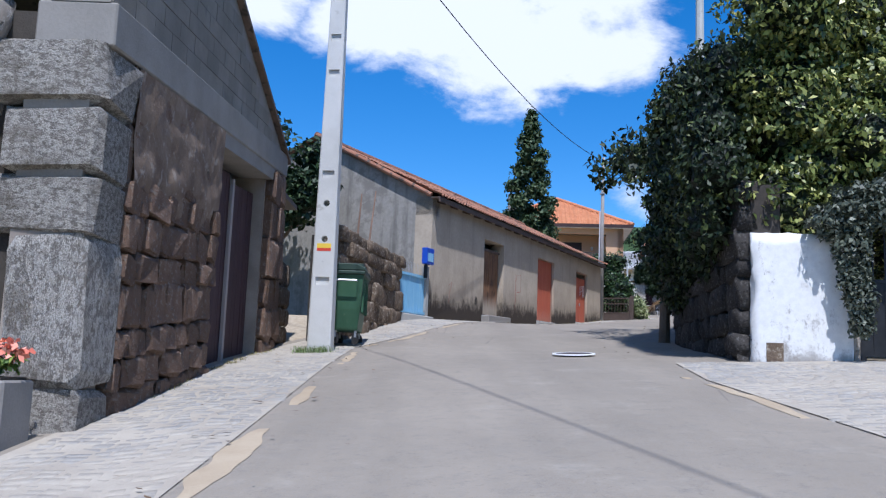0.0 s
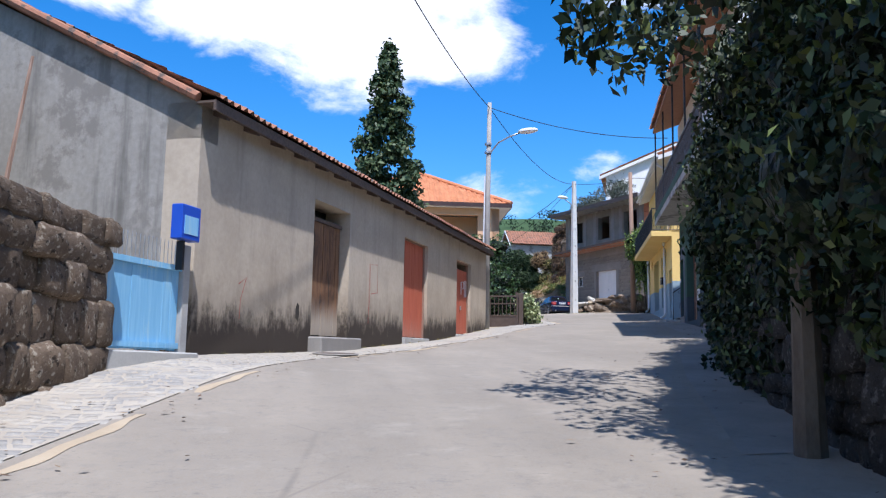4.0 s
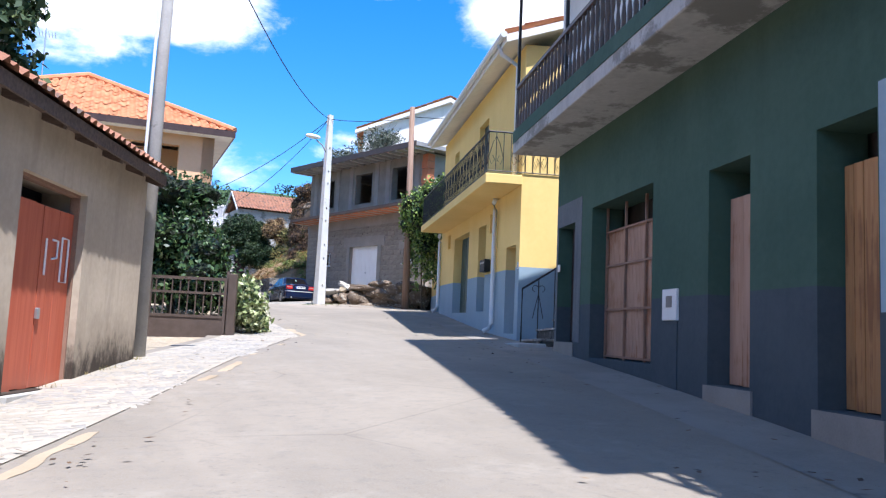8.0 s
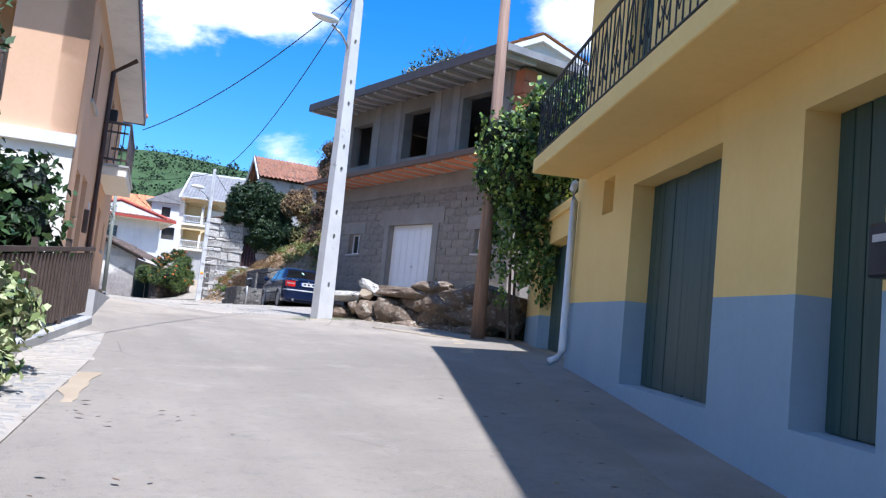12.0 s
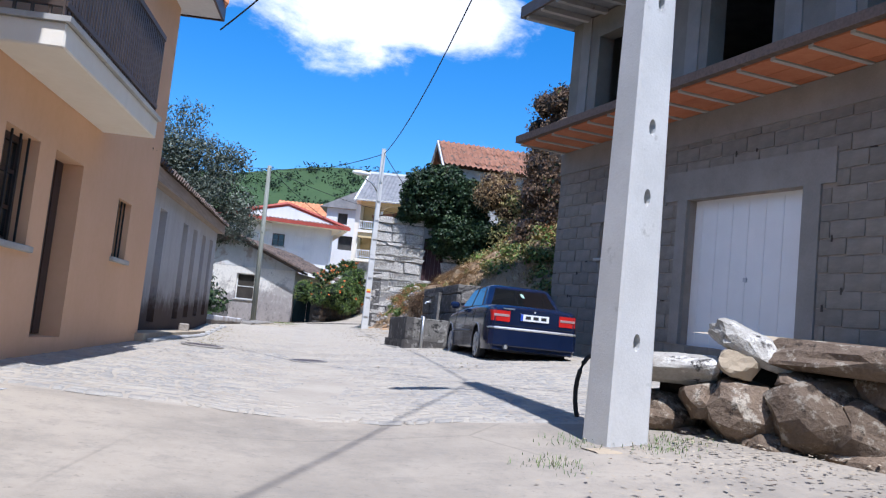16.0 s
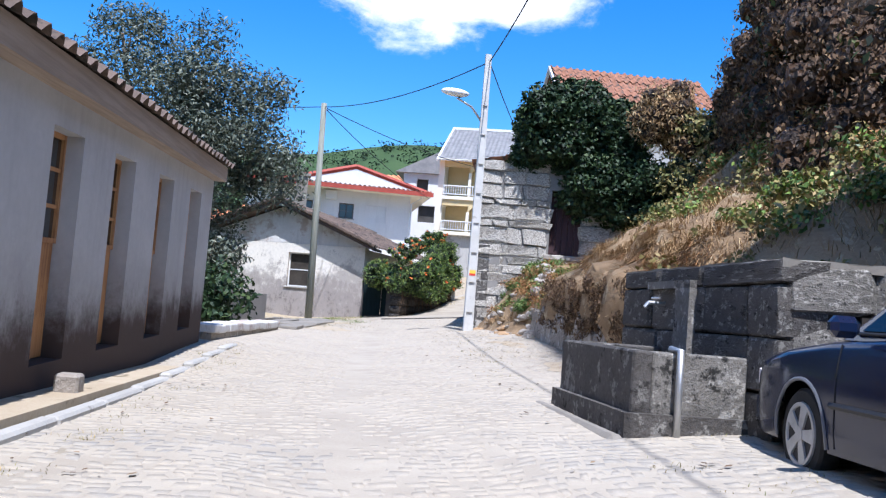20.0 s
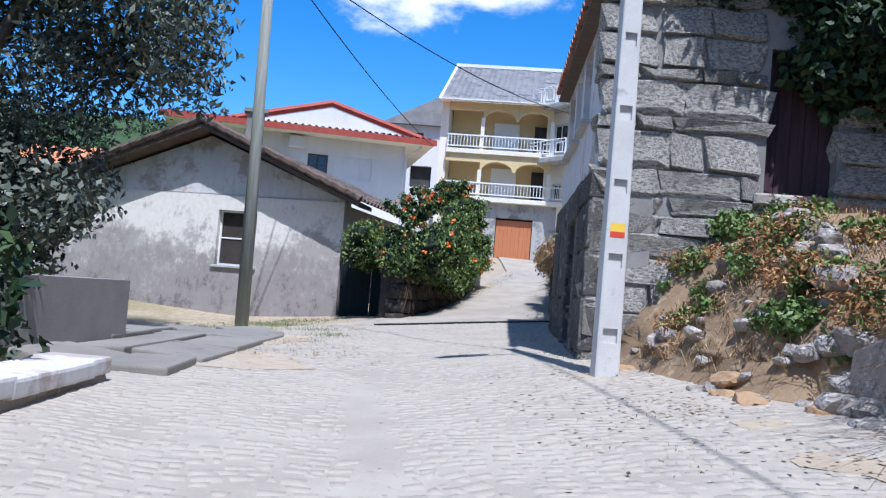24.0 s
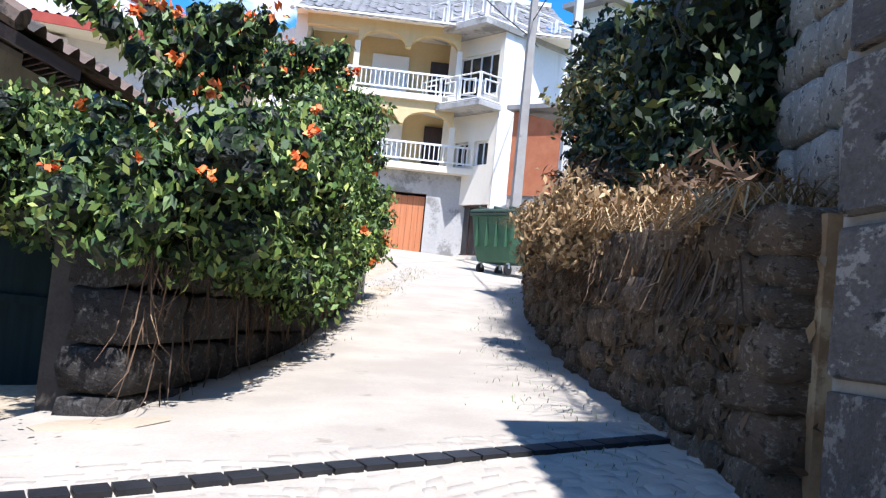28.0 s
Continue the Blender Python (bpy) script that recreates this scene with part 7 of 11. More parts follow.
    ch = part("chimney", boxes((-1.2, -0.6, 6.2, 6.8, 10.5, 12.5), (-1.3, -0.5, 6.1, 6.9, 12.75, 12.85)), M["slate"], ob)
    an = bmesh.new()
    tube(an, [(0.5, 5.2, 11.5), (0.5, 5.2, 14.0)], 0.02, 6)
    for i in range(6):
        tube(an, [(0.5 - .35, 5.2 + (i - 3) * .1, 13.8), (0.5 + .35, 5.2 + (i - 3) * .1, 13.8)], 0.008, 4)
    part("aerial", an, M["steel"], ob)
    return ob


orange_house()


# ---- the unfinished block house above its dry-stone wall
def block_house():
    # local x runs towards the walk; s in the notes ran away from it
    k = -0.034
    ux, uy = -0.177, 0.984
    L = 9.6
    fx, fy = 19.15 + ux * 7.1, 58 + uy * 7.1
    ob = thing("block_house", "unfinished grey cement-block house with open upper windows", "house", facade(fx, fy, -ux, -uy))
    S = lambda s: 7.1 - s
    up = 0.034 * 7.1
    Z = lambda z: z + up     # heights as they are at s = 0
    gar, wr, wl_ = (S(3.02), S(0.79), Z(6.10), Z(8.15)), (S(-1.07), S(-1.80), Z(7.36), Z(7.95)), (S(5.34), S(4.67), Z(7.35), Z(7.95))
    kc = -0.013      # the canopy runs nearly level
    bm = bmesh.new()
    holed(bm, 0.25, 9.6, Z(4.9), Z(9.2), 0.02, 0.4, [gar, wr, wl_])
    part("wall", rise(bm, k), M["mortar"], ob)
    # blockwork, each block a piece
    rng = random.Random(12)
    meshes = shapes("cement_block", M["cement"], 5, 3, 0.006, 0.02)
    row, z = 0, Z(5.3)
    lint = [(gar[0] - .5, gar[1] + .5, gar[3], gar[3] + .42), (wr[0] - .3, wr[1] + .3, wr[3], wr[3] + .3), (wl_[0] - .3, wl_[1] + .3, wl_[3], wl_[3] + .3), (gar[0] - .22, gar[0], gar[2], gar[3]), (gar[1], gar[1] + .28, gar[2], gar[3])]
    holes = [gar, wr, wl_] + lint
    while z < Z(8.9):
        x = -(row % 2) * 0.25
        while x < 9.6:
            a, b = max(x, 0.25), min(x + 0.5, 9.6)
            for h in holes:
                if h[2] - .1 < z + .1 < h[3] + .0:
                    if a < h[0] < b:
                        b = h[0]
                    if a < h[1] < b:
                        a = h[1]
            c = (a + b) / 2
            if b - a > 0.08 and not any(h[0] < c < h[1] and h[2] - .1 < z + .1 < h[3] for h in holes):
                o = new("cement_block", rng.choice(meshes))
                o.parent = ob
                o.location = (c, 0.075 + rng.uniform(-.004, .005), z + .1 + k * c)
                o.scale = (b - a - rng.uniform(.008, .022), 0.14, 0.2 - rng.uniform(.008, .02))
                o.rotation_euler = (0, rng.uniform(-.01, .01), 0)
            x += 0.5
        z += 0.2
        row += 1
    # near-black slips on the face paint the shade inside chipped joints
    for i in range(46):
        x, zr = rng.uniform(0.2, 9.4), Z(5.5) + 0.2 * rng.randint(3, 17)
        if any(h[0] - .05 < x < h[1] + .05 and h[2] - .05 < zr < h[3] + .05 for h in holes):
            continue
        w_, h_ = rng.choice(((0.05, 0.02), (0.09, 0.015), (0.03, 0.05), (0.025, 0.08)))
        part("chipped_joint", rise(boxes((x, x + w_, -0.001, 0.012, zr - h_ / 2, zr + h_ / 2)), k), M["darkjoint"], ob)
    for q in lint:
        part("lintel", rise(boxes((q[0], q[1], -0.012, 0.05, q[2], q[3])), k), M["lintel"], ob)
    part("ring_beam", rise(boxes((0.25, 9.6, -0.015, 0.3, 9.13, 9.53)), kc), M["lintel"], ob)
    gd = part("garage_door", rise(boxes((gar[0], gar[1], 0.16, 0.2, gar[2], gar[3])), k), M["garagewhite"], ob, "white sheet garage door")
    for i in range(7):
        x = gar[0] + (gar[1] - gar[0]) * (i + .5) / 7
        part("crease", rise(boxes((x - .006, x + .006, 0.152, 0.162, gar[2] + .05, gar[3] - .05)), k), M["garagewhite"], gd)
    part("lock", rise(boxes((gar[0] + 1.1, gar[0] + 1.16, 0.14, 0.16, gar[2] + .9, gar[2] + .96)), k), M["steel"], gd)
    for w in (wr, wl_):
        window(ob, *w, 0.14, M["garagewhite"], climb=k, bars=1)
        part("dark_inside", rise(boxes((w[0], w[1], 0.34, 0.38, w[2], w[3])), k), M["interior"], ob)
    # canopy of hollow bricks between ribs
    cz = 9.46
    part("canopy_edge", rise(boxes((0.3, 10.1, -1.0, -0.9, cz + .10, cz + .22), (0.3, 0.4, -0.9, 0.3, cz + .10, cz + .22)), kc), M["rafter"], ob)
    part("canopy_top", rise(boxes((0.35, 10.1, -0.92, 0.3, cz + .17, cz + .215)), kc), M["slate"], ob)
    for i in range(17):
        x = 0.35 + i * 0.575
        part("rib", rise(boxes((x - .035, x + .035, -0.9, 0.25, cz + .06, cz + .165)), kc), M["concrete"], ob)
        for j in range(3):
            bm = boxes((x + .04, x + .535, -0.9 + j * .38, -0.9 + j * .38 + .37, cz + .08, cz + .165))
            part("ceiling_brick", rise(bm, kc), M["brick"], ob)
    # upper storey
    uz0, uz1 = Z(9.46), Z(11.72)
    W = [(S(5.9), S(4.68), Z(10.02), Z(11.30)), (S(2.85), S(1.52), Z(10.02), Z(11.32)), (S(0.0), S(-1.38), Z(10.0), Z(11.34))]
    bm = bmesh.new()
    holed(bm, 0.25, 9.6, uz0, uz1, 0.02, 0.3, W)
    part("upper_wall", rise(bm, k), M["cement"], ob)
    for x in (S(6.35), S(4.35), S(3.2), S(1.15), S(0.3), S(-1.8)):
        part("pillar", rise(boxes((x - .15, x + .15, 0.0, 0.1, uz0, uz1)), k), M["lintel"], ob)
    part("floor", boxes((0.1, 9.5, 0.3, 8.8, 9.5, 9.7)), M["interior"], ob)
    part("far_wall", boxes((0.25, 0.55, 0.3, 9.0, 5.2, 11.9)), M["cement"], ob)
    part("near_wall", boxes((9.3, 9.6, 0.3, 9.0, 5.0, 11.6)), M["cement"], ob)
    part("back_wall", boxes((0.3, 9.3, 8.7, 9.0, 5.0, 11.8)), M["interior"], ob)
    rng = random.Random(3)
    for i in range(7):
        part("raw_brick", boxes((9.28, 9.64, -0.03 - (i % 2) * .03, 0.3, 9.55 + i * .29, 9.55 + i * .29 + .27)), M["brick"], ob)
    # roof slab with ribs under its overhang
    rz = uz1
    part("roof_slab", rise(boxes((0.05, 10.1, -0.95, 9.6, rz + .04, rz + .2)), k), M["slate"], ob)
    part("roof_edge", rise(boxes((0.03, 10.12, -1.0, -0.95, rz, rz + .22), (0.0, 0.05, -1.0, 9.6, rz, rz + .22)), k), M["ironbrown"], ob)
    for i in range(18):
        x = 0.2 + i * 0.57
        part("rib", rise(boxes((x - .05, x + .05, -0.95, 0.02, rz - .05, rz + .04)), k), M["concrete"], ob)
    sh = thing("roof_shrub", "wild grey-green shrub growing on the flat roof", "shrub", Matrix.Identity(4))
    foliage("leaves", lumps((21.0, 63.6, 13.6, 1.1, 1.1, 0.9), 16, 5, (.3, .55)), 3200, 0.12, 51, M["olive"], sh, shell=0.3)
    limbs("stem", (21.0, 63.6, 12.2), [(20.5, 63.2, 13.8), (21.5, 63.9, 14.0), (21.0, 63.3, 14.2)], 0.05, M["bark"], sh)
    return ob


block_house()
concrete_pole("utility_pole", 15.27, 54.92, G(15.27, 54.92) - 0.05, 12.25, 20, 0.36, 0.19, ovals=(6.02, 6.99, 7.47, 8.35, 8.81, 9.7, 10.15, 11.0), oval=(0.03, 0.06), label="tall grey concrete utility pole with oval holes and a lamp")


def boulder(name, parent, at, size, tilt, seed, material, spin=0.0):
    """One field stone: a lump cut by a few flat cleavage planes, with a knobbly skin."""
    rng = random.Random(seed)
    bm = bmesh.new()
    bmesh.ops.create_icosphere(bm, subdivisions=3, radius=1)
    planes = [(Vector((rng.gauss(0, 1), rng.gauss(0, 1), rng.gauss(0, 1))).normalized(), rng.uniform(0.62, 0.86)) for _ in range(9)]
    planes += [(Vector((0, 0, 1)), 0.72), (Vector((0, 0, -1)), 0.72)]
    o = Vector((seed * 3.7, seed * 1.3, 0))
    for v in bm.verts:
        c = v.co.normalized()
        for n, d in planes:
            over = c.dot(n) - d
            if over > 0:
                c -= n * over
        c *= 1.28 * (1 + 0.10 * noise.noise(c * 2.4 + o) + 0.07 * noise.noise(c * 6.0 + o))
        v.co = Vector((c.x * size[0] / 2, c.y * size[1] / 2, c.z * size[2] / 2))
    ob = part(name, bm, material, parent)
    ob.location, ob.rotation_euler = at, (0, tilt, spin)
    return ob


def dry_wall():
    """From the pole back round to the yard corner: a long capping slab on tumbled boulders."""
    dx, dy = 2.55, -2.85
    L = math.hypot(dx, dy)
    ob = thing("dry_stone_wall", "low dry-stone wall of tumbled brown boulders with a long capping slab", "wall", facade(15.75, 55.6, dx / L, dy / L))
    part("earth", boxes((0.0, L + .5, 0.28, 1.3, 4.6, 5.95)), M["darkjoint"], ob)
    # along the wall, height, length, thickness, tilt
    stones = ((0.05, 5.54, .5, .32, .1), (0.69, 5.62, .62, .46, .2), (1.19, 5.64, .6, .46, -.3), (1.50, 5.56, .75, .46, .25), (1.85, 5.82, .66, .32, .1), (2.34, 5.85, .72, .44, -.1),
              (1.68, 5.36, .85, .36, -.1), (0.36, 5.36, .34, .22, .3), (0.97, 5.38, .4, .24, .2), (2.25, 5.52, .75, .40, .15), (2.72, 6.0, .75, .42, .1), (2.78, 5.62, .75, .44, -.2),
              (3.2, 6.1, .7, .42, .1), (3.25, 5.68, .8, .48, .1), (3.75, 5.8, .8, .7, .2), (2.1, 6.17, .66, .24, -.12), (2.5, 5.3, .8, .36, .1), (3.1, 5.3, .8, .36, -.1), (1.1, 5.85, .4, .2, .1), (0.45, 5.66, .35, .24, -.2))
    rng = random.Random(20)
    for i, (s, z, w, h, tilt) in enumerate(stones):
        boulder("boulder", ob, (s, rng.uniform(0.05, 0.2), z), (w * 1.05, rng.uniform(0.45, 0.65), h * 1.08), tilt, 100 + i, M["mossy"])
    boulder("capping_slab", ob, (1.58, 0.12, 6.04), (1.72, 0.5, 0.24), 0.03, 131, M["mossy"])
    boulder("capping_slab", ob, (0.18, 0.05, 5.88), (0.82, 0.45, 0.24), -0.02, 132, M["lichen"])
    boulder("capping_slab", ob, (0.74, 0.1, 6.10), (0.62, 0.35, 0.20), 0.42, 133, M["lichen"])
    boulder("wedge_stone", ob, (0.70, -0.02, 5.95), (0.24, 0.25, 0.20), 0.1, 134, M["sand"])
    boulder("foot_stone", ob, (1.76, -0.28, 5.24), (0.9, 0.4, 0.26), 0.02, 135, M["lichen"])
    hose = bmesh.new()
    tube(hose, [(-0.38 + .14 * math.cos(a), -0.1, 5.62 + .30 * math.sin(a)) for a in np.linspace(1.2, 5.0, 15)], 0.018, 6)
    h = thing("hose", "black plastic hose looped against the pole", "hose", ob.matrix_world.copy())
    part("loop", hose, M["black"], h, smooth=True)


dry_wall()
terrace = sheet("yard_terrace", lambda y: 17.35, lambda y: 20.5, np.arange(53.6, 58.2, 0.5), 6, 0.6, M["dirt"])
tagged(terrace, "sandy yard in front of the block house", "ground", kind="structure")


def car(x, y, z, heading):
    ob = thing("parked_car", "dark blue four-door saloon car parked on the setts", "car", Matrix.Translation((x, y, z)) @ Matrix.Rotation(radians(heading), 4, "Z") @ Matrix.Diagonal((0.75, 0.75, 0.82, 1)))
    # local: y forward, x right; rear bumper at y = 0
    W, wheels, R = 0.88, (0.93, 3.60), 0.375
    top_y, top_z = (0.0, 0.05, 0.14, 0.55, 1.02, 2.2, 3.30, 3.9, 4.35, 4.58, 4.66), (0.93, 0.965, 0.985, 1.0, 1.01, 0.985, 0.93, 0.86, 0.78, 0.70, 0.60)

    def wide(yy, zz):
        """Half width: rounded in plan at both ends, full at the waist and drawn in above and below."""
        w = W * (1 - 0.10 * max(0.0, (0.40 - yy) / 0.40) ** 3 - 0.20 * max(0.0, (yy - 3.7) / 0.96) ** 2.5)
        up, down = max(0.0, (zz - 0.62) / 0.4), max(0.0, (0.42 - zz) / 0.22)
        return w * (1 - 0.075 * up ** 1.8 - 0.035 * down ** 2)

    def low(yy):
        z0 = 0.23
        for c in wheels:
            if abs(yy - c) < R:
                z0 = max(z0, 0.29 + math.sqrt(R * R - (yy - c) ** 2))
        return z0
    stations = sorted(set([round(v, 3) for v in np.linspace(0.0, 4.66, 48)] + [round(c + R * math.cos(a), 3) for c in wheels for a in np.linspace(0.02, math.pi - .02, 15)]))
    rings = []
    for yy in stations:
        hi = float(np.interp(yy, top_y, top_z))
        z0 = low(yy)
        half = [(wide(yy, z0 + (hi - .07 - z0) * k / 9), z0 + (hi - .07 - z0) * k / 9) for k in range(10)]
        e = wide(yy, hi - .07)
        half += [(e - .012, hi - .035), (e - .045, hi - .012), (e - .11, hi), (e * .55, hi + .016), (0.0, hi + .022)]
        rings.append([(a, yy, b) for a, b in half] + [(-a, yy, b) for a, b in half[-2::-1]])
    V = np.array(rings).reshape(-1, 3)
    m = len(rings[0])
    F = [(i * m + j, (i + 1) * m + j, (i + 1) * m + j + 1, i * m + j + 1) for i in range(len(rings) - 1) for j in range(m - 1)]
    body = from_np("body", V, np.array(F), M["carpaint"], ob, smooth=True)
    for name, ring, flip in (("boot_lid", rings[0], 1), ("nose", rings[-1], -1)):
        bm = bmesh.new()
        vs = [bm.verts.new((a, b, c)) for a, b, c in ring][::flip]
        f = bm.faces.new(vs)
        out = bmesh.ops.extrude_face_region(bm, geom=[f])
        for v in out["geom"]:
            if isinstance(v, bmesh.types.BMVert):
                v.co = Vector((v.co.x * 0.965, v.co.y - flip * 0.022, 0.6 + (v.co.z - 0.6) * 0.965))
        bmesh.ops.recalc_face_normals(bm, faces=bm.faces)
        part(name, bm, M["carpaint"], ob)
    part("underbody", boxes((-.60, .60, 0.25, 4.4, 0.20, 0.72)), M["black"], ob)

    # cabin: rings that run round it, straight up the glass, then rounding over into the roof
    def cabin_ring(yr, yf, hw, zz, rad=0.10):
        pts = []
        for cx, cy, a0 in ((hw - rad, yf - rad, 0.0), (-hw + rad, yf - rad, math.pi / 2), (-hw + rad, yr + rad, math.pi), (hw - rad, yr + rad, 1.5 * math.pi)):
            pts += [(cx + rad * math.cos(a0 + q * math.pi / 8), cy + rad * math.sin(a0 + q * math.pi / 8), zz) for q in range(5)]
        return pts
    lv = [(0.72, 3.30, 0.785, 0.94), (1.20, 2.66, 0.625, 1.325), (1.25, 2.58, 0.60, 1.362), (1.33, 2.46, 0.555, 1.39), (1.48, 2.28, 0.46, 1.408), (1.75, 2.0, 0.22, 1.416)]
    loops = [cabin_ring(*q) for q in lv]
    m = len(loops[0])
    V = np.array(loops).reshape(-1, 3)
    F = [(i * m + j, i * m + (j + 1) % m, (i + 1) * m + (j + 1) % m, (i + 1) * m + j) for i in range(len(lv) - 1) for j in range(m)]
    cab = from_np("cabin", V, np.array(F), M["carpaint"], ob, smooth=True)
    part("roof_panel", boxes((-.24, .24, 1.72, 2.03, 1.40, 1.4165)), M["carpaint"], ob)

    def pane(name, quad, mat=None, off=0.006, parent=None):
        c = [Vector(q) for q in quad]
        nrm = (c[1] - c[0]).cross(c[3] - c[0]).normalized()
        b = bmesh.new()
        v = [b.verts.new(q + nrm * off) for q in c] + [b.verts.new(q + nrm * (off - .02)) for q in c]
        b.faces.new(v[:4])
        for i in range(4):
            b.faces.new((v[i + 4], v[(i + 1) % 4 + 4], v[(i + 1) % 4], v[i]))
        return part(name, b, mat or M["carglass"], parent or ob)

    rear = lambda u, h: (u * (0.785 - 0.16 * (h - .94) / .385 - .10), 0.72 + 0.48 * (h - .94) / .385, h)
    front = lambda u, h: (u * (0.785 - 0.16 * (h - .94) / .385 - .10), 3.30 - 0.64 * (h - .94) / .385, h)
    side = lambda sx, yy, h: (sx * (0.785 - 0.16 * (h - .94) / .385), yy, h)
    rw = pane("rear_window", [rear(-1, 1.015), rear(1, 1.015), rear(.97, 1.325), rear(-.97, 1.325)])
    pane("glass_sticker", [rear(-.02, 1.20), rear(.10, 1.18), rear(.06, 1.25), rear(-.05, 1.26)], M["stickergreen"], 0.010, rw)
    pane("windscreen", [front(1, 1.0), front(-1, 1.0), front(-.97, 1.32), front(.97, 1.32)])
    seam = lambda sx, yy, z0, z1: [(sx * (wide(yy, z) + .0015), yy, z) for z in np.linspace(z0, z1, 7)]
    for sx in (-1, 1):
        q1 = [side(sx, 1.13, 1.00), side(sx, 2.04, 1.00), side(sx, 2.04, 1.315), side(sx, 1.45, 1.315)]
        q2 = [side(sx, 2.12, 1.00), side(sx, 3.02, 1.00), side(sx, 2.56, 1.315), side(sx, 2.12, 1.315)]
        for q in (q1, q2):
            pane("side_window", q if sx > 0 else [q[1], q[0], q[3], q[2]])
        for k, pts in enumerate(([side(sx, 1.08, .985), side(sx, 2.08, .985), side(sx, 3.06, .985)], [side(sx, 2.08, .99), side(sx, 2.08, 1.33)], [side(sx, 1.10, 1.0), side(sx, 1.43, 1.32)])):
            bm = bmesh.new()
            tube(bm, [(p[0] + sx * .006, p[1], p[2]) for p in pts], 0.011, 6)
            part("window_trim", bm, M["carplastic"], ob)
        for yy in (1.34, 2.09, 3.12):
            bm = bmesh.new()
            tube(bm, seam(sx, yy, 0.70 if yy == 1.34 else 0.27, 0.91), 0.005, 5)
            part("door_seam", bm, M["black"], ob)
        for yy in (1.46, 2.24):
            part("door_handle", boxes((sx * wide(yy, .83) - .012, sx * wide(yy, .83) + .012, yy, yy + .17, 0.82, 0.85), bevel=0.008), M["carpaint"], ob)
        bm = bmesh.new()
        tube(bm, [(sx * (wide(yy, .53) + .004), yy, .53) for yy in np.linspace(1.36, 3.17, 9)], 0.022, 6)
        part("rubbing_strip", bm, M["carplastic"], ob)
        for c in wheels:
            bm = bmesh.new()
            pts = [(c + R * math.cos(a), 0.29 + R * math.sin(a)) for a in np.linspace(-.1, math.pi + .1, 17)]
            tube(bm, [(sx * (wide(p, q) + .002), p, q) for p, q in pts], 0.014, 6)
            part("arch_lip", bm, M["carlip"], ob)
        bm = boxes((sx * .86 + (0 if sx > 0 else -.2), sx * .86 + (.2 if sx > 0 else 0), 2.85, 2.97, 0.95, 1.08), bevel=0.04)
        part("door_mirror", bm, M["carpaint"], ob)
        bm = bmesh.new()      # tail light, bent round the corner
        path = [(sx * .47, -.03), (sx * .60, -.03), (sx * .72, -.028), (sx * .785, -.012), (sx * .808, .03), (sx * .822, .14)]
        lo = [bm.verts.new((a, b, 0.715)) for a, b in path]
        hi = [bm.verts.new((a, b, 0.895)) for a, b in path]
        li = [bm.verts.new((a * .93, b + .05, 0.715)) for a, b in path]
        hj = [bm.verts.new((a * .93, b + .05, 0.895)) for a, b in path]
        for k in range(len(path) - 1):
            for p, q in ((lo, hi), (hi, hj), (hj, li), (li, lo)):
                bm.faces.new((p[k], p[k + 1], q[k + 1], q[k]))
        bmesh.ops.recalc_face_normals(bm, faces=bm.faces)
        tl = part("tail_light", bm, M["taillight"], ob, "red tail light that wraps the corner")
        part("reversing_lens", boxes((sx * .63 - .145, sx * .63 + .145, -0.036, -0.02, 0.795, 0.835), bevel=0.004), M["lensgrey"], tl)
        part("headlight", boxes((sx * .52 - .18, sx * .52 + .18, 4.60, 4.69, 0.56, 0.68), bevel=0.01), M["clearlens"], ob)
        for yy in wheels:
            bm = bmesh.new()
            tube(bm, [(sx * .70, yy, 0.30), (sx * .72, yy, .30), (sx * .835, yy, .30), (sx * .855, yy, 0.30)], 0.305, 28)
            for v in bm.verts:
                if abs(v.co.x) > .845 or abs(v.co.x) < .71:
                    v.co.y = yy + (v.co.y - yy) * .93
                    v.co.z = .30 + (v.co.z - .30) * .93
            wh = part("wheel", bm, M["black"], ob)
            bm = bmesh.new()
            tube(bm, [(sx * .835, yy, .30), (sx * .858, yy, .30)], 0.20, 24)
            rim = part("rim", bm, M["carplastic"], wh)
            for j in range(5):
                a = j * 2 * math.pi / 5 + .3
                bm = bmesh.new()
                mt = Matrix.Translation((sx * .862, yy, .30)) @ Matrix.Rotation(a, 4, "X")
                prism(bm, [(-.028, .03), (.028, .03), (.050, .195), (-.050, .195)], 0, -.012, .012)
                bm.transform(mt)
                part("spoke", bm, M["alloy"], rim)
            bm = bmesh.new()
            tube(bm, [(sx * .85, yy, .30), (sx * .878, yy, .30)], 0.05, 12)
            part("hub_cap", bm, M["alloy"], rim)
            bm = bmesh.new()
            n2 = 24
            ringv = [[bm.verts.new((sx * xx, yy + rr * math.cos(2 * math.pi * i / n2), .30 + rr * math.sin(2 * math.pi * i / n2))) for i in range(n2)] for xx, rr in ((.855, .182), (.872, .185), (.872, .21), (.855, .212))]
            for a, b in zip(ringv, ringv[1:]):
                for i in range(n2):
                    bm.faces.new((a[i], a[(i + 1) % n2], b[(i + 1) % n2], b[i]))
            part("rim_edge", bm, M["alloy"], rim)

    def band(z0, z1, y0, outer, inset=0.0):
        """A bumper bent round both rear corners."""
        pts = [(-.845, 0.50), (-.858, 0.20), (-.835, 0.03), (-.76, -0.045), (-.5, -0.07), (0.0, -0.08), (.5, -0.07), (.76, -0.045), (.835, 0.03), (.858, 0.20), (.845, 0.50)]
        pts = [(a * outer, b + y0) for a, b in pts]
        bm = bmesh.new()
        zs = (z0, z0 + .02, z1 - .02, z1)
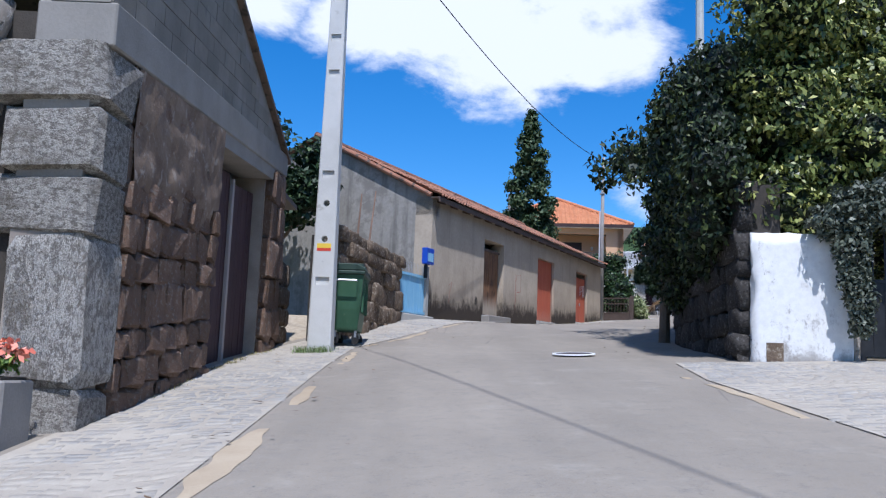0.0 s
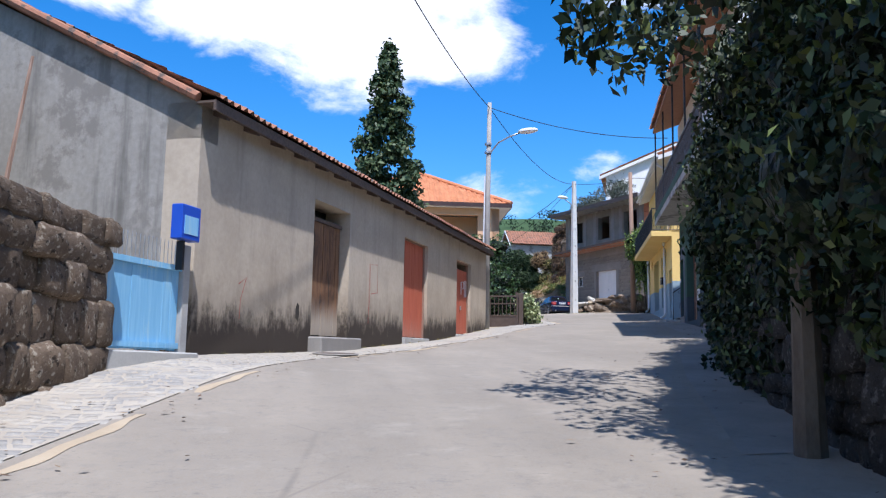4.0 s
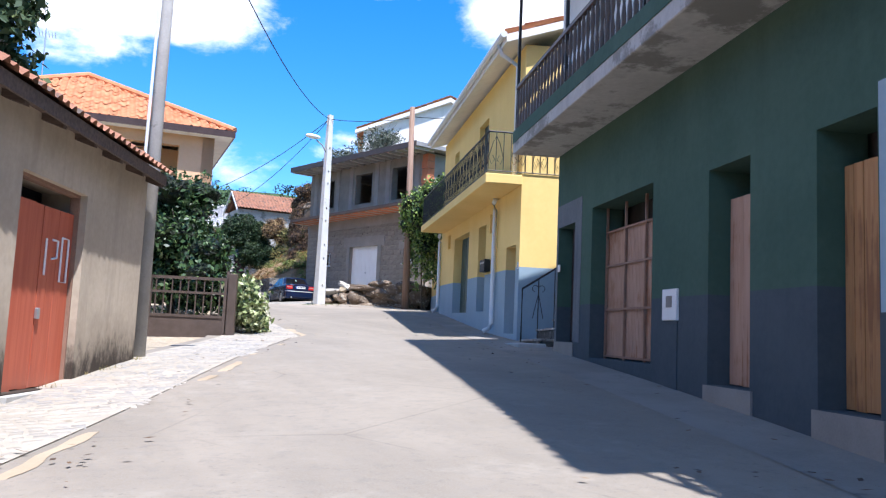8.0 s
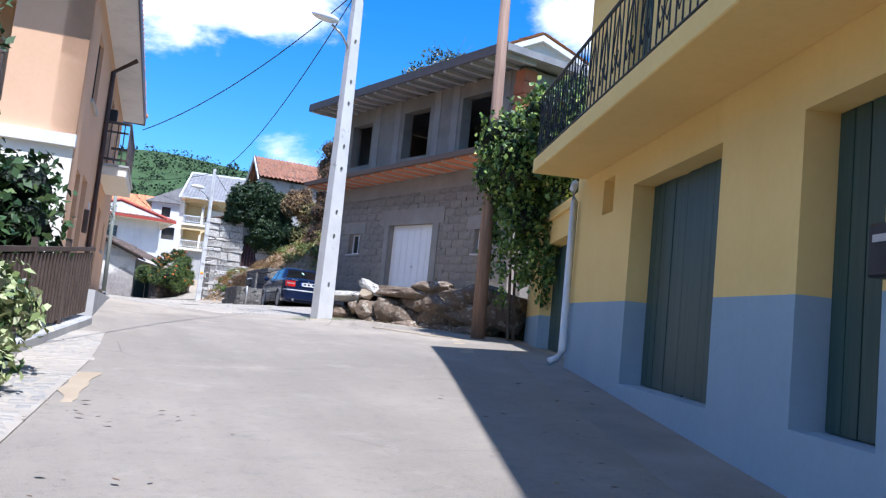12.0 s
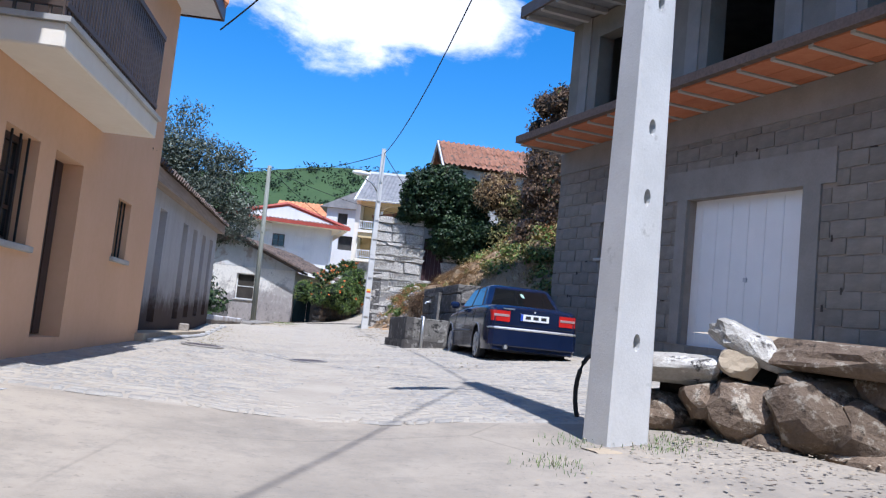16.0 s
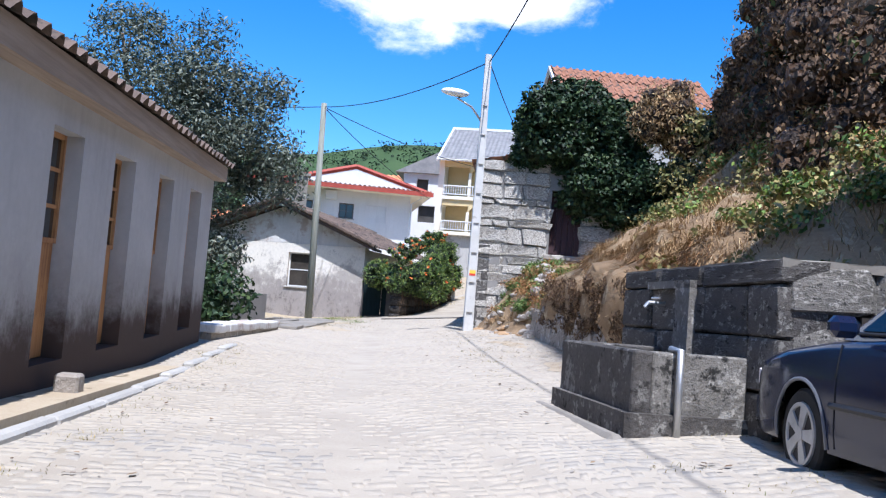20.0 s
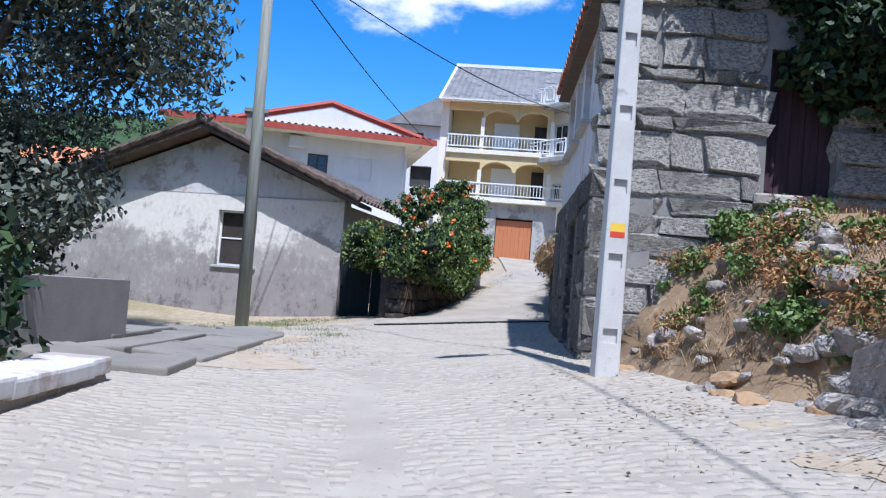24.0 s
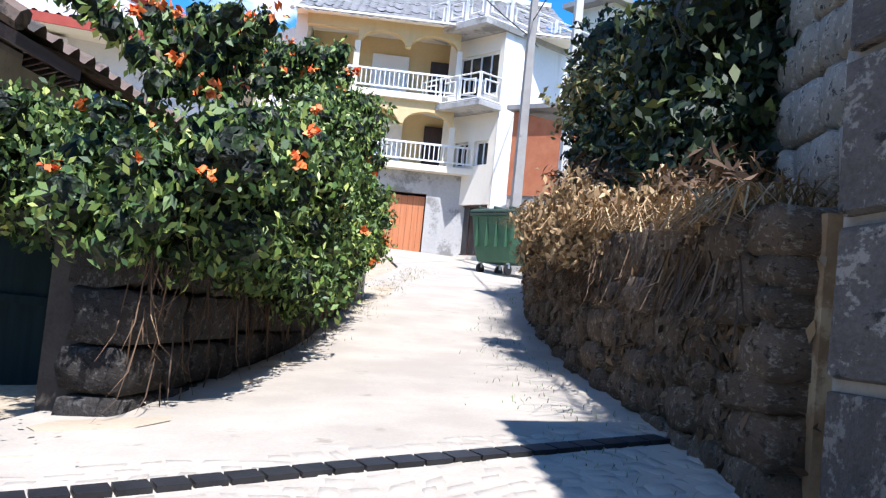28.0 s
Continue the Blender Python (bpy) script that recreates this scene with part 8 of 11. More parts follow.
        cols = [[bm.verts.new((a * (.97 if k in (0, 3) else 1), b + (.02 if k in (0, 3) else 0), zz)) for k, zz in enumerate(zs)] + [bm.verts.new((a * .9, b + .09, zz)) for zz in (z1, z0)] for a, b in pts]
        for p, q in zip(cols, cols[1:]):
            for k in range(6):
                bm.faces.new((p[k], p[(k + 1) % 6], q[(k + 1) % 6], q[k]))
        bmesh.ops.recalc_face_normals(bm, faces=bm.faces)
        return bm
    part("rear_bumper", band(0.30, 0.60, 0.0, 1.0), M["carpaint"], ob)
    part("bumper_strip", band(0.575, 0.622, -0.012, 1.004), M["silver"], ob, "dull bright strip along the bumper")
    part("front_bumper", boxes((-.70, .70, 4.55, 4.72, 0.28, 0.50), bevel=0.03), M["carpaint"], ob)
    pl = part("plate", boxes((-.27, .27, -0.042, -0.01, 0.755, 0.865)), M["plate"], ob, "white rear plate with a blue end")
    part("plate_end", boxes((-.27, -.225, -0.046, -0.02, 0.757, 0.863)), M["plateblue"], pl)
    for i in range(3):
        part("plate_bar", boxes((-.18 + i * .15, -.08 + i * .15, -0.046, -0.04, 0.785, 0.838)), M["black"], pl)
    part("boot_badge", boxes((-.60, -.39, -0.032, 0.0, 0.922, 0.942)), M["silver"], ob)
    part("boot_lock", boxes((-.02, .02, -0.03, 0.0, 0.90, 0.93), bevel=0.01), M["silver"], ob)
    part("lid_seam", boxes((-.745, -.738, -0.028, 0.0, 0.66, 0.94), (.738, .745, -0.028, 0.0, 0.66, 0.94), (-.745, .745, -0.028, 0.0, 0.655, 0.662)), M["black"], ob)
    bm = bmesh.new()
    tube(bm, [(-.52, -0.09, .29), (-.52, 0.2, .30)], 0.045, 12, cap=False)
    tube(bm, [(-.52, -0.085, .29), (-.52, 0.2, .30)], 0.036, 12)
    part("tailpipe", bm, M["silver"], ob)
    return ob


car(16.60, 61.25, 5.68, -1.5)


# ================================================================ third stretch: school, fountain, bank, stone house
def old_school():
    k = 0.030
    ob = thing("old_school", "low grey rendered schoolhouse with tall deep windows", "house", facade(11.33, 65.9, 0.046, 0.999))
    H = [(a, a + 0.66, 5.80, 7.56) for a in (-2.5, 0.13, 1.62, 3.19, 4.72)]
    bm = bmesh.new()
    holed(bm, -5.0, 6.1, 4.6, 7.86, 0, 0.42, H)
    part("front_wall", rise(bm, k), M["school"], ob)
    part("end_wall", rise(boxes((5.7, 6.1, 0.42, 6.0, 4.6, 7.86)), k), M["school"], ob)
    bm = bmesh.new()
    prism(bm, [(0.42, 7.86), (6.0, 7.86), (3.0, 9.4)], 0, 5.72, 6.08)
    part("gable", rise(bm, k), M["school"], ob)
    part("back_wall", boxes((-5.0, 6.1, 6.0, 6.4, 4.6, 7.8)), M["school"], ob)
    for a, b, c, d in H:
        part("dark_inside", rise(boxes((a - .05, b + .05, 0.40, 0.43, c, d + .05)), k), M["interior"], ob)
        planks("shutter", a + .02, b - .02, c, c + .9, 0.15, 3, M["schooldoor"], ob, climb=k, piece="board", thick=0.03)
        window(ob, a, b, c + .9, d, 0.14, M["schooldoor"], climb=k, bars=1, cross=2, sill=False, fw=0.04)
    part("eave_board", rise(boxes((-5.2, 6.12, -0.15, 0.0, 7.80, 7.93), (-5.2, 6.12, -0.17, -0.145, 7.80, 8.0)), k), M["eave"], ob, "weathered brown eave board")
    tiled("roof", -5.2, 6.15, (-0.22, 8.0), (3.0, 9.3), M["darktile"], ob, climb=k)
    tiled("back_roof", -5.2, 6.3, (6.6, 8.0), (3.0, 9.3), M["darktile"], ob, climb=k)
    kb = thing("kerb", "whitish stone kerb along the schoolhouse", "kerb", ob.matrix_world.copy(), kind="structure")
    for i in range(11):
        a = -4.6 + i
        x, y = 11.33 + .046 * a + .45, 65.9 + a
        z = G(x, y)
        part("kerb_stone", boxes((a + .01, a + .99, -0.50, -0.38, z - 0.2, z + 0.06), bevel=0.02), M["concrete"], kb)
    part("strip", boxes((-4.8, 6.4, -0.37, 0.02, 5.0, 5.62)), M["dirt"], kb)
    b = thing("stone_block", "small grey stone block on the kerb", "stone block", Matrix.Translation((11.55, 66.3, G(11.75, 66.3))))
    part("block", boxes((-.09, .09, -.09, .09, -.05, .24), bevel=0.02), M["quoin"], b)


old_school()


def low_wall():
    dx, dy = 12.35 - 11.75, 77.3 - 72.6
    L = math.hypot(dx, dy)
    ob = thing("low_wall", "low whitewashed roadside wall beyond the schoolhouse", "wall", facade(11.72, 72.5, dx / L, dy / L))
    bm = boxes((0.0, L, 0, 0.4, 5.2, 5.9))
    bmesh.ops.subdivide_edges(bm, edges=list(bm.edges), cuts=6, use_grid_fill=True)
    rng = random.Random(2)
    for v in bm.verts:
        v.co += Vector((0, rng.uniform(-.02, .02), rng.uniform(-.035, .035) if v.co.z > 5.8 else 0))
    part("wall", bm, M["quoin"], ob)
    bm = bmesh.new()
    n = 16
    for i in range(n):
        a, h = L * i / n, rng.uniform(-.012, .012)
        box(bm, a - .03, a + L / n + .03, -0.04 + rng.uniform(-.012, .01), 0.42 + rng.uniform(-.01, .01), 5.86 + h, 5.98 + h)
    part("coping", soft(bm, 0.025, 2), M["stained"], ob)
    back = thing("garden_fence_wall", "grey wall behind the low wall", "wall", facade(10.6, 74.5, 0.2, 0.98))
    part("wall", boxes((-2, 6, 0, 0.3, 5.0, 6.5)), M["lintel"], back)


low_wall()


def olive_tree():
    blobs = lumps((7.84, 83.12, 11.35, 2.38, 2.38, 2.38), 34, 15, (.5, .9)) + lumps((9.46, 83.12, 9.1, 1.88, 2.0, 1.62), 22, 16, (.45, .85)) + lumps((6.84, 81.87, 8.6, 1.75, 1.75, 1.75), 16, 17, (.45, .8)) + [(6.84, 84.37, 13.73, 0.75, 0.75, 0.62), (9.34, 83.99, 13.35, 0.88, 0.88, 0.75)]
    blobs += lumps((10.21, 82.87, 11.23, 1.5, 1.62, 1.75), 18, 43, (.45, .8)) + lumps((10.96, 82.24, 9.48, 1.38, 1.5, 1.38), 20, 44, (.45, .75))
    ob = tree("olive_tree", "big grey-green olive tree behind the schoolhouse", 8.34, 83.12, 4.95, blobs, 46000, 0.14, M["olive"], 0.3, 15, shell=0.25, slim=0.35)
    foliage("lower_crown", lumps((9.84, 82.49, 7.1, 1.38, 1.75, 1.12), 16, 19, (.4, .75)), 7000, 0.13, 20, M["olive"], ob, "darker shaded growth", shell=0.3)
    b = thing("roadside_shrub", "dark green shrub behind the low wall", "shrub", Matrix.Identity(4))
    foliage("leaves", lumps((10.9, 77.2, 6.3, .9, 1.6, .8), 18, 23, (.35, .6)), 6500, 0.13, 24, M["bush"], b, shell=0.4)
    limbs("stem", (10.9, 77.2, 5.2), [(10.5, 76.6, 6.4), (11.2, 77.9, 6.5), (10.9, 77.2, 6.8)], 0.04, M["bark"], b)


olive_tree()


def fountain():
    ob = thing("fountain", "mossy granite village fountain with a stone trough and a tap", "fountain", facade(16.10, 68.5, 0.03, -1.0))
    z = G(16.0, 66.5)
    # local x runs towards the walk, y into the bank
    Lw = 3.85
    part("back_wall", boxes((1.0, Lw - .02, 0.06, 0.5, z - .4, z + 1.02)), M["darkjoint"], ob)
    # street face coloured darker for shade, the end towards the sun paler
    courses(ob, 1.0, Lw, lambda s: z - .1, z + 1.15, 0.35, 0.0, M["basalt"], 81, (0.34, 0.44), (0.6, 1.1), rough=0.02, bevel=0.05, gap=0.01, proud=0.01, name="ashlar")
    courses(ob, 0.05, 1.75, lambda s: z - .1, z + 1.15, 0.35, Lw - .33, M["fountstone"], 83, (0.22, 0.36), (0.35, 0.7), rough=0.05, bevel=0.1, along=1, name="side_stone")
    part("side_core", boxes((Lw - .4, Lw - .1, 0.1, 1.75, z - .3, z + 1.1)), M["darkjoint"], ob)
    rt = random.Random(12)
    for span in ((1.0, Lw - .33, 0.01, 0.42), (Lw - .32, Lw - .005, 0.01, 1.7)):
        bm = boxes((*span, z + 1.10, z + 1.152))
        bmesh.ops.subdivide_edges(bm, edges=list(bm.edges), cuts=9, use_grid_fill=True)
        for v in bm.verts:
            if v.co.z > z + 1.14:
                v.co += Vector((0, 0, rt.uniform(-.014, .012)))
        part("cement_top", bm, M["worncement"], ob, "rough crumbling cement top")
    t0, t1, d0 = 1.85, 3.5, -0.8
    tr = part("trough", boxes((t0, t1, d0, d0 + .14, z - .1, z + .5), bevel=0.012), M["basalt"], ob, "worn stone trough slab")
    part("trough_side", boxes((t0, t0 + .14, d0 + .14, 0.0, z - .1, z + .5), bevel=0.012), M["basalt"], tr)
    part("trough_side", boxes((t1 - .14, t1, d0 + .14, 0.0, z - .1, z + .5), bevel=0.012), M["fountstone"], tr, "lichened end slab, coloured paler as sunlit")
    part("trough_floor", boxes((t0 + .14, t1 - .14, d0 + .14, 0.0, z - .1, z + .12)), M["basalt"], tr)
    part("plinth", boxes((t0 - .05, t1 + .05, d0 - .05, 0.0, z - .2, z + .1)), M["basalt"], tr)
    part("trough_water", boxes((t0 + .14, t1 - .14, d0 + .14, -.01, z + .2, z + .3)), M["glass"], tr, "still dark water")
    # moulding in a lighter stone, which paints the light on its edges
    part("tap_panel", boxes((2.35, 2.62, -0.06, 0.0, z + .48, z + 1.02), (1.75, 2.62, -0.06, 0.0, z + .98, z + 1.04), (2.62, 3.2, -0.07, 0.0, z + .38, z + .48), (3.05, 3.2, -0.07, 0.0, z - .1, z + .38)), M["fountstone"], ob, "raised stone step moulding")
    bm = bmesh.new()
    tube(bm, [(2.0, 0, z + .86), (2.0, -0.14, z + .86), (2.0, -0.17, z + .82)], 0.018, 8)
    tube(bm, [(1.92, -0.08, z + .90), (2.08, -0.08, z + .90)], 0.010, 6)
    part("tap", bm, M["steel"], ob)
    bm = bmesh.new()
    tube(bm, [(t1 - .1, d0 + .3, z + .52), (t1 + .06, d0 + .3, z + .52), (t1 + .06, d0 + .3, z - .05)], 0.026, 8)
    part("overflow_pipe", bm, M["steel"], ob, smooth=True)
    # the hole is a near-black plate on the stones, its shade painted
    part("drain_hole", boxes((Lw + .005, Lw + .02, 0.55, 0.70, z + .62, z + .82)), M["darkjoint"], ob)
    part("apron", boxes((t0 - .25, t1 + .1, d0 - .16, d0 - .05, z - .25, z - .04), bevel=0.03), M["worncement"], ob, "cement kerb round the trough")


fountain()


BANK_Y, BANK_X = (63, 66, 68, 69.65, 72.5, 75.6, 76.4, 78, 80), (18.2, 17.3, 16.45, 16.50, 16.85, 17.0, 16.62, 16.45, 16.5)


def bank_height(x, y):
    """The scrub bank to the right: an upright cut along the lane, a worn lip above it, then a slope up to a shelf below the stone house."""
    foot = np.interp(y, BANK_Y, BANK_X)
    d = np.maximum(np.asarray(x, float) - foot, 0)
    base = smooth_lie(np.minimum(x, foot), y)
    run = np.interp(y, (63, 68, 70.5, 72, 74, 75.4, 76.4, 78, 80), (0.4, 0.6, 0.75, 0.75, 0.6, 0.4, 1.0, 1.35, 1.5))
    lip = np.interp(y, (63, 66, 68, 70.5, 72, 74, 75.4, 76.4, 78, 80), (1.25, 1.3, 1.5, 1.65, 1.6, 1.45, 0.95, 1.0, 1.4, 1.75)) * (1 + 0.05 * np.sin(np.asarray(y) * 1.9) + 0.05 * np.sin(np.asarray(y) * 4.7 + 1))
    cut = np.interp(y, (66, 75.0, 76.2), (0.60, 0.55, 0.0)) + 0.07 * np.sin(np.asarray(y) * 3.3) * (np.asarray(y) < 75.2)
    h = lip * (cut * np.clip((d - .20) / .06, 0, 1) + (1 - cut) * np.clip((d - .2 * (cut > 0.05)) / (run - .2), 0, 1)) + 0.55 * np.clip(d - run, 0, 1.4) + 1.05 * np.clip(d - run - 1.4, 0, 2.4)
    return base + np.where(np.asarray(y) > 76.4, np.minimum(h, lip + 0.10 + 0.5 * np.clip(d - run - 1.4, 0, 3)), h)


def bank():
    ys = np.linspace(65.0, 80, 90)
    f = np.concatenate([np.linspace(-1.6, 0, 3), np.array([0.1, 0.19, 0.21, 0.235, 0.27, 0.33, 0.40, 0.48, 0.58]), np.linspace(0.7, 13, 52)])
    X = np.interp(ys, BANK_Y, BANK_X)[:, None] + f[None, :]
    Y = np.repeat(ys[:, None], len(f), 1)
    Z = bank_height(X, Y)
    rng = np.random.RandomState(4)
    rough = rng.uniform(-1, 1, X.shape)
    Z += np.where(f[None, :] > 0.6, rough * .10, 0) - np.where(f[None, :] <= 0, 0.05, 0.02)
    # the cut face is ragged: lumps stand out and hollows run in under the lip
    X = X + np.where((f[None, :] > 0.1) & (f[None, :] < 0.6), 0.05 * rough, 0)
    X = X - np.where((f[None, :] > 0.23) & (f[None, :] < 0.45), 0.16 + 0.10 * np.sin(Y * 4.1), 0) * np.interp(ys, (66, 68, 75, 76), (0.2, 1, 1, 0))[:, None]
    n, m = X.shape
    i = np.arange((n - 1) * (m - 1))
    r, c = i // (m - 1), i % (m - 1)
    ob = from_np("bank", np.stack([X, Y, Z], -1).reshape(-1, 3), np.stack([r * m + c, r * m + c + 1, (r + 1) * m + c + 1, (r + 1) * m + c], 1), M["bankearth"], smooth=True)
    tagged(ob, "steep earth bank with a hollow cut face above the lane", "bank", kind="structure")
    zf = lambda x, y: float(bank_height(x, y)) - .02
    fx = lambda y: float(np.interp(y, BANK_Y, BANK_X))
    g = random.Random(6)

    def on_slope(q):
        y = q.uniform(66, 78.2)
        return fx(y) + 0.1 + 5.4 * q.rand() ** 1.1, y
    V, F = blades(on_slope, zf, 30000, 0.15, 3, 1.2, 0.0035)
    tagged(from_np("dry_grass", V, F, M["dry"]), "dry straw-coloured grass on the bank", "grass", kind="stuff")
    crest = lambda y: fx(y) + 0.32

    def tangle(name, tufts_, per, length, seed, mat, label, d0, d1, width=0.004):
        """Tufts of dead grass that droop from places on the lip and the face, each its own way."""
        q = np.random.RandomState(seed)
        V, F = [], []
        for k in range(tufts_):
            y = q.uniform(67.6, 75.7)
            x = fx(y) + q.uniform(d0, d1)
            size = length * q.uniform(.5, 1.5)
            lean = q.normal(size=2) * .5
            v, f = blades(lambda g: (x + g.normal() * .07, y + g.normal() * .11), lambda a, b: zf(a, b) + .03, per, size, seed * 997 + k, 1.0 + q.rand(), width)
            T = v.reshape(-1, 6, 3)
            rise_ = T[:, :, 2] - T[:, :1, 2]
            T[:, :, 2] = T[:, :1, 2] + rise_ * q.uniform(-1.1, 0.15)
            T[:, :, 0] += np.abs(rise_) * (lean[0] * .5 - .35)
            T[:, :, 1] += np.abs(rise_) * lean[1]
            F.append(f + sum(len(a) for a in V))
            V.append(T.reshape(-1, 3))
        tagged(from_np(name, np.concatenate(V), np.concatenate(F), mat), label, "grass", kind="stuff")
    tangle("hanging_grass", 230, 34, 0.22, 13, M["dry"], "dry straw hanging over the lip of the bank", .22, .95)
    tangle("rusty_grass", 150, 36, 0.26, 14, M["rusty"], "rusty dead grass on the cut face", .18, .5)
    tangle("dead_roots", 120, 26, 0.45, 15, M["brownleaf"], "dark roots hanging down the cut face", .18, .3)
    bl = []
    for i in range(120):
        y = g.uniform(67.5, 74.9)
        bl.append((fx(y) + g.uniform(-.02, .16), y, G(fx(y), y) + g.uniform(.35, 1.05), .07, .16, .13))
    tagged(foliage("hanging_creeper", bl, 9000, 0.06, 39, M["brownleaf"], shell=0.3, droop=1.0, slim=0.35), "matted dead creeper under the lip of the bank", "dead creeper", kind="stuff")
    # old slabs set on edge along the foot of the cut
    sw = thing("slab_revetment", "pale old stone slabs set upright along the bank's foot", "retaining wall", Matrix.Identity(4))
    y = 69.4
    while y < 75.3:
        w = g.uniform(.32, .62)
        h = g.uniform(.42, .72)
        x = fx(y + w / 2) + .06
        mt = Matrix.Translation((x, y + w / 2, G(x, y) - .1)) @ Matrix.Rotation(g.uniform(.02, .16), 4, "Y") @ Matrix.Rotation(g.uniform(-.05, .05), 4, "X") @ Matrix.Rotation(-.03 + g.uniform(-.05, .03), 4, "Z")
        bm = bmesh.new()
        prism(bm, [(-w / 2, 0), (w / 2, 0), (w / 2 - g.uniform(0, .06), h * g.uniform(.8, 1)), (g.uniform(-.1, .1), h + .1), (-w / 2 + g.uniform(0, .06), h * g.uniform(.8, 1.05))], 0, -.05, .05)
        bm.transform(mt)
        soft(bm, 0.02, 2)
        part("slab", bm, M["quoin"], sw)
        y += w + g.uniform(-.02, .05)
    bl = []
    for i in range(240):
        y = g.uniform(66.5, 77.0)
        x = fx(y) + 1.3 + 3.6 * g.random()
        q = g.uniform(.14, .42)
        bl.append((x, y, zf(x, y) + .05, q, q, q * .55))
    for i in range(70):
        y = g.uniform(64.6, 68.6)
        x = fx(y) + .35 + 3.2 * g.random()
        q = g.uniform(.12, .34)
        bl.append((x, y, zf(x, y) + .05, q, q, q * .55))
    tagged(foliage("bank_scrub", bl, 30000, 0.075, 33, M["scrub"], shell=0.3), "dry olive-brown scrub on the bank", "scrub", kind="stuff")
    tagged(foliage("bank_weeds", [b for b in bl if g.random() < .5], 20000, 0.075, 34, M["vine"], shell=0.3), "green weeds on the bank", "weeds", kind="stuff")
    tagged(foliage("rusty_leaves", [b for b in bl if b[0] > fx(b[1]) + 2.2], 12000, 0.06, 38, M["rusty"], shell=0.3), "rusty dead leaves on the bank", "leaf litter", kind="stuff")
    low = []
    for i in range(70):
        y = g.uniform(75.9, 79.0)
        x = fx(y) + .25 + 1.5 * g.random()
        q = g.uniform(.08, .24)
        low.append((x, y, zf(x, y) + .03, q, q, q * .7))
    tagged(foliage("roadside_weeds", low, 15000, 0.055, 44, M["grass"], shell=0.3), "green weeds on the ochre slope by the pole", "weeds", kind="stuff")
    tagged(foliage("rusty_tufts", [(a + g.uniform(-.3, .5), b + g.uniform(-.3, .3), zf(a, b) + .04, q, q, q * .6) for a, b, c, q, q2, q3 in low], 8000, 0.05, 45, M["rusty"], shell=0.3, slim=0.3), "rusty dead grass on the ochre slope", "grass", kind="stuff")
    rub = thing("rubble_heap", "pale rubble and ochre earth at the bank's foot", "rubble", Matrix.Identity(4))
    for i in range(80):
        y = g.uniform(75.2, 78.4)
        x = fx(y) - 0.12 + 1.3 * g.random() ** 1.3
        q = g.uniform(.06, .22)
        boulder("stone", rub, (x, y, zf(x, y) + q * .05), (q, q * g.uniform(.7, 1.3), q * g.uniform(.5, .8)), g.uniform(-.4, .4), 300 + i, M["quoin"] if i % 3 else M["ochre"], g.uniform(0, 3))
    for i in range(16):      # the spine of pale stones that climbs towards the side door
        f = i / 15
        x, y = 17.0 + 0.75 * f + g.uniform(-.08, .08), 75.5 + 2.2 * f
        q = g.uniform(.2, .34)
        boulder("spine_stone", rub, (x, y, zf(x, y) + .06), (q * .8, q * 1.2, q * .6), g.uniform(-.3, .3), 420 + i, M["quoin"], g.uniform(0, 3))
    # the tall dark wall of rock and dead creeper beside the block house
    cl = thing("rock_face", "dark rock cutting hung with dead creeper", "rock face", facade(19.0, 69.9, 0.45, -0.89))
    part("core", boxes((0.6, 5.6, 0.35, 3.0, 5.0, 11.3)), M["darkjoint"], cl)
    courses(cl, 0.6, 5.6, lambda s: 5.0, 11.3, 0.8, -0.1, M["mossy"], 91, (0.6, 1.1), (0.8, 1.7), rough=0.16, proud=0.4, power=0.55, gap=-0.15, tilt=0.2)
    cr = thing("dead_creeper", "brown dead creeper over the rock face", "climbing plant", Matrix.Identity(4))
    bl = []
    for i in range(190):
        s, zz = g.uniform(0.5, 5.0), 6.6 + 5.6 * g.random() ** 0.7
        if zz > 10.2:
            s -= 1.3 * g.random()
        x, y = 18.75 + .45 * s - .25, 69.8 - .89 * s
        bl.append((x + max(0, zz - 9.5) * .6, y, zz, .45, .5, .45))
    foliage("leaves", bl, 48000, 0.075, 35, M["brownleaf"], cr, shell=0.6, droop=0.9, core=0.7, inner=M["browncore"])
    foliage("green_leaves", bl[::4], 2500, 0.13, 36, M["ivy"], cr, shell=0.3, droop=0.6)
    up = thing("dead_creeper", "dark dead creeper along the head of the slope", "climbing plant", Matrix.Identity(4))
    bl = []
    for i in range(150):
        f = g.random()
        x, y = 19.7 + 1.5 * f + g.uniform(-.3, .4), 71.0 + 5.6 * f + g.uniform(-.4, .4)
        bl.append((x, y, 9.3 + .3 * f + (3.3 - 1.7 * f) * g.random() ** .8, .42, .45, .42))
    foliage("leaves", bl, 40000, 0.075, 47, M["brownleaf"], up, shell=0.6, droop=0.9, core=0.75, inner=M["browncore"])
    foliage("green_leaves", bl[::4], 2600, 0.12, 48, M["ivy"], up, shell=0.4, droop=0.6)
    tree("acacia_tree", "thin grey-green trees on top of the cutting", 21.0, 68.5, 10.2, lumps((21.0, 68.6, 13.2, 1.6, 1.6, 1.2), 18, 26, (.4, .7)), 5000, 0.15, M["olive"], 0.09, 26, shell=0.25)
    tree("big_bush", "large glossy dark green bush against the stone house", 19.1, 78.9, 7.8, lumps((18.45, 78.75, 10.7, 1.4, 0.7, 1.1), 105, 27, (.26, .44)) + lumps((19.2, 78.4, 9.35, .95, .65, 1.0), 64, 28, (.26, .42)) + lumps((17.6, 79.0, 10.15, .6, .42, .5), 24, 41, (.2, .32)), 78000, 0.115, M["bush"], 0.1, 27, shell=0.72, core=0.78)
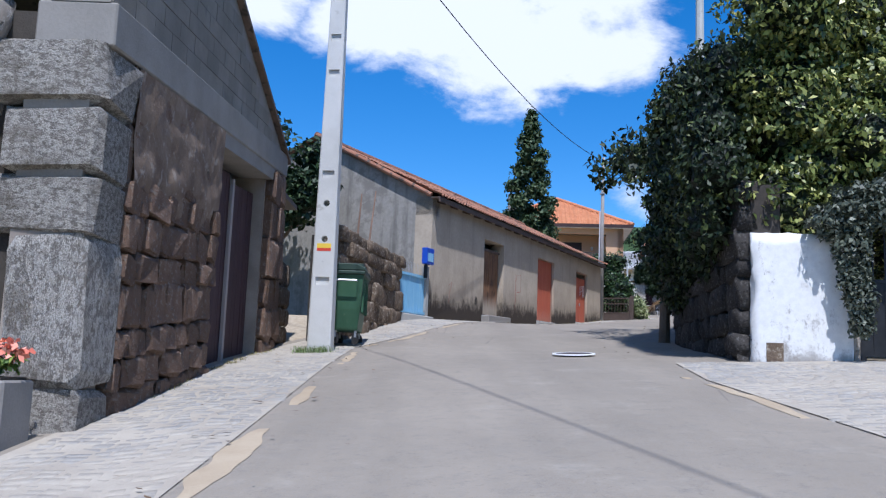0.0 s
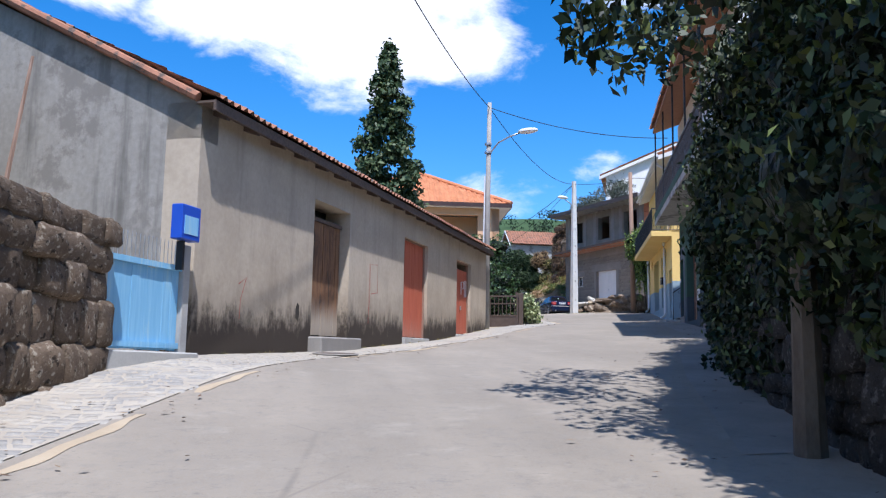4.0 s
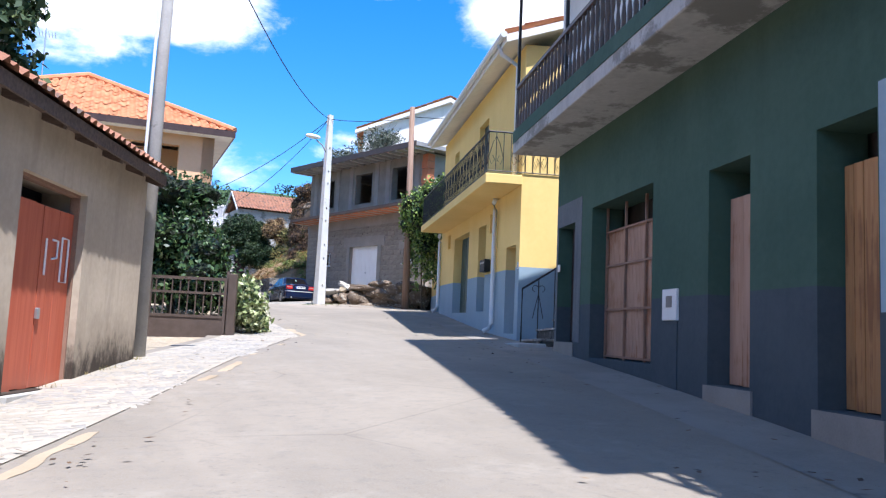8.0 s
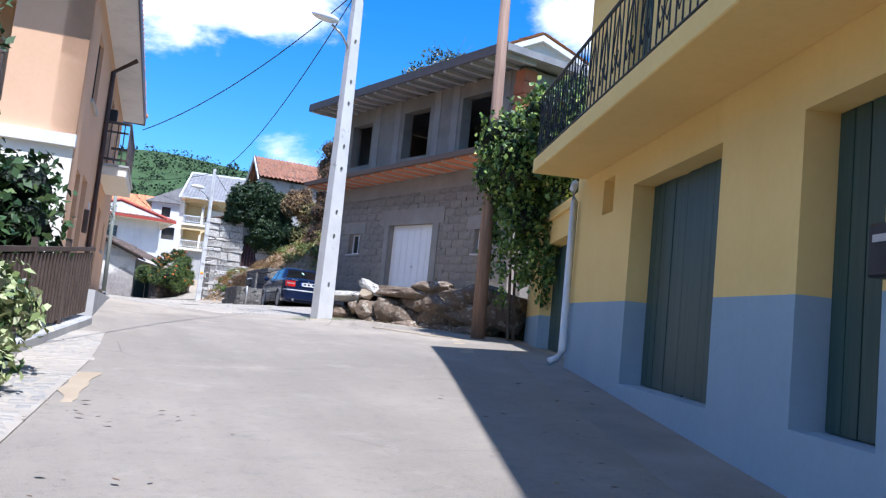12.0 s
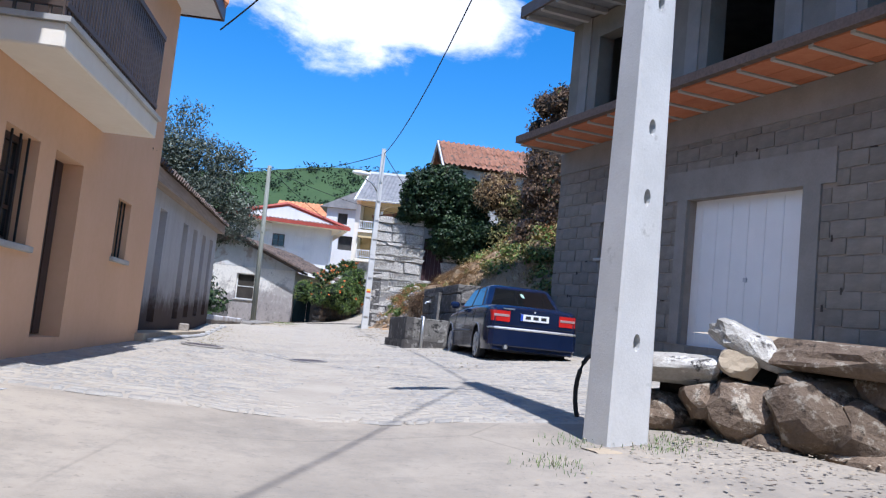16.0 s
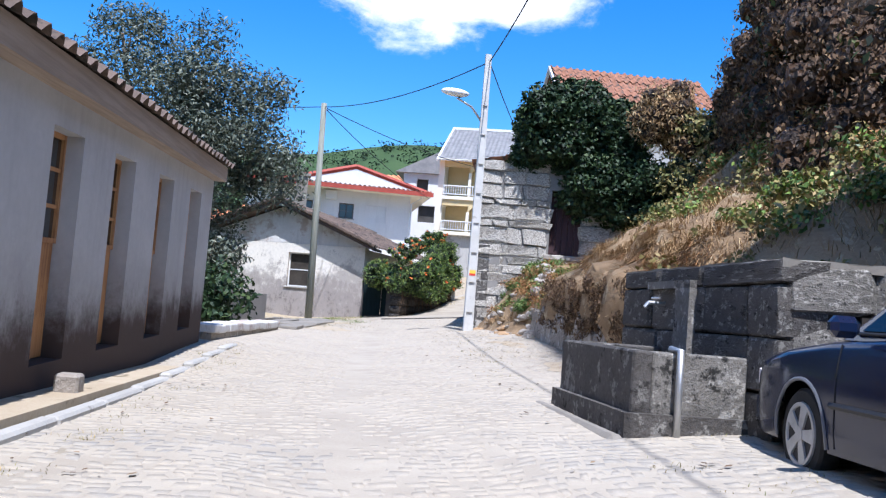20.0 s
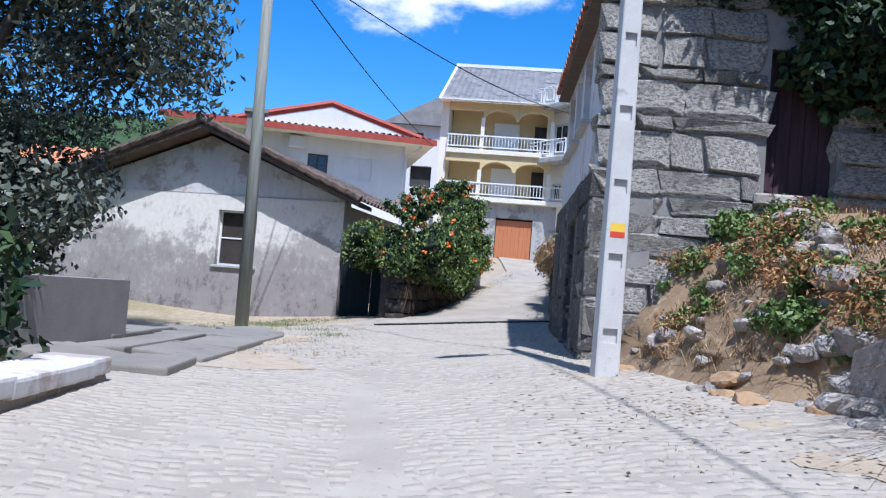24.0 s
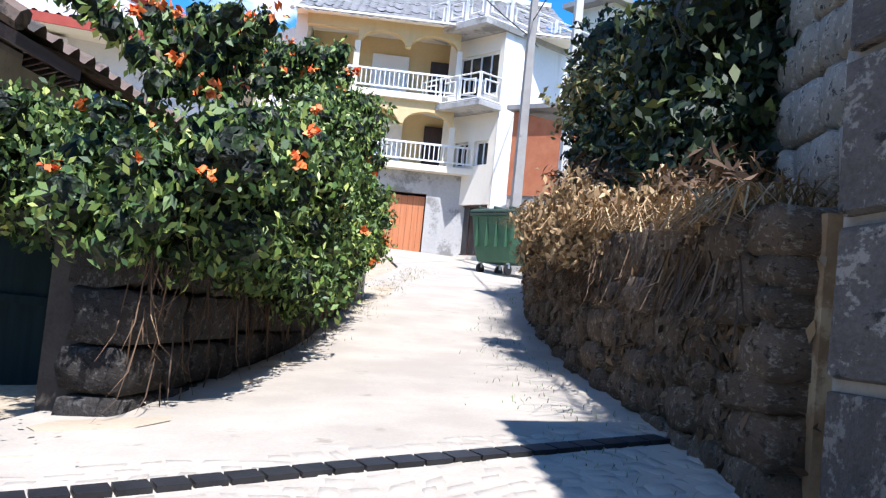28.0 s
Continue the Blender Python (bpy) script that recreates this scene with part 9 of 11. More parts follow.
    br = thing("bramble", "dry golden bramble beside the bush", "scrub", Matrix.Identity(4))
    foliage("leaves", lumps((20.15, 77.5, 10.7, .7, .7, .95), 26, 28, (.28, .5)), 9000, 0.10, 29, M["dry"], br, shell=0.5, core=0.7, inner=M["browncore"], droop=0.8, slim=0.3)
    foliage("green_leaves", lumps((20.7, 76.9, 9.9, .9, .8, 1.0), 22, 30, (.3, .5)), 7000, 0.10, 31, M["scrub"], br, shell=0.5, core=0.7)
    foliage("low_leaves", lumps((19.95, 77.5, 9.2, .6, .6, .7), 18, 49, (.25, .42)), 5000, 0.10, 50, M["bush"], br, shell=0.5, core=0.7)


bank()


def stone_house():
    ob = thing("stone_house", "old granite house with a plastered upper storey on the lane", "house", facade(17.25, 83.7, -0.196, -0.981))
    # local x towards the walk, y into the house; near corner at x = 4.75
    L = 4.75
    H = [(2.55, 3.55, 5.9, 7.62), (1.2, 1.42, 6.75, 7.58), (1.65, 1.95, 7.3, 7.5)]
    U = [(0.42, 1.2, 8.74, 9.6), (1.42, 2.25, 8.72, 9.64), (2.55, 3.42, 8.74, 9.66)]
    bm = bmesh.new()
    holed(bm, 0.0, L, 5.2, 7.98, 0.012, 0.6, H)
    part("wall", bm, M["mortarline"], ob)
    bm = bmesh.new()
    holed(bm, 0.0, L - .1, 7.98, 9.78, 0.04, 0.5, U)
    part("upper_wall", bm, M["stained"], ob, "stained whitish plastered upper wall")
    # lane front: shade is part of the stone's dark colour
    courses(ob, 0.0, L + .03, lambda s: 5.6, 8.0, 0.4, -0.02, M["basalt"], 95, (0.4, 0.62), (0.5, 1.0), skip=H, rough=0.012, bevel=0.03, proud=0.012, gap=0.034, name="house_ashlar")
    for a, b, c, d in H:
        part("dark_inside", boxes((a - .1, b + .1, 0.55, 0.6, c - .1, d + .1)), M["interior"], ob)
    planks("door", H[0][0] + .03, H[0][1] - .03, 5.95, 7.55, 0.3, 6, M["barndoor"], ob, seed=8)
    for a, b, c, d in U:
        window(ob, a, b, c, d, 0.14, M["garagewhite"], bars=1, cross=1)
        part("dark_inside", boxes((a - .05, b + .05, 0.45, 0.5, c - .05, d + .05)), M["interior"], ob)
    for a, b, c, d in H[1:]:
        for e, f in ((c - .34, c - .01), (d + .01, d + .3)):
            part("surround_stone", boxes((a - .16, b + .14, -0.04, 0.2, e, f), bevel=0.02), M["basalt"], ob)
    for a, b, c, d in ((0.72, 1.215, 6.6, 7.62), (1.405, 1.665, 6.7, 7.6), (1.935, 2.3, 6.9, 7.62), (2.24, 2.565, 5.7, 6.6), (2.3, 2.565, 6.62, 7.62), (3.535, 3.92, 5.7, 6.5), (3.535, 3.84, 6.52, 7.62)):
        part("jamb_stone", boxes((a, b, -0.035, 0.52, c, d), bevel=0.02), M["basalt"], ob)
    for a, s in ((2.35, 3.75),):
        part("door_lintel", boxes((a, s, -0.04, 0.52, 7.60, 7.95), bevel=0.02), M["basalt"], ob)
    # south gable, sunlit, of big lichened blocks; the sun is also in their paler colour
    part("gable_core", boxes((L - .5, L - .04, 0.3, 1.66, 5.2, 9.7), (L - .5, L - .04, 1.66, 2.34, 5.2, 7.8), (L - .5, L - .04, 1.66, 2.34, 9.3, 9.7), (L - .5, L - .04, 2.34, 3.4, 5.2, 9.7)), M["mortarline"], ob)
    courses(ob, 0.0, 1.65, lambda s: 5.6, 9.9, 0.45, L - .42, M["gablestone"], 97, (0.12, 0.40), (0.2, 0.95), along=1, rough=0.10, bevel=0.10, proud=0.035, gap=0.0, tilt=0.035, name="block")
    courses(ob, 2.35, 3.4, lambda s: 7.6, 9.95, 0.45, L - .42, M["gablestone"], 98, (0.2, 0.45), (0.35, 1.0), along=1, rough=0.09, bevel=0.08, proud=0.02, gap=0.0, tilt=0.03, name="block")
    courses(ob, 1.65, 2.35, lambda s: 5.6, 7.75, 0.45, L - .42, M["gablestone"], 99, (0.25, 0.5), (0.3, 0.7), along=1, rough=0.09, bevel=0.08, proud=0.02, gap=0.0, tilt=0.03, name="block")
    planks("side_door", 1.66, 2.34, 7.86, 9.3, 0, 5, M["barndoor"], ob, thick=0.04, seed=4, piece="door_board")
    for o in [c for c in ob.children_recursive if c.name.startswith("door_board")]:
        o.matrix_basis = Matrix.Translation((L - .2, 0, 0)) @ Matrix.Rotation(radians(90), 4, "Z") @ o.matrix_basis
    part("door_sill", boxes((L - .3, L + .06, 1.55, 2.45, 7.74, 7.86), bevel=0.02), M["quoin"], ob)
    # eave and roof
    part("eave_board", boxes((-0.1, L - .05, -0.12, 0.1, 9.72, 9.78)), M["rafter"], ob)
    tiled("roof", -0.1, L + .02, (-0.16, 9.80), (1.7, 10.2), M["oldtile"], ob)
    tiled("back_roof", -0.1, L + .02, (3.5, 9.80), (1.7, 10.2), M["oldtile"], ob)
    part("far_wall", boxes((0.0, 0.4, 0.6, 3.4, 5.5, 9.7)), M["lichen"], ob)
    part("back_wall", boxes((0.0, L - .5, 3.1, 3.4, 5.5, 9.7)), M["lichen"], ob)
    # continues up the lane: grey rendered wall after the far corner
    return ob


stone_house()
concrete_pole("utility_pole", 16.15, 77.75, G(16.15, 77.75), 11.9, 0, 0.205, 0.125, label="white-grey concrete utility pole with a street lamp", sticker=7.26, panels=tuple(6.4 + .62 * i for i in range(8)))
lp = thing("pole_lamp", "street lamp clamped to the concrete pole", "street lamp", Matrix.Translation((16.15, 77.75, 0)))
street_lamp(lp, 0, 0, 10.95, -0.95, -0.25, 0.45)
lp2 = thing("pole_lamp", "street lamp clamped to the tall concrete pole", "street lamp", Matrix.Translation((15.24, 54.92, 0)))
street_lamp(lp2, 0, 0, 11.3, -0.75, -0.2, 0.6)

p4 = thing("wooden_pole", "greenish treated timber utility pole by the cottage", "utility pole", Matrix.Translation((12.64, 84.9, 5.6)))
bm4 = bmesh.new()
tube(bm4, [(0, 0, -.2), (-0.1, 0.1, 6.5)], 0.112, 10, taper=0.08)
part("shaft", bm4, M["greenpole"], p4, smooth=True)


def cottage():
    ob = thing("cottage", "single-storey cottage with mould-stained limewashed walls", "cottage", facade(11.3, 88.9, 0.939, -0.344))
    W = (0.42, 1.24, 6.86, 7.95)
    x0, x1 = -3.6, 3.02
    bm = bmesh.new()
    holed(bm, x0, x1, 4.6, 8.24, 0.0, 0.4, [W])
    part("front_wall", bm, M["cottage"], ob)
    bm = bmesh.new()
    prism(bm, [(x0, 8.24), (x1, 8.24), (x1, 8.28), (0.1, 9.42), (x0, 8.05)], 1, 0.03, 0.4)
    part("gable", bm, M["stained"], ob, "whitish stained gable")
    rng = random.Random(8)
    row, z = 0, 8.26
    while z < 9.35:
        x = x0 - (row % 2) * .22
        while x < x1:
            a, b = max(x, x0), min(x + .45, x1)
            lim = 9.42 - 0.39 * max(abs(a - .1), abs(b - .1))
            if z + .19 < lim and b - a > .1:
                part("block", boxes((a + .004, b - .004, 0.024, 0.06, z + .004, z + .19)), M["stained"], ob)
            x += .45
        z += .2
        row += 1
    part("side_wall", boxes((x1 - .4, x1, 0.4, 7.5, 4.8, 8.2)), M["cottage"], ob)
    part("left_wall", boxes((x0, x0 + .4, 0.4, 7.5, 4.4, 8.0)), M["cottage"], ob)
    part("back_wall", boxes((x0, x1, 7.2, 7.5, 4.4, 8.0)), M["cottage"], ob)
    # panes are near-black plates that paint the dark of an unlit void
    window(ob, *W, 0.12, M["garagewhite"], bars=0, cross=1, fw=0.035, glass_mat=M["darkjoint"])
    part("dark_inside", boxes((W[0] - .05, W[1] + .05, 0.36, 0.39, W[2], W[3])), M["interior"], ob)
    tiled("roof", -0.5, 7.8, (x1 + .45, 8.24), (0.1, 9.62), M["darktile"], ob, swap=True)
    tiled("roof", -0.5, 7.8, (x0 - .3, 8.05), (0.1, 9.62), M["darktile"], ob, swap=True)
    bm = bmesh.new()
    prism(bm, [(x0 - .3, 7.97), (0.1, 9.5), (x1 + .42, 8.13), (x1 + .42, 8.21), (0.1, 9.58), (x0 - .3, 8.05)], 1, -0.45, 0.4)
    part("verge_board", bm, M["rafter"], ob)
    for sx, xe, ze in ((1, x1 + .45, 8.26), (-1, x0 - .3, 8.07)):
        for i in range(12):
            f = i / 12
            x, zz = xe + (0.1 - xe) * f, ze + (9.64 - ze) * f
            bm = bmesh.new()
            tube(bm, [(x, -0.45, zz + .02), (x + (0.1 - xe) / 11.2, -0.45, zz + (9.64 - ze) / 11.2 + .05)], 0.075, 7)
            part("verge_tile", bm, M["darktile"], ob)
    st = thing("cottage_plinth", "broken grey cement pavement before the cottage", "pavement", Matrix.Identity(4), kind="structure")
    ks = random.Random(15)
    edge = ((12.62, 77.7), (12.78, 78.7), (13.02, 79.8), (13.22, 80.9), (13.4, 82.0), (13.05, 83.1))
    for (xa, ya), (xb, yb) in zip(edge, edge[1:]):
        dx, dy = xb - xa, yb - ya
        for row in range(4):
            o = row * 0.95
            p = [(xa + ks.uniform(-.05, .05) - dy * o * .62, ya + dx * o * .62), (xb - dx * .05 - dy * o * .62, yb - dy * .05 + dx * o * .62 + ks.uniform(-.06, .06)), (xb - dx * .05 - dy * (o + .9) * .62, yb - dy * .05 + dx * (o + .9) * .62), (xa - dy * (o + .9) * .62, ya + dx * (o + .9) * .62)]
            bm = bmesh.new()
            tip = ks.uniform(-.035, .03)
            hi = [bm.verts.new((a, b, G(a, b) + .07 + (tip if k < 2 else -tip))) for k, (a, b) in enumerate(p)]
            lo = [bm.verts.new((a, b, G(a, b) - .15)) for a, b in p]
            bm.faces.new(hi)
            for k in range(4):
                bm.faces.new((lo[k], lo[(k + 1) % 4], hi[(k + 1) % 4], hi[k]))
            bmesh.ops.recalc_face_normals(bm, faces=bm.faces)
            part("slab", soft(bm, 0.02, 2), M["worncement"], st)


cottage()


def creeper_garden():
    """The flowering creeper over its rubble wall, which follows the lane up from the cottage's gate."""
    line = ((15.15, 86.0), (15.8, 87.35), (16.45, 88.75), (17.4, 91.6))
    for i, ((xa, ya), (xb, yb)) in enumerate(zip(line, line[1:])):
        L = math.hypot(xb - xa, yb - ya)
        o = thing("rubble_wall", "rubble wall with brown dead stems", "wall", facade(xa, ya, (xb - xa) / L, (yb - ya) / L), "flowering creeper wall")
        z = min(G(xa, ya), G(xb, yb))
        part("core", boxes((0.12 if i == 0 else 0, L, 0.1, 0.4, z - .5, z + 1.0)), M["darkjoint"], o)
        # stones coloured dark for the shade below the leaves
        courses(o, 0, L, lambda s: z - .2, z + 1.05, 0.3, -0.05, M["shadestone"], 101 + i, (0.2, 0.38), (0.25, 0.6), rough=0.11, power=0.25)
        V, F = blades(lambda g: (g.uniform(0, L), -0.1 + g.normal() * .05), lambda x, y: z + 1.1 * ((x * 7.3) % 1.0) ** 0.5, 170, 0.4, 61 + i, 0.5, 0.004)
        low = np.repeat(V.reshape(-1, 6, 3)[:, :1, 2], 6, 1).reshape(-1)
        V[:, 2] = low - (V[:, 2] - low)
        st = from_np("dead_stems", V, F, M["brownleaf"], o, "dead stems hanging down the wall")
        st["kind"] = "stuff"
    ga = thing("garden_gate", "blue-green sheet gate in painted shade between the cottage and the wall", "gate", facade(14.15, 87.75, 0.93, -0.37))
    for a, b in ((0.05, 0.62), (0.64, 1.25)):
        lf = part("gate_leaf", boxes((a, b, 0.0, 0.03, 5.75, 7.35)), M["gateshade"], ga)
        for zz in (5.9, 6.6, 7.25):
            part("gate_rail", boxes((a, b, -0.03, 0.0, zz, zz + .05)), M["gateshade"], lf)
    part("gate_lintel", boxes((0.0, 1.3, -0.05, 0.2, 7.36, 7.5)), M["darkjoint"], ga)
    post = thing("gate_pillar", "white painted gate pillar", "post", Matrix.Translation((17.5, 91.75, 0)))
    part("shaft", boxes((-.09, .09, -.09, .09, 6.6, 8.05), bevel=0.015), M["limewash"], post)
    part("cap", boxes((-.12, .12, -.12, .12, 8.05, 8.12), bevel=0.01), M["slate"], post)
    ob = thing("flowering_creeper", "big trumpet creeper with orange flowers", "climbing plant", Matrix.Identity(4))
    blobs = []
    rb = random.Random(36)
    for i in range(190):
        u = rb.random()
        run = 5.9 * rb.random()
        x, y = 15.3 + .33 * run + rb.uniform(-.05, .35), 86.0 + .94 * run + rb.uniform(-.15, .25)
        low, top = 6.95 + .10 * run - 0.35 * min(1, max(0, run - .8)), min(8.75, 7.5 + .32 * run) - 0.9 * max(0, run - 5.0)
        r = rb.uniform(.13, .32)
        blobs.append((x + .12 * u, y, low + (top - low) * u, r, r, r * .85))
    for i in range(46):      # over the gate
        r = rb.uniform(.15, .3)
        blobs.append((14.75 + rb.uniform(-.45, .6), 87.0 + rb.uniform(-.45, .5), rb.uniform(7.1, 7.7), r, r, r * .85))
    for i in range(16):      # over the near end of the wall
        r = rb.uniform(.12, .2)
        blobs.append((15.1 + rb.uniform(-.2, .2), 86.0 + rb.uniform(-.2, .35), rb.uniform(7.05, 7.5), r, r, r))
    for i in range(30):      # long shoots that stand out of the mass
        run = 5.4 * rb.random()
        x, y, z = 15.2 + .33 * run, 86.0 + .94 * run, min(8.75, 7.75 + .25 * run)
        lx, ly = rb.uniform(-.12, .06), rb.uniform(-.12, .04)
        for j in range(5):
            blobs.append((x + j * lx, y + j * ly, z + j * .12 - j * j * .012, .09, .09, .11))
    for i in range(34):      # sprays that hang over the wall
        run = 5.6 * rb.random()
        x, y = 15.2 + .33 * run, 85.9 + .94 * run
        for j in range(4):
            blobs.append((x + rb.uniform(-.1, .02) - .03 * j, y - .1, 7.30 + .14 * run - j * .12, .12, .15, .14))
    foliage("leaves", blobs, 62000, 0.064, 39, M["trumpet"], ob, shell=0.5, droop=0.8, slim=0.5, core=0.72)
    foliage("young_leaves", [b for b in blobs if b[0] > 16.0], 8000, 0.066, 43, M["vine"], ob, "bright young leaves", shell=0.75, droop=0.8, slim=0.5)
    rf = random.Random(40)
    for i in range(150):
        b = rf.choice(blobs)
        if b[2] < 7.1:
            continue
        dv = Vector((rf.gauss(0, 1) + .2, rf.gauss(0, 1) - 1.1, rf.gauss(0, 1) + .35)).normalized()
        at = (b[0] + dv.x * b[3] * 1.15, b[1] + dv.y * b[4] * 1.15, b[2] + dv.z * b[5] * 1.15)
        q = rf.uniform(.03, .085)
        foliage("flower", [(*at, q, q, q * .8)], rf.randint(8, 18), 0.05, 400 + i, M["flower"], ob, "orange trumpet flowers" if i == 0 else "", shell=0.3, slim=0.75, flat=0.8)["kind"] = "stuff"
    foliage("dead_growth", [(17.2, 90.9, 7.5, .2, .35, .55), (17.0, 90.3, 7.3, .2, .35, .5), (16.6, 89.4, 7.1, .18, .3, .4)], 1800, 0.14, 42, M["brownleaf"], ob, shell=0.3, droop=1.2, slim=0.2)


creeper_garden()


def white_house():
    ob = thing("white_house", "white two-storey house with a red-trimmed gable roof", "house", facade(10.2, 101.67, 0.999, 0.05) @ Matrix.Translation((0, 0, 0.5)))
    L = 6.2
    H = [(2.84, 3.54, 9.94, 10.66), (4.1, 5.08, 9.88, 10.66), (0.9, 1.6, 9.9, 10.66)]
    bm = bmesh.new()
    holed(bm, -1.5, L, 6.0, 11.3, 0, 0.3, H)
    part("front_wall", bm, M["white"], ob)
    part("side_wall", boxes((L - .3, L, 0.3, 8, 6.0, 11.3)), M["white"], ob)
    part("back_wall", boxes((-1.5, L, 7.8, 8, 6.0, 11.3)), M["white"], ob)
    for i, (a, b, c, d) in enumerate(H):
        part("dark_inside", boxes((a, b, 0.26, 0.29, c, d)), M["interior"], ob)
        if i == 1:
            part("shutter", boxes((a, b, 0.08, 0.14, c, d)), M["white"], ob)
        else:
            window(ob, a, b, c, d, 0.12, M["ironbrown"], bars=1, cross=1)
    part("air_unit", boxes((2.14, 2.71, -0.3, 0.0, 10.78, 11.18), bevel=0.02), M["garagewhite"], ob, "air conditioning unit")
    bm = bmesh.new()
    prism(bm, [(0.3, 11.45), (6.7, 11.45), (3.5, 12.3)], 1, -0.4, -0.2)
    part("gable", bm, M["white"], ob)
    part("eave_soffit", boxes((-2.0, 7.1, -1.0, 8.4, 11.25, 11.36)), M["cream"], ob)
    part("eave_edge", boxes((-2.05, 7.15, -1.06, -1.0, 11.22, 11.42)), M["redtrim"], ob)
    tiled("lower_roof", -2.0, 7.1, (-1.05, 11.40), (-0.25, 11.55), M["oldtile"], ob)
    for a, b in (((-0.1, 11.42), (3.5, 12.4)), ((7.1, 11.42), (3.5, 12.4))):
        bm = bmesh.new()
        tube(bm, [(a[0], -0.35, a[1]), (b[0], -0.35, b[1])], 0.13, 6)
        part("verge", bm, M["redtrim"], ob)
    tiled("roof", -0.3, 8.4, (7.1, 11.45), (3.5, 12.45), M["tile"], ob, swap=True)
    tiled("roof", -0.3, 8.4, (-0.1, 11.45), (3.5, 12.45), M["tile"], ob, swap=True)
    part("chimney", boxes((0.75, 1.3, -1.9, -1.4, 10.0, 11.5), (0.65, 1.4, -2.0, -1.3, 11.5, 11.62)), M["cement"], ob)
    bm = bmesh.new()
    tube(bm, [(L + .05, -0.06, 7.0), (L + .05, -0.06, 10.9), (L + .5, -0.5, 11.2)], 0.05, 8)
    part("downpipe", bm, M["pvc"], ob)
    ob2 = thing("white_house", "white house with a dark slate roof farther up", "house", facade(16.6, 112.5, 0.98, -0.2))
    bm = bmesh.new()
    holed(bm, 0, 6.5, 8.0, 14.6, 0, 0.3, [(1.0, 2.0, 11.6, 12.6), (3.6, 4.5, 11.6, 12.6), (0.8, 1.5, 13.4, 14.2)])
    part("front_wall", bm, M["white"], ob2)
    part("inside", boxes((0.2, 6.3, 0.3, 0.4, 8.2, 14.5)), M["interior"], ob2)
    bm = bmesh.new()
    prism(bm, [(-0.5, 14.5), (7.0, 14.5), (3.2, 16.4)], 1, -0.3, 7)
    part("roof", bm, M["slate"], ob2)


white_house()


def balcony_house():
    ob = thing("balcony_house", "tall ochre house with arched balconies and a slate roof", "house", facade(18.2, 104.5, 0.97, -0.24))
    L = 5.4
    col = 1.34      # the column at the corner of the arcades
    bm = bmesh.new()
    holed(bm, 0, L, 7.0, 10.3, 0, 0.4, [(2.1, 3.5, 8.2, 9.75)])
    part("ground_floor", bm, M["slabgrey"], ob)
    planks("garage_door", 2.12, 3.48, 8.2, 9.68, 0.12, 9, M["orangedoor"], ob, piece="panel")
    part("dark_inside", boxes((2.0, 3.6, 0.35, 0.39, 8.1, 9.9)), M["interior"], ob)
    part("wall", boxes((0.02, L - .02, 1.3, 1.6, 10.3, 14.1)), M["tanwall"], ob)
    for z, x0 in ((10.3, 0.0), (12.1, 0.0)):
        part("balcony_slab", boxes((x0, L + .1, -0.3, 1.3, z, z + .17), bevel=0.01), M["cream"], ob)
        rl = part("railing", boxes((x0 + .02, L, -0.25, -0.21, z + .68, z + .73), (x0 + .02, L, -0.25, -0.21, z + .26, z + .30)), M["garagewhite"], ob)
        for i in range(44):
            part("bar", boxes((x0 + .05 + i * .121, x0 + .075 + i * .121, -0.24, -0.22, z + .28, z + .7)), M["garagewhite"], rl)
        side = part("side_railing", boxes((x0, x0 + .04, -0.2, 1.25, z + .68, z + .73)), M["garagewhite"], ob)
        for i in range(12):
            part("bar", boxes((x0 + .01, x0 + .03, -0.18 + i * .12, -0.155 + i * .12, z + .17, z + .7)), M["garagewhite"], side)
        ze = z + 1.8 if z < 12 else 14.1
        for c0, c1 in ((col, col + 1.3), (col + 1.3, col + 2.65)):
            bm = bmesh.new()
            mid, r = (c0 + c1) / 2, (c1 - c0) / 2 - .06
            arc = [(mid + r * math.cos(t), ze - .62 + .36 * math.sin(t)) for t in np.linspace(0, math.pi, 11)]
            prism(bm, [(c0, ze), (c0, ze - .62)] + arc[::-1] + [(c1, ze - .62), (c1, ze)], 1, -0.2, 0.05)
            part("arch", bm, M["tanwall"], ob)
        part("beam", boxes((0.0, col, -0.2, 0.05, ze - .3, ze)), M["tanwall"], ob)
        for x in (col, col + 2.65):
            part("column", boxes((x - .07, x + .07, -0.22, -0.02, z + .17, ze - .6)), M["cream"], ob)
        part("door", boxes((1.7, 2.7, 1.2, 1.29, z + .17, z + 1.5)), M["garagewhite"], ob)
        part("door", boxes((3.3, 3.8, 1.2, 1.29, z + .17, z + 1.45)), M["darkdoor"], ob)
    part("side_wall", boxes((-0.3, 0.0, 0.0, 9.6, 7.0, 14.1)), M["cream"], ob)
    bm = bmesh.new()
    prism(bm, [(0.0, 14.1), (9.6, 14.1), (4.9, 16.6)], 0, -0.28, 0.0)
    part("gable", bm, M["slabgrey"], ob)
    tiled("roof", -0.35, L + 1.6, (-0.6, 14.0), (4.9, 16.75), M["slate"], ob, amp=0.02)
    tiled("back_roof", -0.35, L + 1.6, (10.0, 14.2), (4.9, 16.75), M["slate"], ob, amp=0.02)
    part("ridge", boxes((-0.4, L + 1.6, 4.75, 5.05, 16.72, 16.86)), M["white"], ob)
    bm = bmesh.new()
    tube(bm, [(-0.37, -0.6, 14.03), (-0.37, 4.9, 16.78)], 0.06, 6)
    part("verge_trim", bm, M["white"], ob)
    part("eave_soffit", boxes((-0.3, L + 1.5, -0.55, 1.3, 14.08, 14.13)), M["cream"], ob)
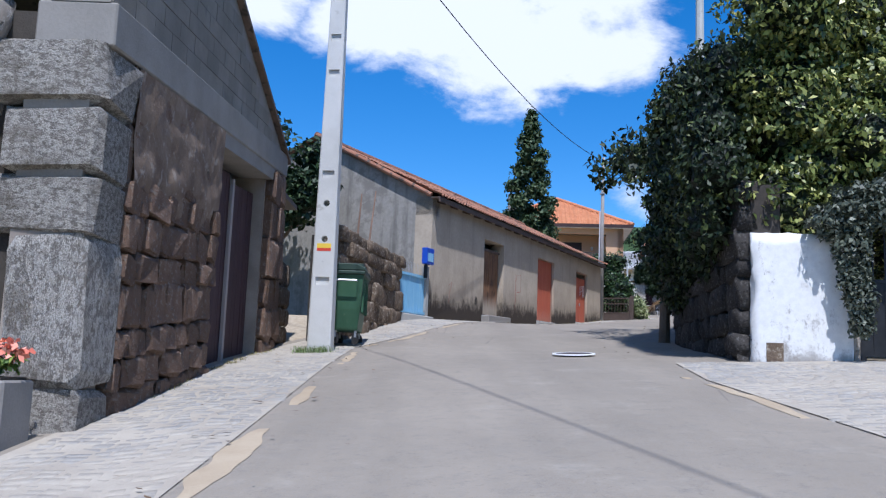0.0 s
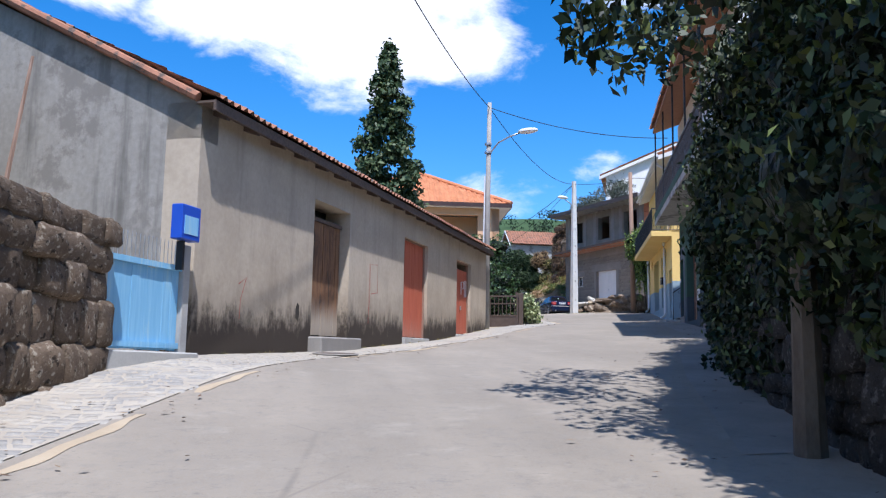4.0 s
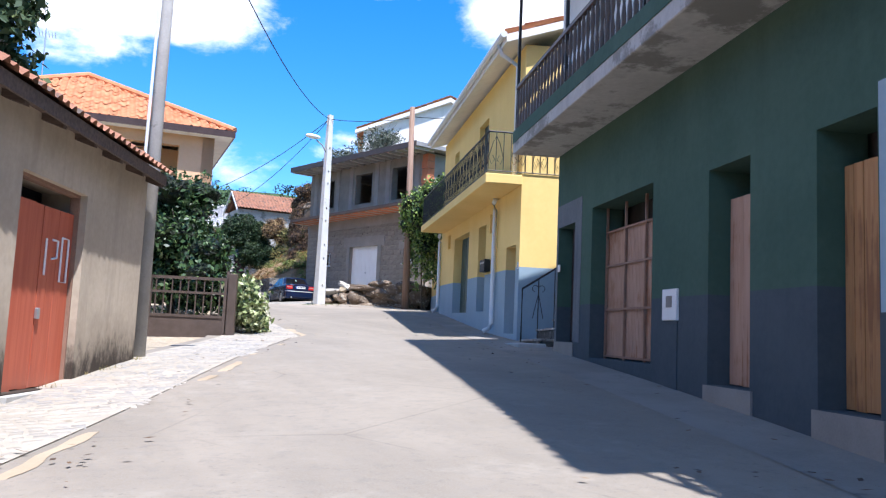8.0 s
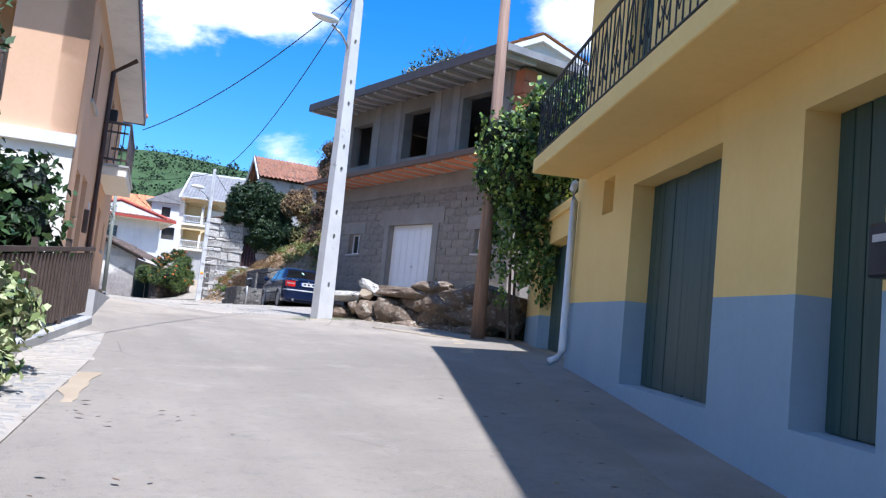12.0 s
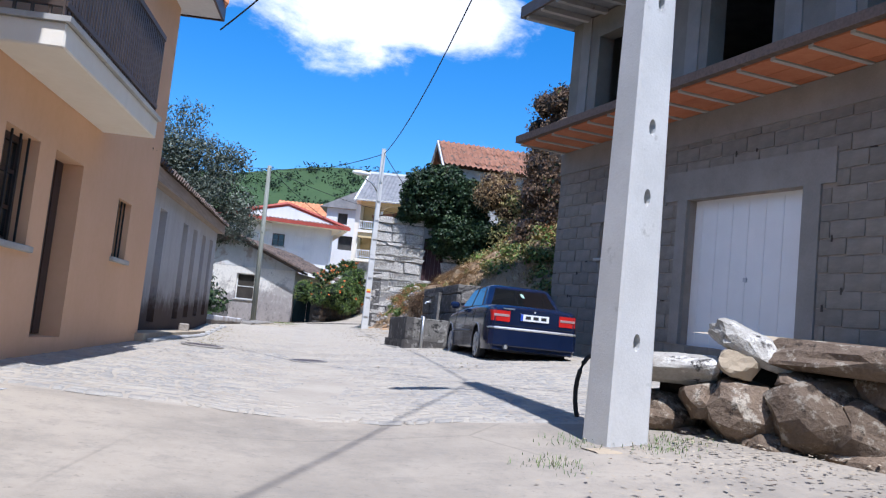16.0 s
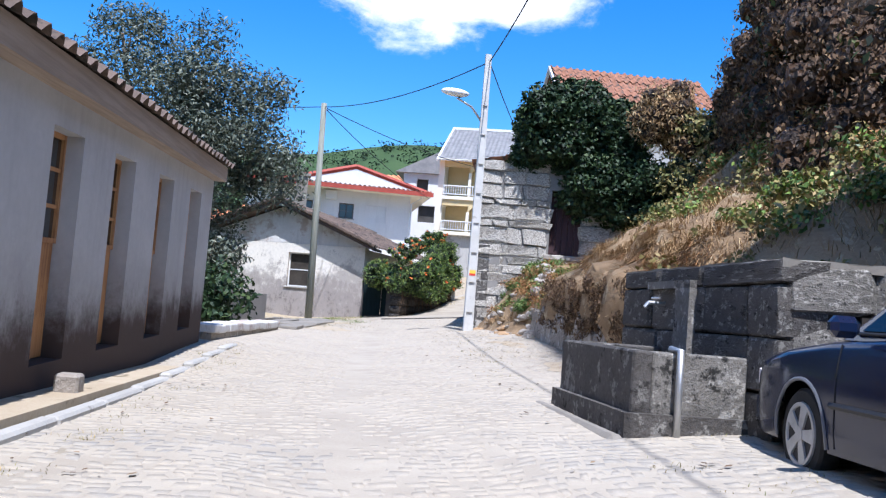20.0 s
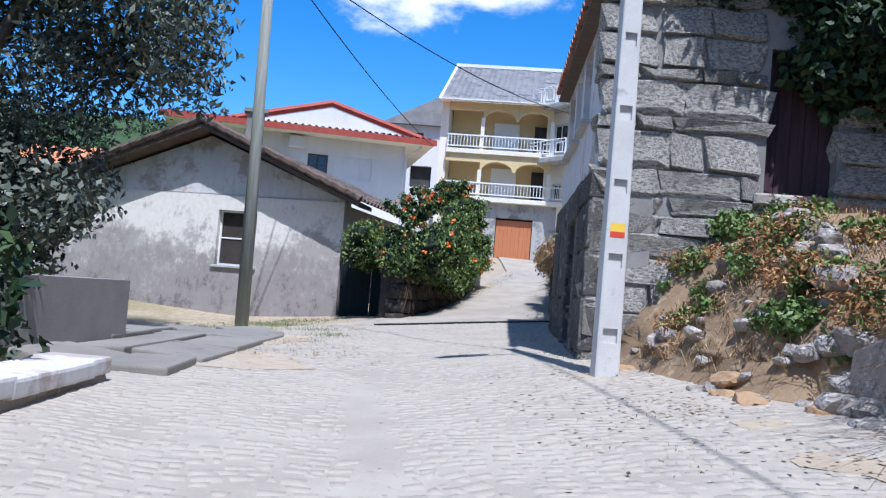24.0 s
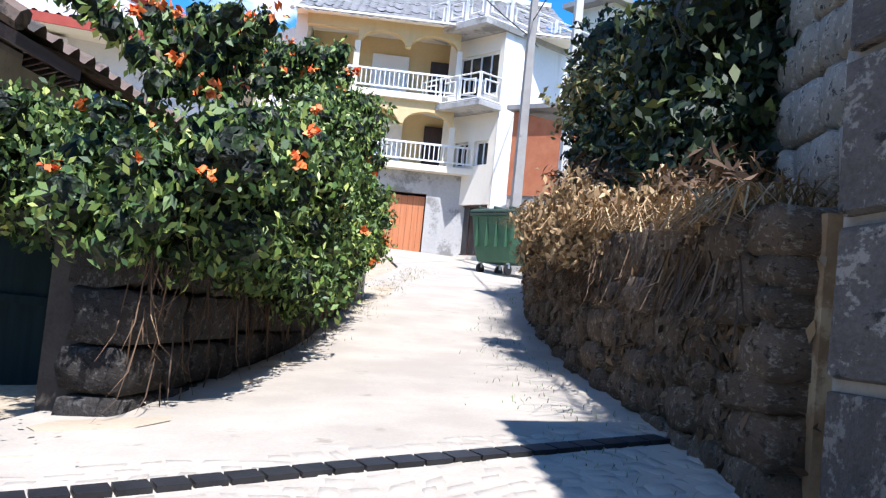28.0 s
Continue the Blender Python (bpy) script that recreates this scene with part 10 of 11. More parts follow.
    part("far_side", boxes((L, L + .3, 0, 9.6, 7.0, 14.1)), M["cream"], ob)
    part("small_window", boxes((-0.31, -0.29, 4.6, 5.2, 14.9, 15.6)), M["interior"], ob)


balcony_house()


def tower_house():
    """The narrow house with the patterned white balconies."""
    ob = thing("terrace_house", "narrow white house with patterned white balcony rails", "house", facade(22.29, 103.75, 0.42, -0.91))
    # local x: along its lane front
    L = 1.45
    H = [(-0.1, 1.38, 8.25, 9.55), (-0.05, 0.46, 10.55, 11.2), (0.69, 1.2, 10.55, 11.2), (-0.2, 1.3, 12.4, 13.5)]
    bm = bmesh.new()
    holed(bm, -0.6, L, 7.0, 13.95, 0, 0.3, H)
    part("front_wall", bm, M["cream"], ob)
    # thin skin over the side wall, the sun's glare put into its white
    part("sun_wall", boxes((L - .02, L + .02, 0.0, 7, 7.0, 13.95)), M["limewash"], ob, "white side wall, coloured brighter for the sun")
    part("side_wall", boxes((L - .3, L - .02, 0.3, 7, 7.0, 13.95)), M["white"], ob)
    for i, (a, b, c, d) in enumerate(H):
        part("dark_inside", boxes((a, b, 0.26, 0.29, c, d)), M["interior"], ob)
        window(ob, a, b, c, d, 0.1, M["garagewhite"] if i else M["darkdoor"], bars=1 if i in (1, 2) else 3, cross=0, sill=False)

    def rail_panel(p0, p1, lo, hi):
        """A white frame with a smaller frame set in it."""
        q = None
        for inset in (0.03, 0.17):
            w = (p1 - p0).normalized() * inset
            a, b = p0 + w, p1 - w
            bm = bmesh.new()
            tube(bm, [(a.x, a.y, lo + inset), (b.x, b.y, lo + inset), (b.x, b.y, hi - inset), (a.x, a.y, hi - inset), (a.x, a.y, lo + inset)], 0.032, 4)
            q = part("inner_frame" if q else "rail_panel", bm, M["garagewhite"], q or ob, "" if q else "white rail panel of nested squares")
    for z, run in ((11.9, 0.0), (13.95, 5.2)):
        part("balcony_slab", boxes((-0.75, L + .1, -0.8, 0.0, z, z + .14), bevel=0.01), M["slabgrey"], ob)
        ends = [(Vector((-.7, -.76, 0)), Vector((L + .05, -.76, 0)), 3), (Vector((L + .05, -.76, 0)), Vector((L + .05, run, 0)), 1 if not run else 7)]
        for p, q, n in ends:
            for i in range(n):
                rail_panel(p.lerp(q, i / n), p.lerp(q, (i + 1) / n), z + .15, z + .85)
    part("roof_terrace", boxes((-0.6, L + .1, 0.0, 7.2, 13.95, 14.08)), M["slabgrey"], ob)
    part("pent_wall", boxes((-0.2, L - .3, 4.6, 7.0, 14.08, 16.2)), M["cream"], ob)
    part("pent_roof", boxes((-0.5, L, 4.2, 7.4, 16.2, 16.35)), M["slate"], ob)
    sh = thing("brick_shed", "low orange brick lean-to beside the narrow house", "shed", facade(22.75, 100.9, 0.62, -0.78))
    part("wall", boxes((0, 3.5, 0, 0.3, 7.5, 11.0)), M["slabgrey"], sh)
    bm = bmesh.new()
    prism(bm, [(0.0, 11.6), (3.5, 10.7), (3.5, 9.6), (0.0, 9.6)], 1, -0.02, 0.3)
    part("brick_front", bm, M["brick"], sh)
    part("roof", boxes((-.1, 3.6, -0.2, 3, 11.6, 11.7)), M["slate"], sh)
    for i, (x, y, h, mat) in enumerate(((22.2, 98.9, 6.4, M["weathered"]), (22.05, 96.3, 5.6, M["pole"]))):
        p = thing("utility_pole", "grey concrete utility pole up the lane", "utility pole", Matrix.Translation((x, y, G(x, y))), "lane poles")
        bm = bmesh.new()
        box(bm, -.11, .11, -.08, .08, -.2, h)
        for v in bm.verts:
            if v.co.z > 1:
                v.co.x *= .6
                v.co.y *= .7
        part("shaft", bm, mat, p)
    wheelie(21.75, 98.1, -62)


tower_house()


def lane_wall():
    """The low earthy wall along the lane, dry grass on top, the tall polygonal wall and ivy behind."""
    line = ((17.40, 84.1), (17.75, 85.3), (18.2, 87.2), (19.0, 90.0), (20.0, 92.6), (21.6, 95.4))
    for i, ((xa, ya), (xb, yb)) in enumerate(zip(line, line[1:])):
        L = math.hypot(xb - xa, yb - ya)
        o = thing("retaining_wall", "low dark earthy retaining wall along the lane", "wall", facade(xb, yb, (xa - xb) / L, (ya - yb) / L), "lane wall stretches")
        z = G(xa - .4, ya)
        part("core", boxes((-.05, L + .05, 0.10, 1.2, z - .6, z + 1.05)), M["bankearth"], o)
        courses(o, 0, L, lambda s: z - .3, z + 1.08, 0.34, 0.0, M["mossy"], 111 + i, (0.12, 0.26), (0.14, 0.4), rough=0.14, proud=0.07, power=0.3, gap=-0.02, tilt=0.1)

    def top(x, y):
        return G(x - .9, y) + 1.05

    def strip(g, off, spread):
        y = g.uniform(84.4, 94.5)
        while math.sin(y * 2.9) + 0.6 * math.sin(y * 7.3 + 1) < g.uniform(-1.2, 0.9):
            y = g.uniform(84.4, 94.5)
        return float(np.interp(y, [p[1] for p in line], [p[0] for p in line])) + off + g.normal() * spread, y
    V, F = blades(lambda g: strip(g, .35, .22), top, 3500, 0.26, 51, 1.5, 0.0045)
    tagged(from_np("dry_grass", V, F, M["dry"]), "golden dry grass on top of the lane wall", "grass", kind="stuff")
    V, F = blades(lambda g: strip(g, .08, .10), lambda x, y: top(x, y) + .05, 2200, 0.34, 52, 1.6, 0.0045)
    low = np.repeat(V.reshape(-1, 6, 3)[:, :1, 2], 6, 1).reshape(-1)
    V[:, 2] = low - (V[:, 2] - low) * 0.75 + 0.12
    tagged(from_np("hanging_grass", V, F, M["dry"]), "dry grass hanging over the lane wall", "grass", kind="stuff")
    V, F = blades(lambda g: strip(g, .0, .04), lambda x, y: top(x, y) - .1, 1200, 0.45, 56, 0.8, 0.0045)
    low = np.repeat(V.reshape(-1, 6, 3)[:, :1, 2], 6, 1).reshape(-1)
    V[:, 2] = low - (V[:, 2] - low)
    tagged(from_np("hanging_roots", V, F, M["brownleaf"]), "dark dead stems hanging down the lane wall", "grass", kind="stuff")
    bl = []
    g = random.Random(17)
    for i in range(170):
        y = g.uniform(84.2, 94.5)
        x = float(np.interp(y, [p[1] for p in line], [p[0] for p in line]))
        bl.append((x + .06, y, G(x - .4, y) + g.uniform(.1, 1.0), .10, .3, .28))
    tagged(foliage("hanging_creeper", bl, 15000, 0.07, 58, M["brownleaf"], shell=0.4, droop=0.9, slim=0.4), "dark matted dead creeper down the lane wall", "dead creeper", kind="stuff")
    gold = [(18.35 + g.uniform(-.25, .3), 87.6 + g.uniform(-.8, .8), 7.65 + g.uniform(-.35, .2), .16, .2, .16) for i in range(34)]
    tagged(foliage("golden_creeper", gold, 6500, 0.075, 59, M["dry"], shell=0.3, droop=0.9, slim=0.4), "golden dead creeper on the lane wall", "dead creeper", kind="stuff")
    cr = thing("wall_creeper", "dark ivy over the garden wall behind", "climbing plant", Matrix.Identity(4))
    bl = []
    g = random.Random(16)
    for i in range(80):
        y = g.uniform(86.8, 95.5)
        x = float(np.interp(y, [p[1] for p in line], [p[0] for p in line])) + g.uniform(.75, 1.2)
        bl.append((x, y, G(x - 1, y) + g.uniform(1.3, 3.4), .45, .55, .5))
    foliage("leaves", bl, 30000, 0.12, 53, M["ivy"], cr, shell=0.65, droop=0.6, core=0.7)
    foliage("yellow_leaves", [(20.0, 90.6, 9.4, .5, .7, .5), (20.6, 92.2, 9.7, .6, .6, .5), (19.3, 88.4, 8.9, .4, .5, .4)], 3600, 0.11, 54, M["scrub"], cr, shell=0.3)
    foliage("brown_growth", [(18.5, 86.2, 7.7, .35, .6, .25), (19.0, 88.4, 8.0, .4, .8, .3), (19.6, 90.4, 8.3, .4, .8, .3)], 1800, 0.14, 55, M["brownleaf"], cr, shell=0.2, slim=0.2)
    w = thing("garden_back_wall", "tall polygonal granite garden wall above the lane", "wall", facade(19.9, 88.6, -0.345, -0.939))
    part("core", boxes((0, 4.9, 0.1, 0.6, 6.5, 9.75)), M["mortarline"], w)
    courses(w, 0, 4.9, lambda s: 7.0, 9.8, 0.4, 0.02, M["lichen"], 119, (0.22, 0.42), (0.22, 0.5), rough=0.10, power=0.42, gap=0.0, tilt=0.25, name="polygon_stone")
    # the drain across the lane
    a, b = Vector((14.68, 84.5, 0)), Vector((17.6, 85.12, 0))
    d = thing("drain_channel", "narrow iron drain grating across the sett lane", "drain", Matrix.Identity(4), kind="structure")
    n = 24
    for i in range(n):
        p, q = a.lerp(b, i / n), a.lerp(b, (i + 1) / n - .004)
        u = (q - p).normalized()
        v = Vector((-u.y, u.x, 0)) * 0.055
        bm = bmesh.new()
        c = [bm.verts.new((r.x, r.y, G(r.x, r.y) + 0.034)) for r in (p - v, q - v, q + v, p + v)]
        lo = [bm.verts.new((r.co.x, r.co.y, r.co.z - .03)) for r in c]
        bm.faces.new(c)
        for t in range(4):
            bm.faces.new((lo[t], lo[(t + 1) % 4], c[(t + 1) % 4], c[t]))
        part("grating", bm, M["iron"], d)


lane_wall()


# ---- houses and land beyond
def far_things():
    r = thing("upper_house", "old house with a weathered tile roof above the bank", "house", facade(19.95, 86.7, 1.0, 0.0))
    part("wall", boxes((0, 4.7, 0, 3.2, 7.0, 13.4)), M["slabgrey"], r)
    tiled("roof", -0.2, 4.9, (-0.4, 13.45), (1.5, 14.85), M["oldtile"], r)
    tiled("roof", -0.2, 4.9, (3.5, 13.45), (1.5, 14.85), M["oldtile"], r)
    for e0, e1 in ((-.26, -.18), (4.88, 4.96)):
        bm = bmesh.new()
        prism(bm, [(-.42, 13.38), (1.5, 14.84), (3.52, 13.38), (3.52, 13.24), (1.5, 14.68), (-.42, 13.24)], 0, e0, e1)
        part("verge", bm, M["white"], r)
    u = thing("upper_white_house", "white gabled house with an orange roof above the block house", "house", facade(24.2, 74.4, 0.92, -0.39))
    bm = bmesh.new()
    prism(bm, [(0, 12), (8.0, 12), (8.0, 17.7), (5.2, 19.3), (0, 17.2)], 1, 0, 0.4)
    part("front_wall", bm, M["white"], u)
    part("body", boxes((0.1, 7.9, 0.4, 8, 12, 17.2)), M["white"], u)
    tiled("roof", -0.4, 8.2, (-0.4, 17.15), (5.2, 19.5), M["tile"], u, swap=True)
    tiled("roof", -0.4, 8.2, (8.5, 17.6), (5.2, 19.5), M["tile"], u, swap=True)
    bm = bmesh.new()
    prism(bm, [(-0.5, 17.05), (5.2, 19.42), (8.5, 17.55), (8.5, 17.35), (5.2, 19.15), (-0.5, 16.85)], 1, -0.35, 0.0)
    part("verge_board", bm, M["white"], u)
    lt = thing("low_tile_house", "low house with an orange tile roof behind the cottage", "house", facade(5.6, 92.6, 0.97, -0.25))
    part("wall", boxes((0, 4.2, 0, 4.5, 5.0, 8.5)), M["cream"], lt)
    tiled("roof", -.3, 4.5, (-.4, 8.45), (2.2, 9.6), M["tile"], lt)
    # far houses
    for i, (x, y, z, w, h, m) in enumerate(((13.2, 150, 9, 9, 9, "cream"), (6, 128, 8, 8, 5, "white"), (25, 170, 11, 10, 9, "white"))):
        o = thing("far_house", "distant pale house with a tile roof", "house", facade(x, y, 0.98, -0.2), "distant houses")
        part("wall", boxes((0, w, 0, 7, z - 3, z + h)), M[m], o)
        tiled("roof", -.4, w + .4, (-.5, z + h), (3.5, z + h + 2.2), M["tile"], o, pitch=0.5, course=0.8)
    # wooded hill
    rng = np.random.RandomState(9)
    n = 9000
    b = np.radians(rng.uniform(-50, 70, n))
    d = 170 + 720 * rng.rand(n) ** 0.8
    x, y = 12 + np.sin(b) * d, 60 + np.cos(b) * d
    patch = np.sin(x * 0.021 + 1.0) * np.sin(y * 0.017) + 0.35 * np.sin(x * .07)
    keep = (patch > -0.35) | (d > 800)
    x, y, d, b = x[keep], y[keep], d[keep], b[keep]
    aw = np.clip((d - 150) / 750, 0, 1)
    deg = np.degrees(b)
    rg = 148 + 9 * np.sin(np.radians(deg * 3.0 + 40)) + 8 * np.sin(np.radians(deg * 9.0)) + 5 * np.sin(np.radians(deg * 23.0))
    z = 11.0 * (1 - aw) + (8 + aw ** 1.25 * rg) * aw
    s = rng.uniform(2.0, 3.8, len(x)) * np.clip(d / 350, .7, 1.8)
    blobs = np.column_stack([x, y, z + s * .5, s, s, s * .9])
    V, F = leaf_cloud([tuple(q) for q in blobs], 90000, 2.8, 10, shell=0.6)
    tagged(from_np("hill_wood", V, F, M["forest"]), "dark woods on the far hillside", "woods", kind="stuff")


far_things()
hill_mat = M["hillgreen"]
ground.data.materials.append(hill_mat)
co = np.empty(len(ground.data.polygons) * 3, dtype=np.float32)
ground.data.polygons.foreach_get("center", co)
co = co.reshape(-1, 3)
ground.data.polygons.foreach_set("material_index", (np.hypot(co[:, 0] - 12, co[:, 1] - 60) > 150).astype(np.int32))

# ---- overhead cables
P1, P2, P3, P4, PL = (-1.80, 13.5, 9.1), (15.24, 54.92, 12.1), (16.18, 77.75, 11.75), (12.54, 85.0, 12.0), (6.48, 36.15, 10.15)
for a, b, s in ((P1, PL, 0.7), (P1, (6.2, -16.0, 8.4), 0.3), (P1, (-14, 30, 9.0), 0.4), (PL, P2, 0.6), (P2, (11.9, 61.4, 9.75), 0.35), (P2, (17.7, 52.75, 12.1), 0.12), (P2, P3, 0.7), (P3, P4, 0.25), (P3, (22.4, 99.6, 13.2), 0.5), (P4, (17.0, 99.0, 11.4), 0.2), (P4, (0, 83, 11.6), 0.4), (PL, (12.0, 35.9, 9.5), 0.25), ((17.7, 52.75, 12.1), (20.0, 47.0, 11.4), 0.15), ((22.4, 99.6, 13.2), (24.5, 104, 14.2), 0.1), (P4, (22.4, 99.6, 13.0), 0.5)):
    wire("overhead_cable", (a, b), s)


# ================================================================ small pieces of the ground, last
def sett_rows(x0, x1, y0, y1, lift, seed, size=0.13, wear=0.0035):
    """Granite setts in crooked rows across a strip: corner points of each stone's foot and head."""
    rng = np.random.RandomState(seed)
    quads = []
    y = y0
    while y < y1:
        d = size * rng.uniform(0.85, 1.15)
        a, b = x0(y + d / 2), x1(y + d / 2)
        n = max(1, int((b - a) / (size * 1.05)))
        cut = np.cumsum(rng.uniform(0.6, 1.45, n))
        cut = a + (b - a) * np.concatenate([[0], cut / cut[-1]])
        for p, q in zip(cut, cut[1:]):
            quads.append((p, q, y, y + d, rng.uniform(-1, 1)))
        y += d
    Q = np.array(quads)
    gap = 0.009
    j = rng.uniform(-0.021, 0.021, (len(Q), 4, 2)) + rng.normal(size=(len(Q), 1, 2)) * (0.006, 0.016)
    X = np.stack([Q[:, 0] + gap, Q[:, 1] - gap, Q[:, 1] - gap, Q[:, 0] + gap], 1) + j[:, :, 0]
    Y = np.stack([Q[:, 2] + gap, Q[:, 2] + gap, Q[:, 3] - gap, Q[:, 3] - gap], 1) + j[:, :, 1]
    Y += 0.09 * np.sin(X * 2.1 + Y * 0.7) + 0.045 * np.sin(X * 6.3 + Y * 1.9) + 0.03 * np.sin(X * 3.7 - Y * 3.1)
    X += 0.03 * np.sin(Y * 5.1 + X * 1.3)
    Z = smooth_lie(X, Y) + lift
    return X, Y, Z, Q[:, 4] * wear


def sett_mesh(X, Y, Z, up, high=0.0022):
    cx, cy = X.mean(1, keepdims=True), Y.mean(1, keepdims=True)
    hx, hy = cx + (X - cx) * 0.86, cy + (Y - cy) * 0.86
    foot = np.stack([X, Y, Z - 0.01], -1)
    head = np.stack([hx, hy, Z + high + up[:, None]], -1)
    V = np.concatenate([foot, head], 1).reshape(-1, 3)
    b = (np.arange(len(X)) * 8)[:, None]
    F = np.concatenate([b + np.array([f]) for f in ((4, 5, 6, 7), (0, 1, 5, 4), (1, 2, 6, 5), (2, 3, 7, 6), (3, 0, 4, 7))])
    return V, F


def sett_shapes():
    made = []
    rng = random.Random(77)
    for k in range(6):
        bm = bmesh.new()
        lo = [bm.verts.new((a * .5, b * .5, -0.012)) for a, b in ((-1, -1), (1, -1), (1, 1), (-1, 1))]
        mi = [bm.verts.new((a * rng.uniform(.42, .47), b * rng.uniform(.42, .47), 0.0025)) for a, b in ((-1, -1), (1, -1), (1, 1), (-1, 1))]
        hi = [bm.verts.new((a * rng.uniform(.32, .38), b * rng.uniform(.32, .38), rng.uniform(.0045, .006))) for a, b in ((-1, -1), (1, -1), (1, 1), (-1, 1))]
        for p, q in ((lo, mi), (mi, hi)):
            for i in range(4):
                bm.faces.new((p[i], p[(i + 1) % 4], q[(i + 1) % 4], q[i]))
        bm.faces.new(hi)
        me = bpy.data.meshes.new("sett")
        bm.normal_update()
        bm.to_mesh(me)
        bm.free()
        me.materials.append(M["sett"])
        made.append(me)
    return made


SETT = sett_shapes()


def lay_setts(parent, x0, x1, y0, y1, lift, seed, near, size=0.13, slant=0.0):
    """The stretch y near[0] to near[1] as single stones, the rest joined."""
    X, Y, Z, up = sett_rows(x0, x1, y0, y1, lift, seed, size)
    cy = Y.mean(1)
    if slant:
        keep = cy < y1 - 0.8 - slant * (X.mean(1) - 16.0)
        X, Y, Z, up, cy = X[keep], Y[keep], Z[keep], up[keep], cy[keep]
    single = np.nonzero((cy > near[0]) & (cy < near[1]))[0][:300]
    rest = np.ones(len(X), bool)
    rest[single] = False
    V, F = sett_mesh(X[rest], Y[rest], Z[rest], up[rest])
    ob = from_np("sett_field", V, F, M["sett"], parent)
    ob["kind"] = "stuff"
    rng = random.Random(seed)
    for i in single:
        o = new("sett", SETT[i % 6])
        o.parent = parent
        o.location = (X[i].mean(), Y[i].mean(), Z[i].mean() + up[i])
        o.scale = (X[i][1] - X[i][0], Y[i][2] - Y[i][1], 1)
        sx = (Z[i][1] + Z[i][2] - Z[i][0] - Z[i][3]) / (2 * max(0.02, X[i][1] - X[i][0]))
        sy = (Z[i][2] + Z[i][3] - Z[i][0] - Z[i][1]) / (2 * max(0.02, Y[i][2] - Y[i][1]))
        o.rotation_euler = (math.atan(sy), -math.atan(sx), rng.uniform(-.06, .06))


lay_setts(pave_l, lambda y: float(left_x(y)) - 0.02, lambda y: edge_left(y) - 0.08, -8.5, 48.6, 0.008, 201, (20.6, 25.0))
lay_setts(drive, lambda y: edge_right(y) + 0.05, lambda y: 9.4, -4.0, 10.7, 0.010, 202, (5.2, 6.6))
lay_setts(lane, lambda y: float(left_x(y)) - 0.1, lambda y: float(right_x(y)) + 0.25, 55.6, 85.95, 0.012, 203, (62.0, 63.3), 0.115, -0.212)


def sand_strip(name, mid, y0, y1, wide, seed, lift, label, mat="sand"):
    """Sand that has drifted along an edge, with a ragged outline."""
    ys = np.arange(y0, y1, 0.12)
    w = lambda y, o: wide * (0.15 + 1.1 * noise.noise(Vector((y * 0.45 + o, seed, 0))) + 0.35 * noise.noise(Vector((y * 2.3 + o, seed, 3))))
    ob = sheet(name, lambda y: mid(y) - max(0.0005, w(y, 0)), lambda y: mid(y) + max(0.0005, w(y, 40)), ys, 3, lift, M[mat])
    for v in ob.data.vertices:
        if w(v.co.y, 0) + w(v.co.y, 40) < 0.3 * wide:
            v.co.z -= 0.05
    return tagged(ob, label, "sand", kind="stuff")


sand_strip("sand_drift", lambda y: edge_left(y) + 0.06, -4, 46, 0.2, 1, 0.0045, "drifted sand along the edge of the asphalt")
sand_strip("sand_drift", lambda y: edge_right(y) - 0.10, -2, 11, 0.2, 2, 0.0045, "drifted sand where the drive meets the street")
sand_strip("sand_drift", lambda y: edge_right(y) - 0.6, 47, 55, 0.5, 5, 0.008, "drifted sand below the dry-stone wall")

sand_strip("dirt_verge", lambda y: float(left_x(y)) + 0.35, 78.5, 88.0, 1.3, 7, 0.0165, "sandy dirt verge before the cottage", "dirt")
sand_strip("dirt_verge", lambda y: float(left_x(y)) + 0.2, 88.6, 95.0, 0.5, 8, 0.0165, "sandy dirt along the creeper wall", "dirt")
sand_strip("dirt_verge", lambda y: float(right_x(y)) - 0.5, 69.0, 78.0, 0.7, 9, 0.0165, "sandy dirt along the foot of the bank", "dirt")


def tufts(name, spots, count, height, seed, material, label, width=0.0025, spread=0.14):
    rng = random.Random(seed)
    pts = [rng.choice(spots) for _ in range(count)]
    it = iter(pts)

    def xy(g):
        p = next(it)
        return p[0] + g.normal() * spread, p[1] + g.normal() * spread
    V, F = blades(xy, lambda x, y: G(x, y), count, height, seed, 0.7, width)
    return tagged(from_np(name, V, F, material), label, "weeds", kind="stuff")


rw = random.Random(31)
foot_left = []
for i in range(70):
    y = rw.uniform(8, 36)
    foot_left.append((float(left_x(y)) + rw.uniform(0.0, 0.06), y))
tufts("wall_weeds", foot_left, 1600, 0.05, 3, M["scrub"], "small dry weeds at the foot of the walls", spread=0.05)
tufts("pole_weeds", [(-1.85, 13.32), (-2.05, 13.3), (-1.7, 13.4)], 420, 0.13, 4, M["grass"], "green weeds round the pole's foot", spread=0.07)
tufts("pole_weeds", [(15.0, 54.9), (15.5, 54.7), (15.7, 55.0), (14.6, 54.2)], 420, 0.035, 5, M["grass"], "dry weeds below the tall pole", spread=0.12)
tufts("lane_weeds", [(rw.uniform(15.3, 16.2), rw.uniform(60, 76)) for _ in range(40)] + [(rw.uniform(11.9, 12.3), rw.uniform(61, 73)) for _ in range(40)], 2000, 0.035, 6, M["scrub"], "dry weeds along the lane's edges", spread=0.09)
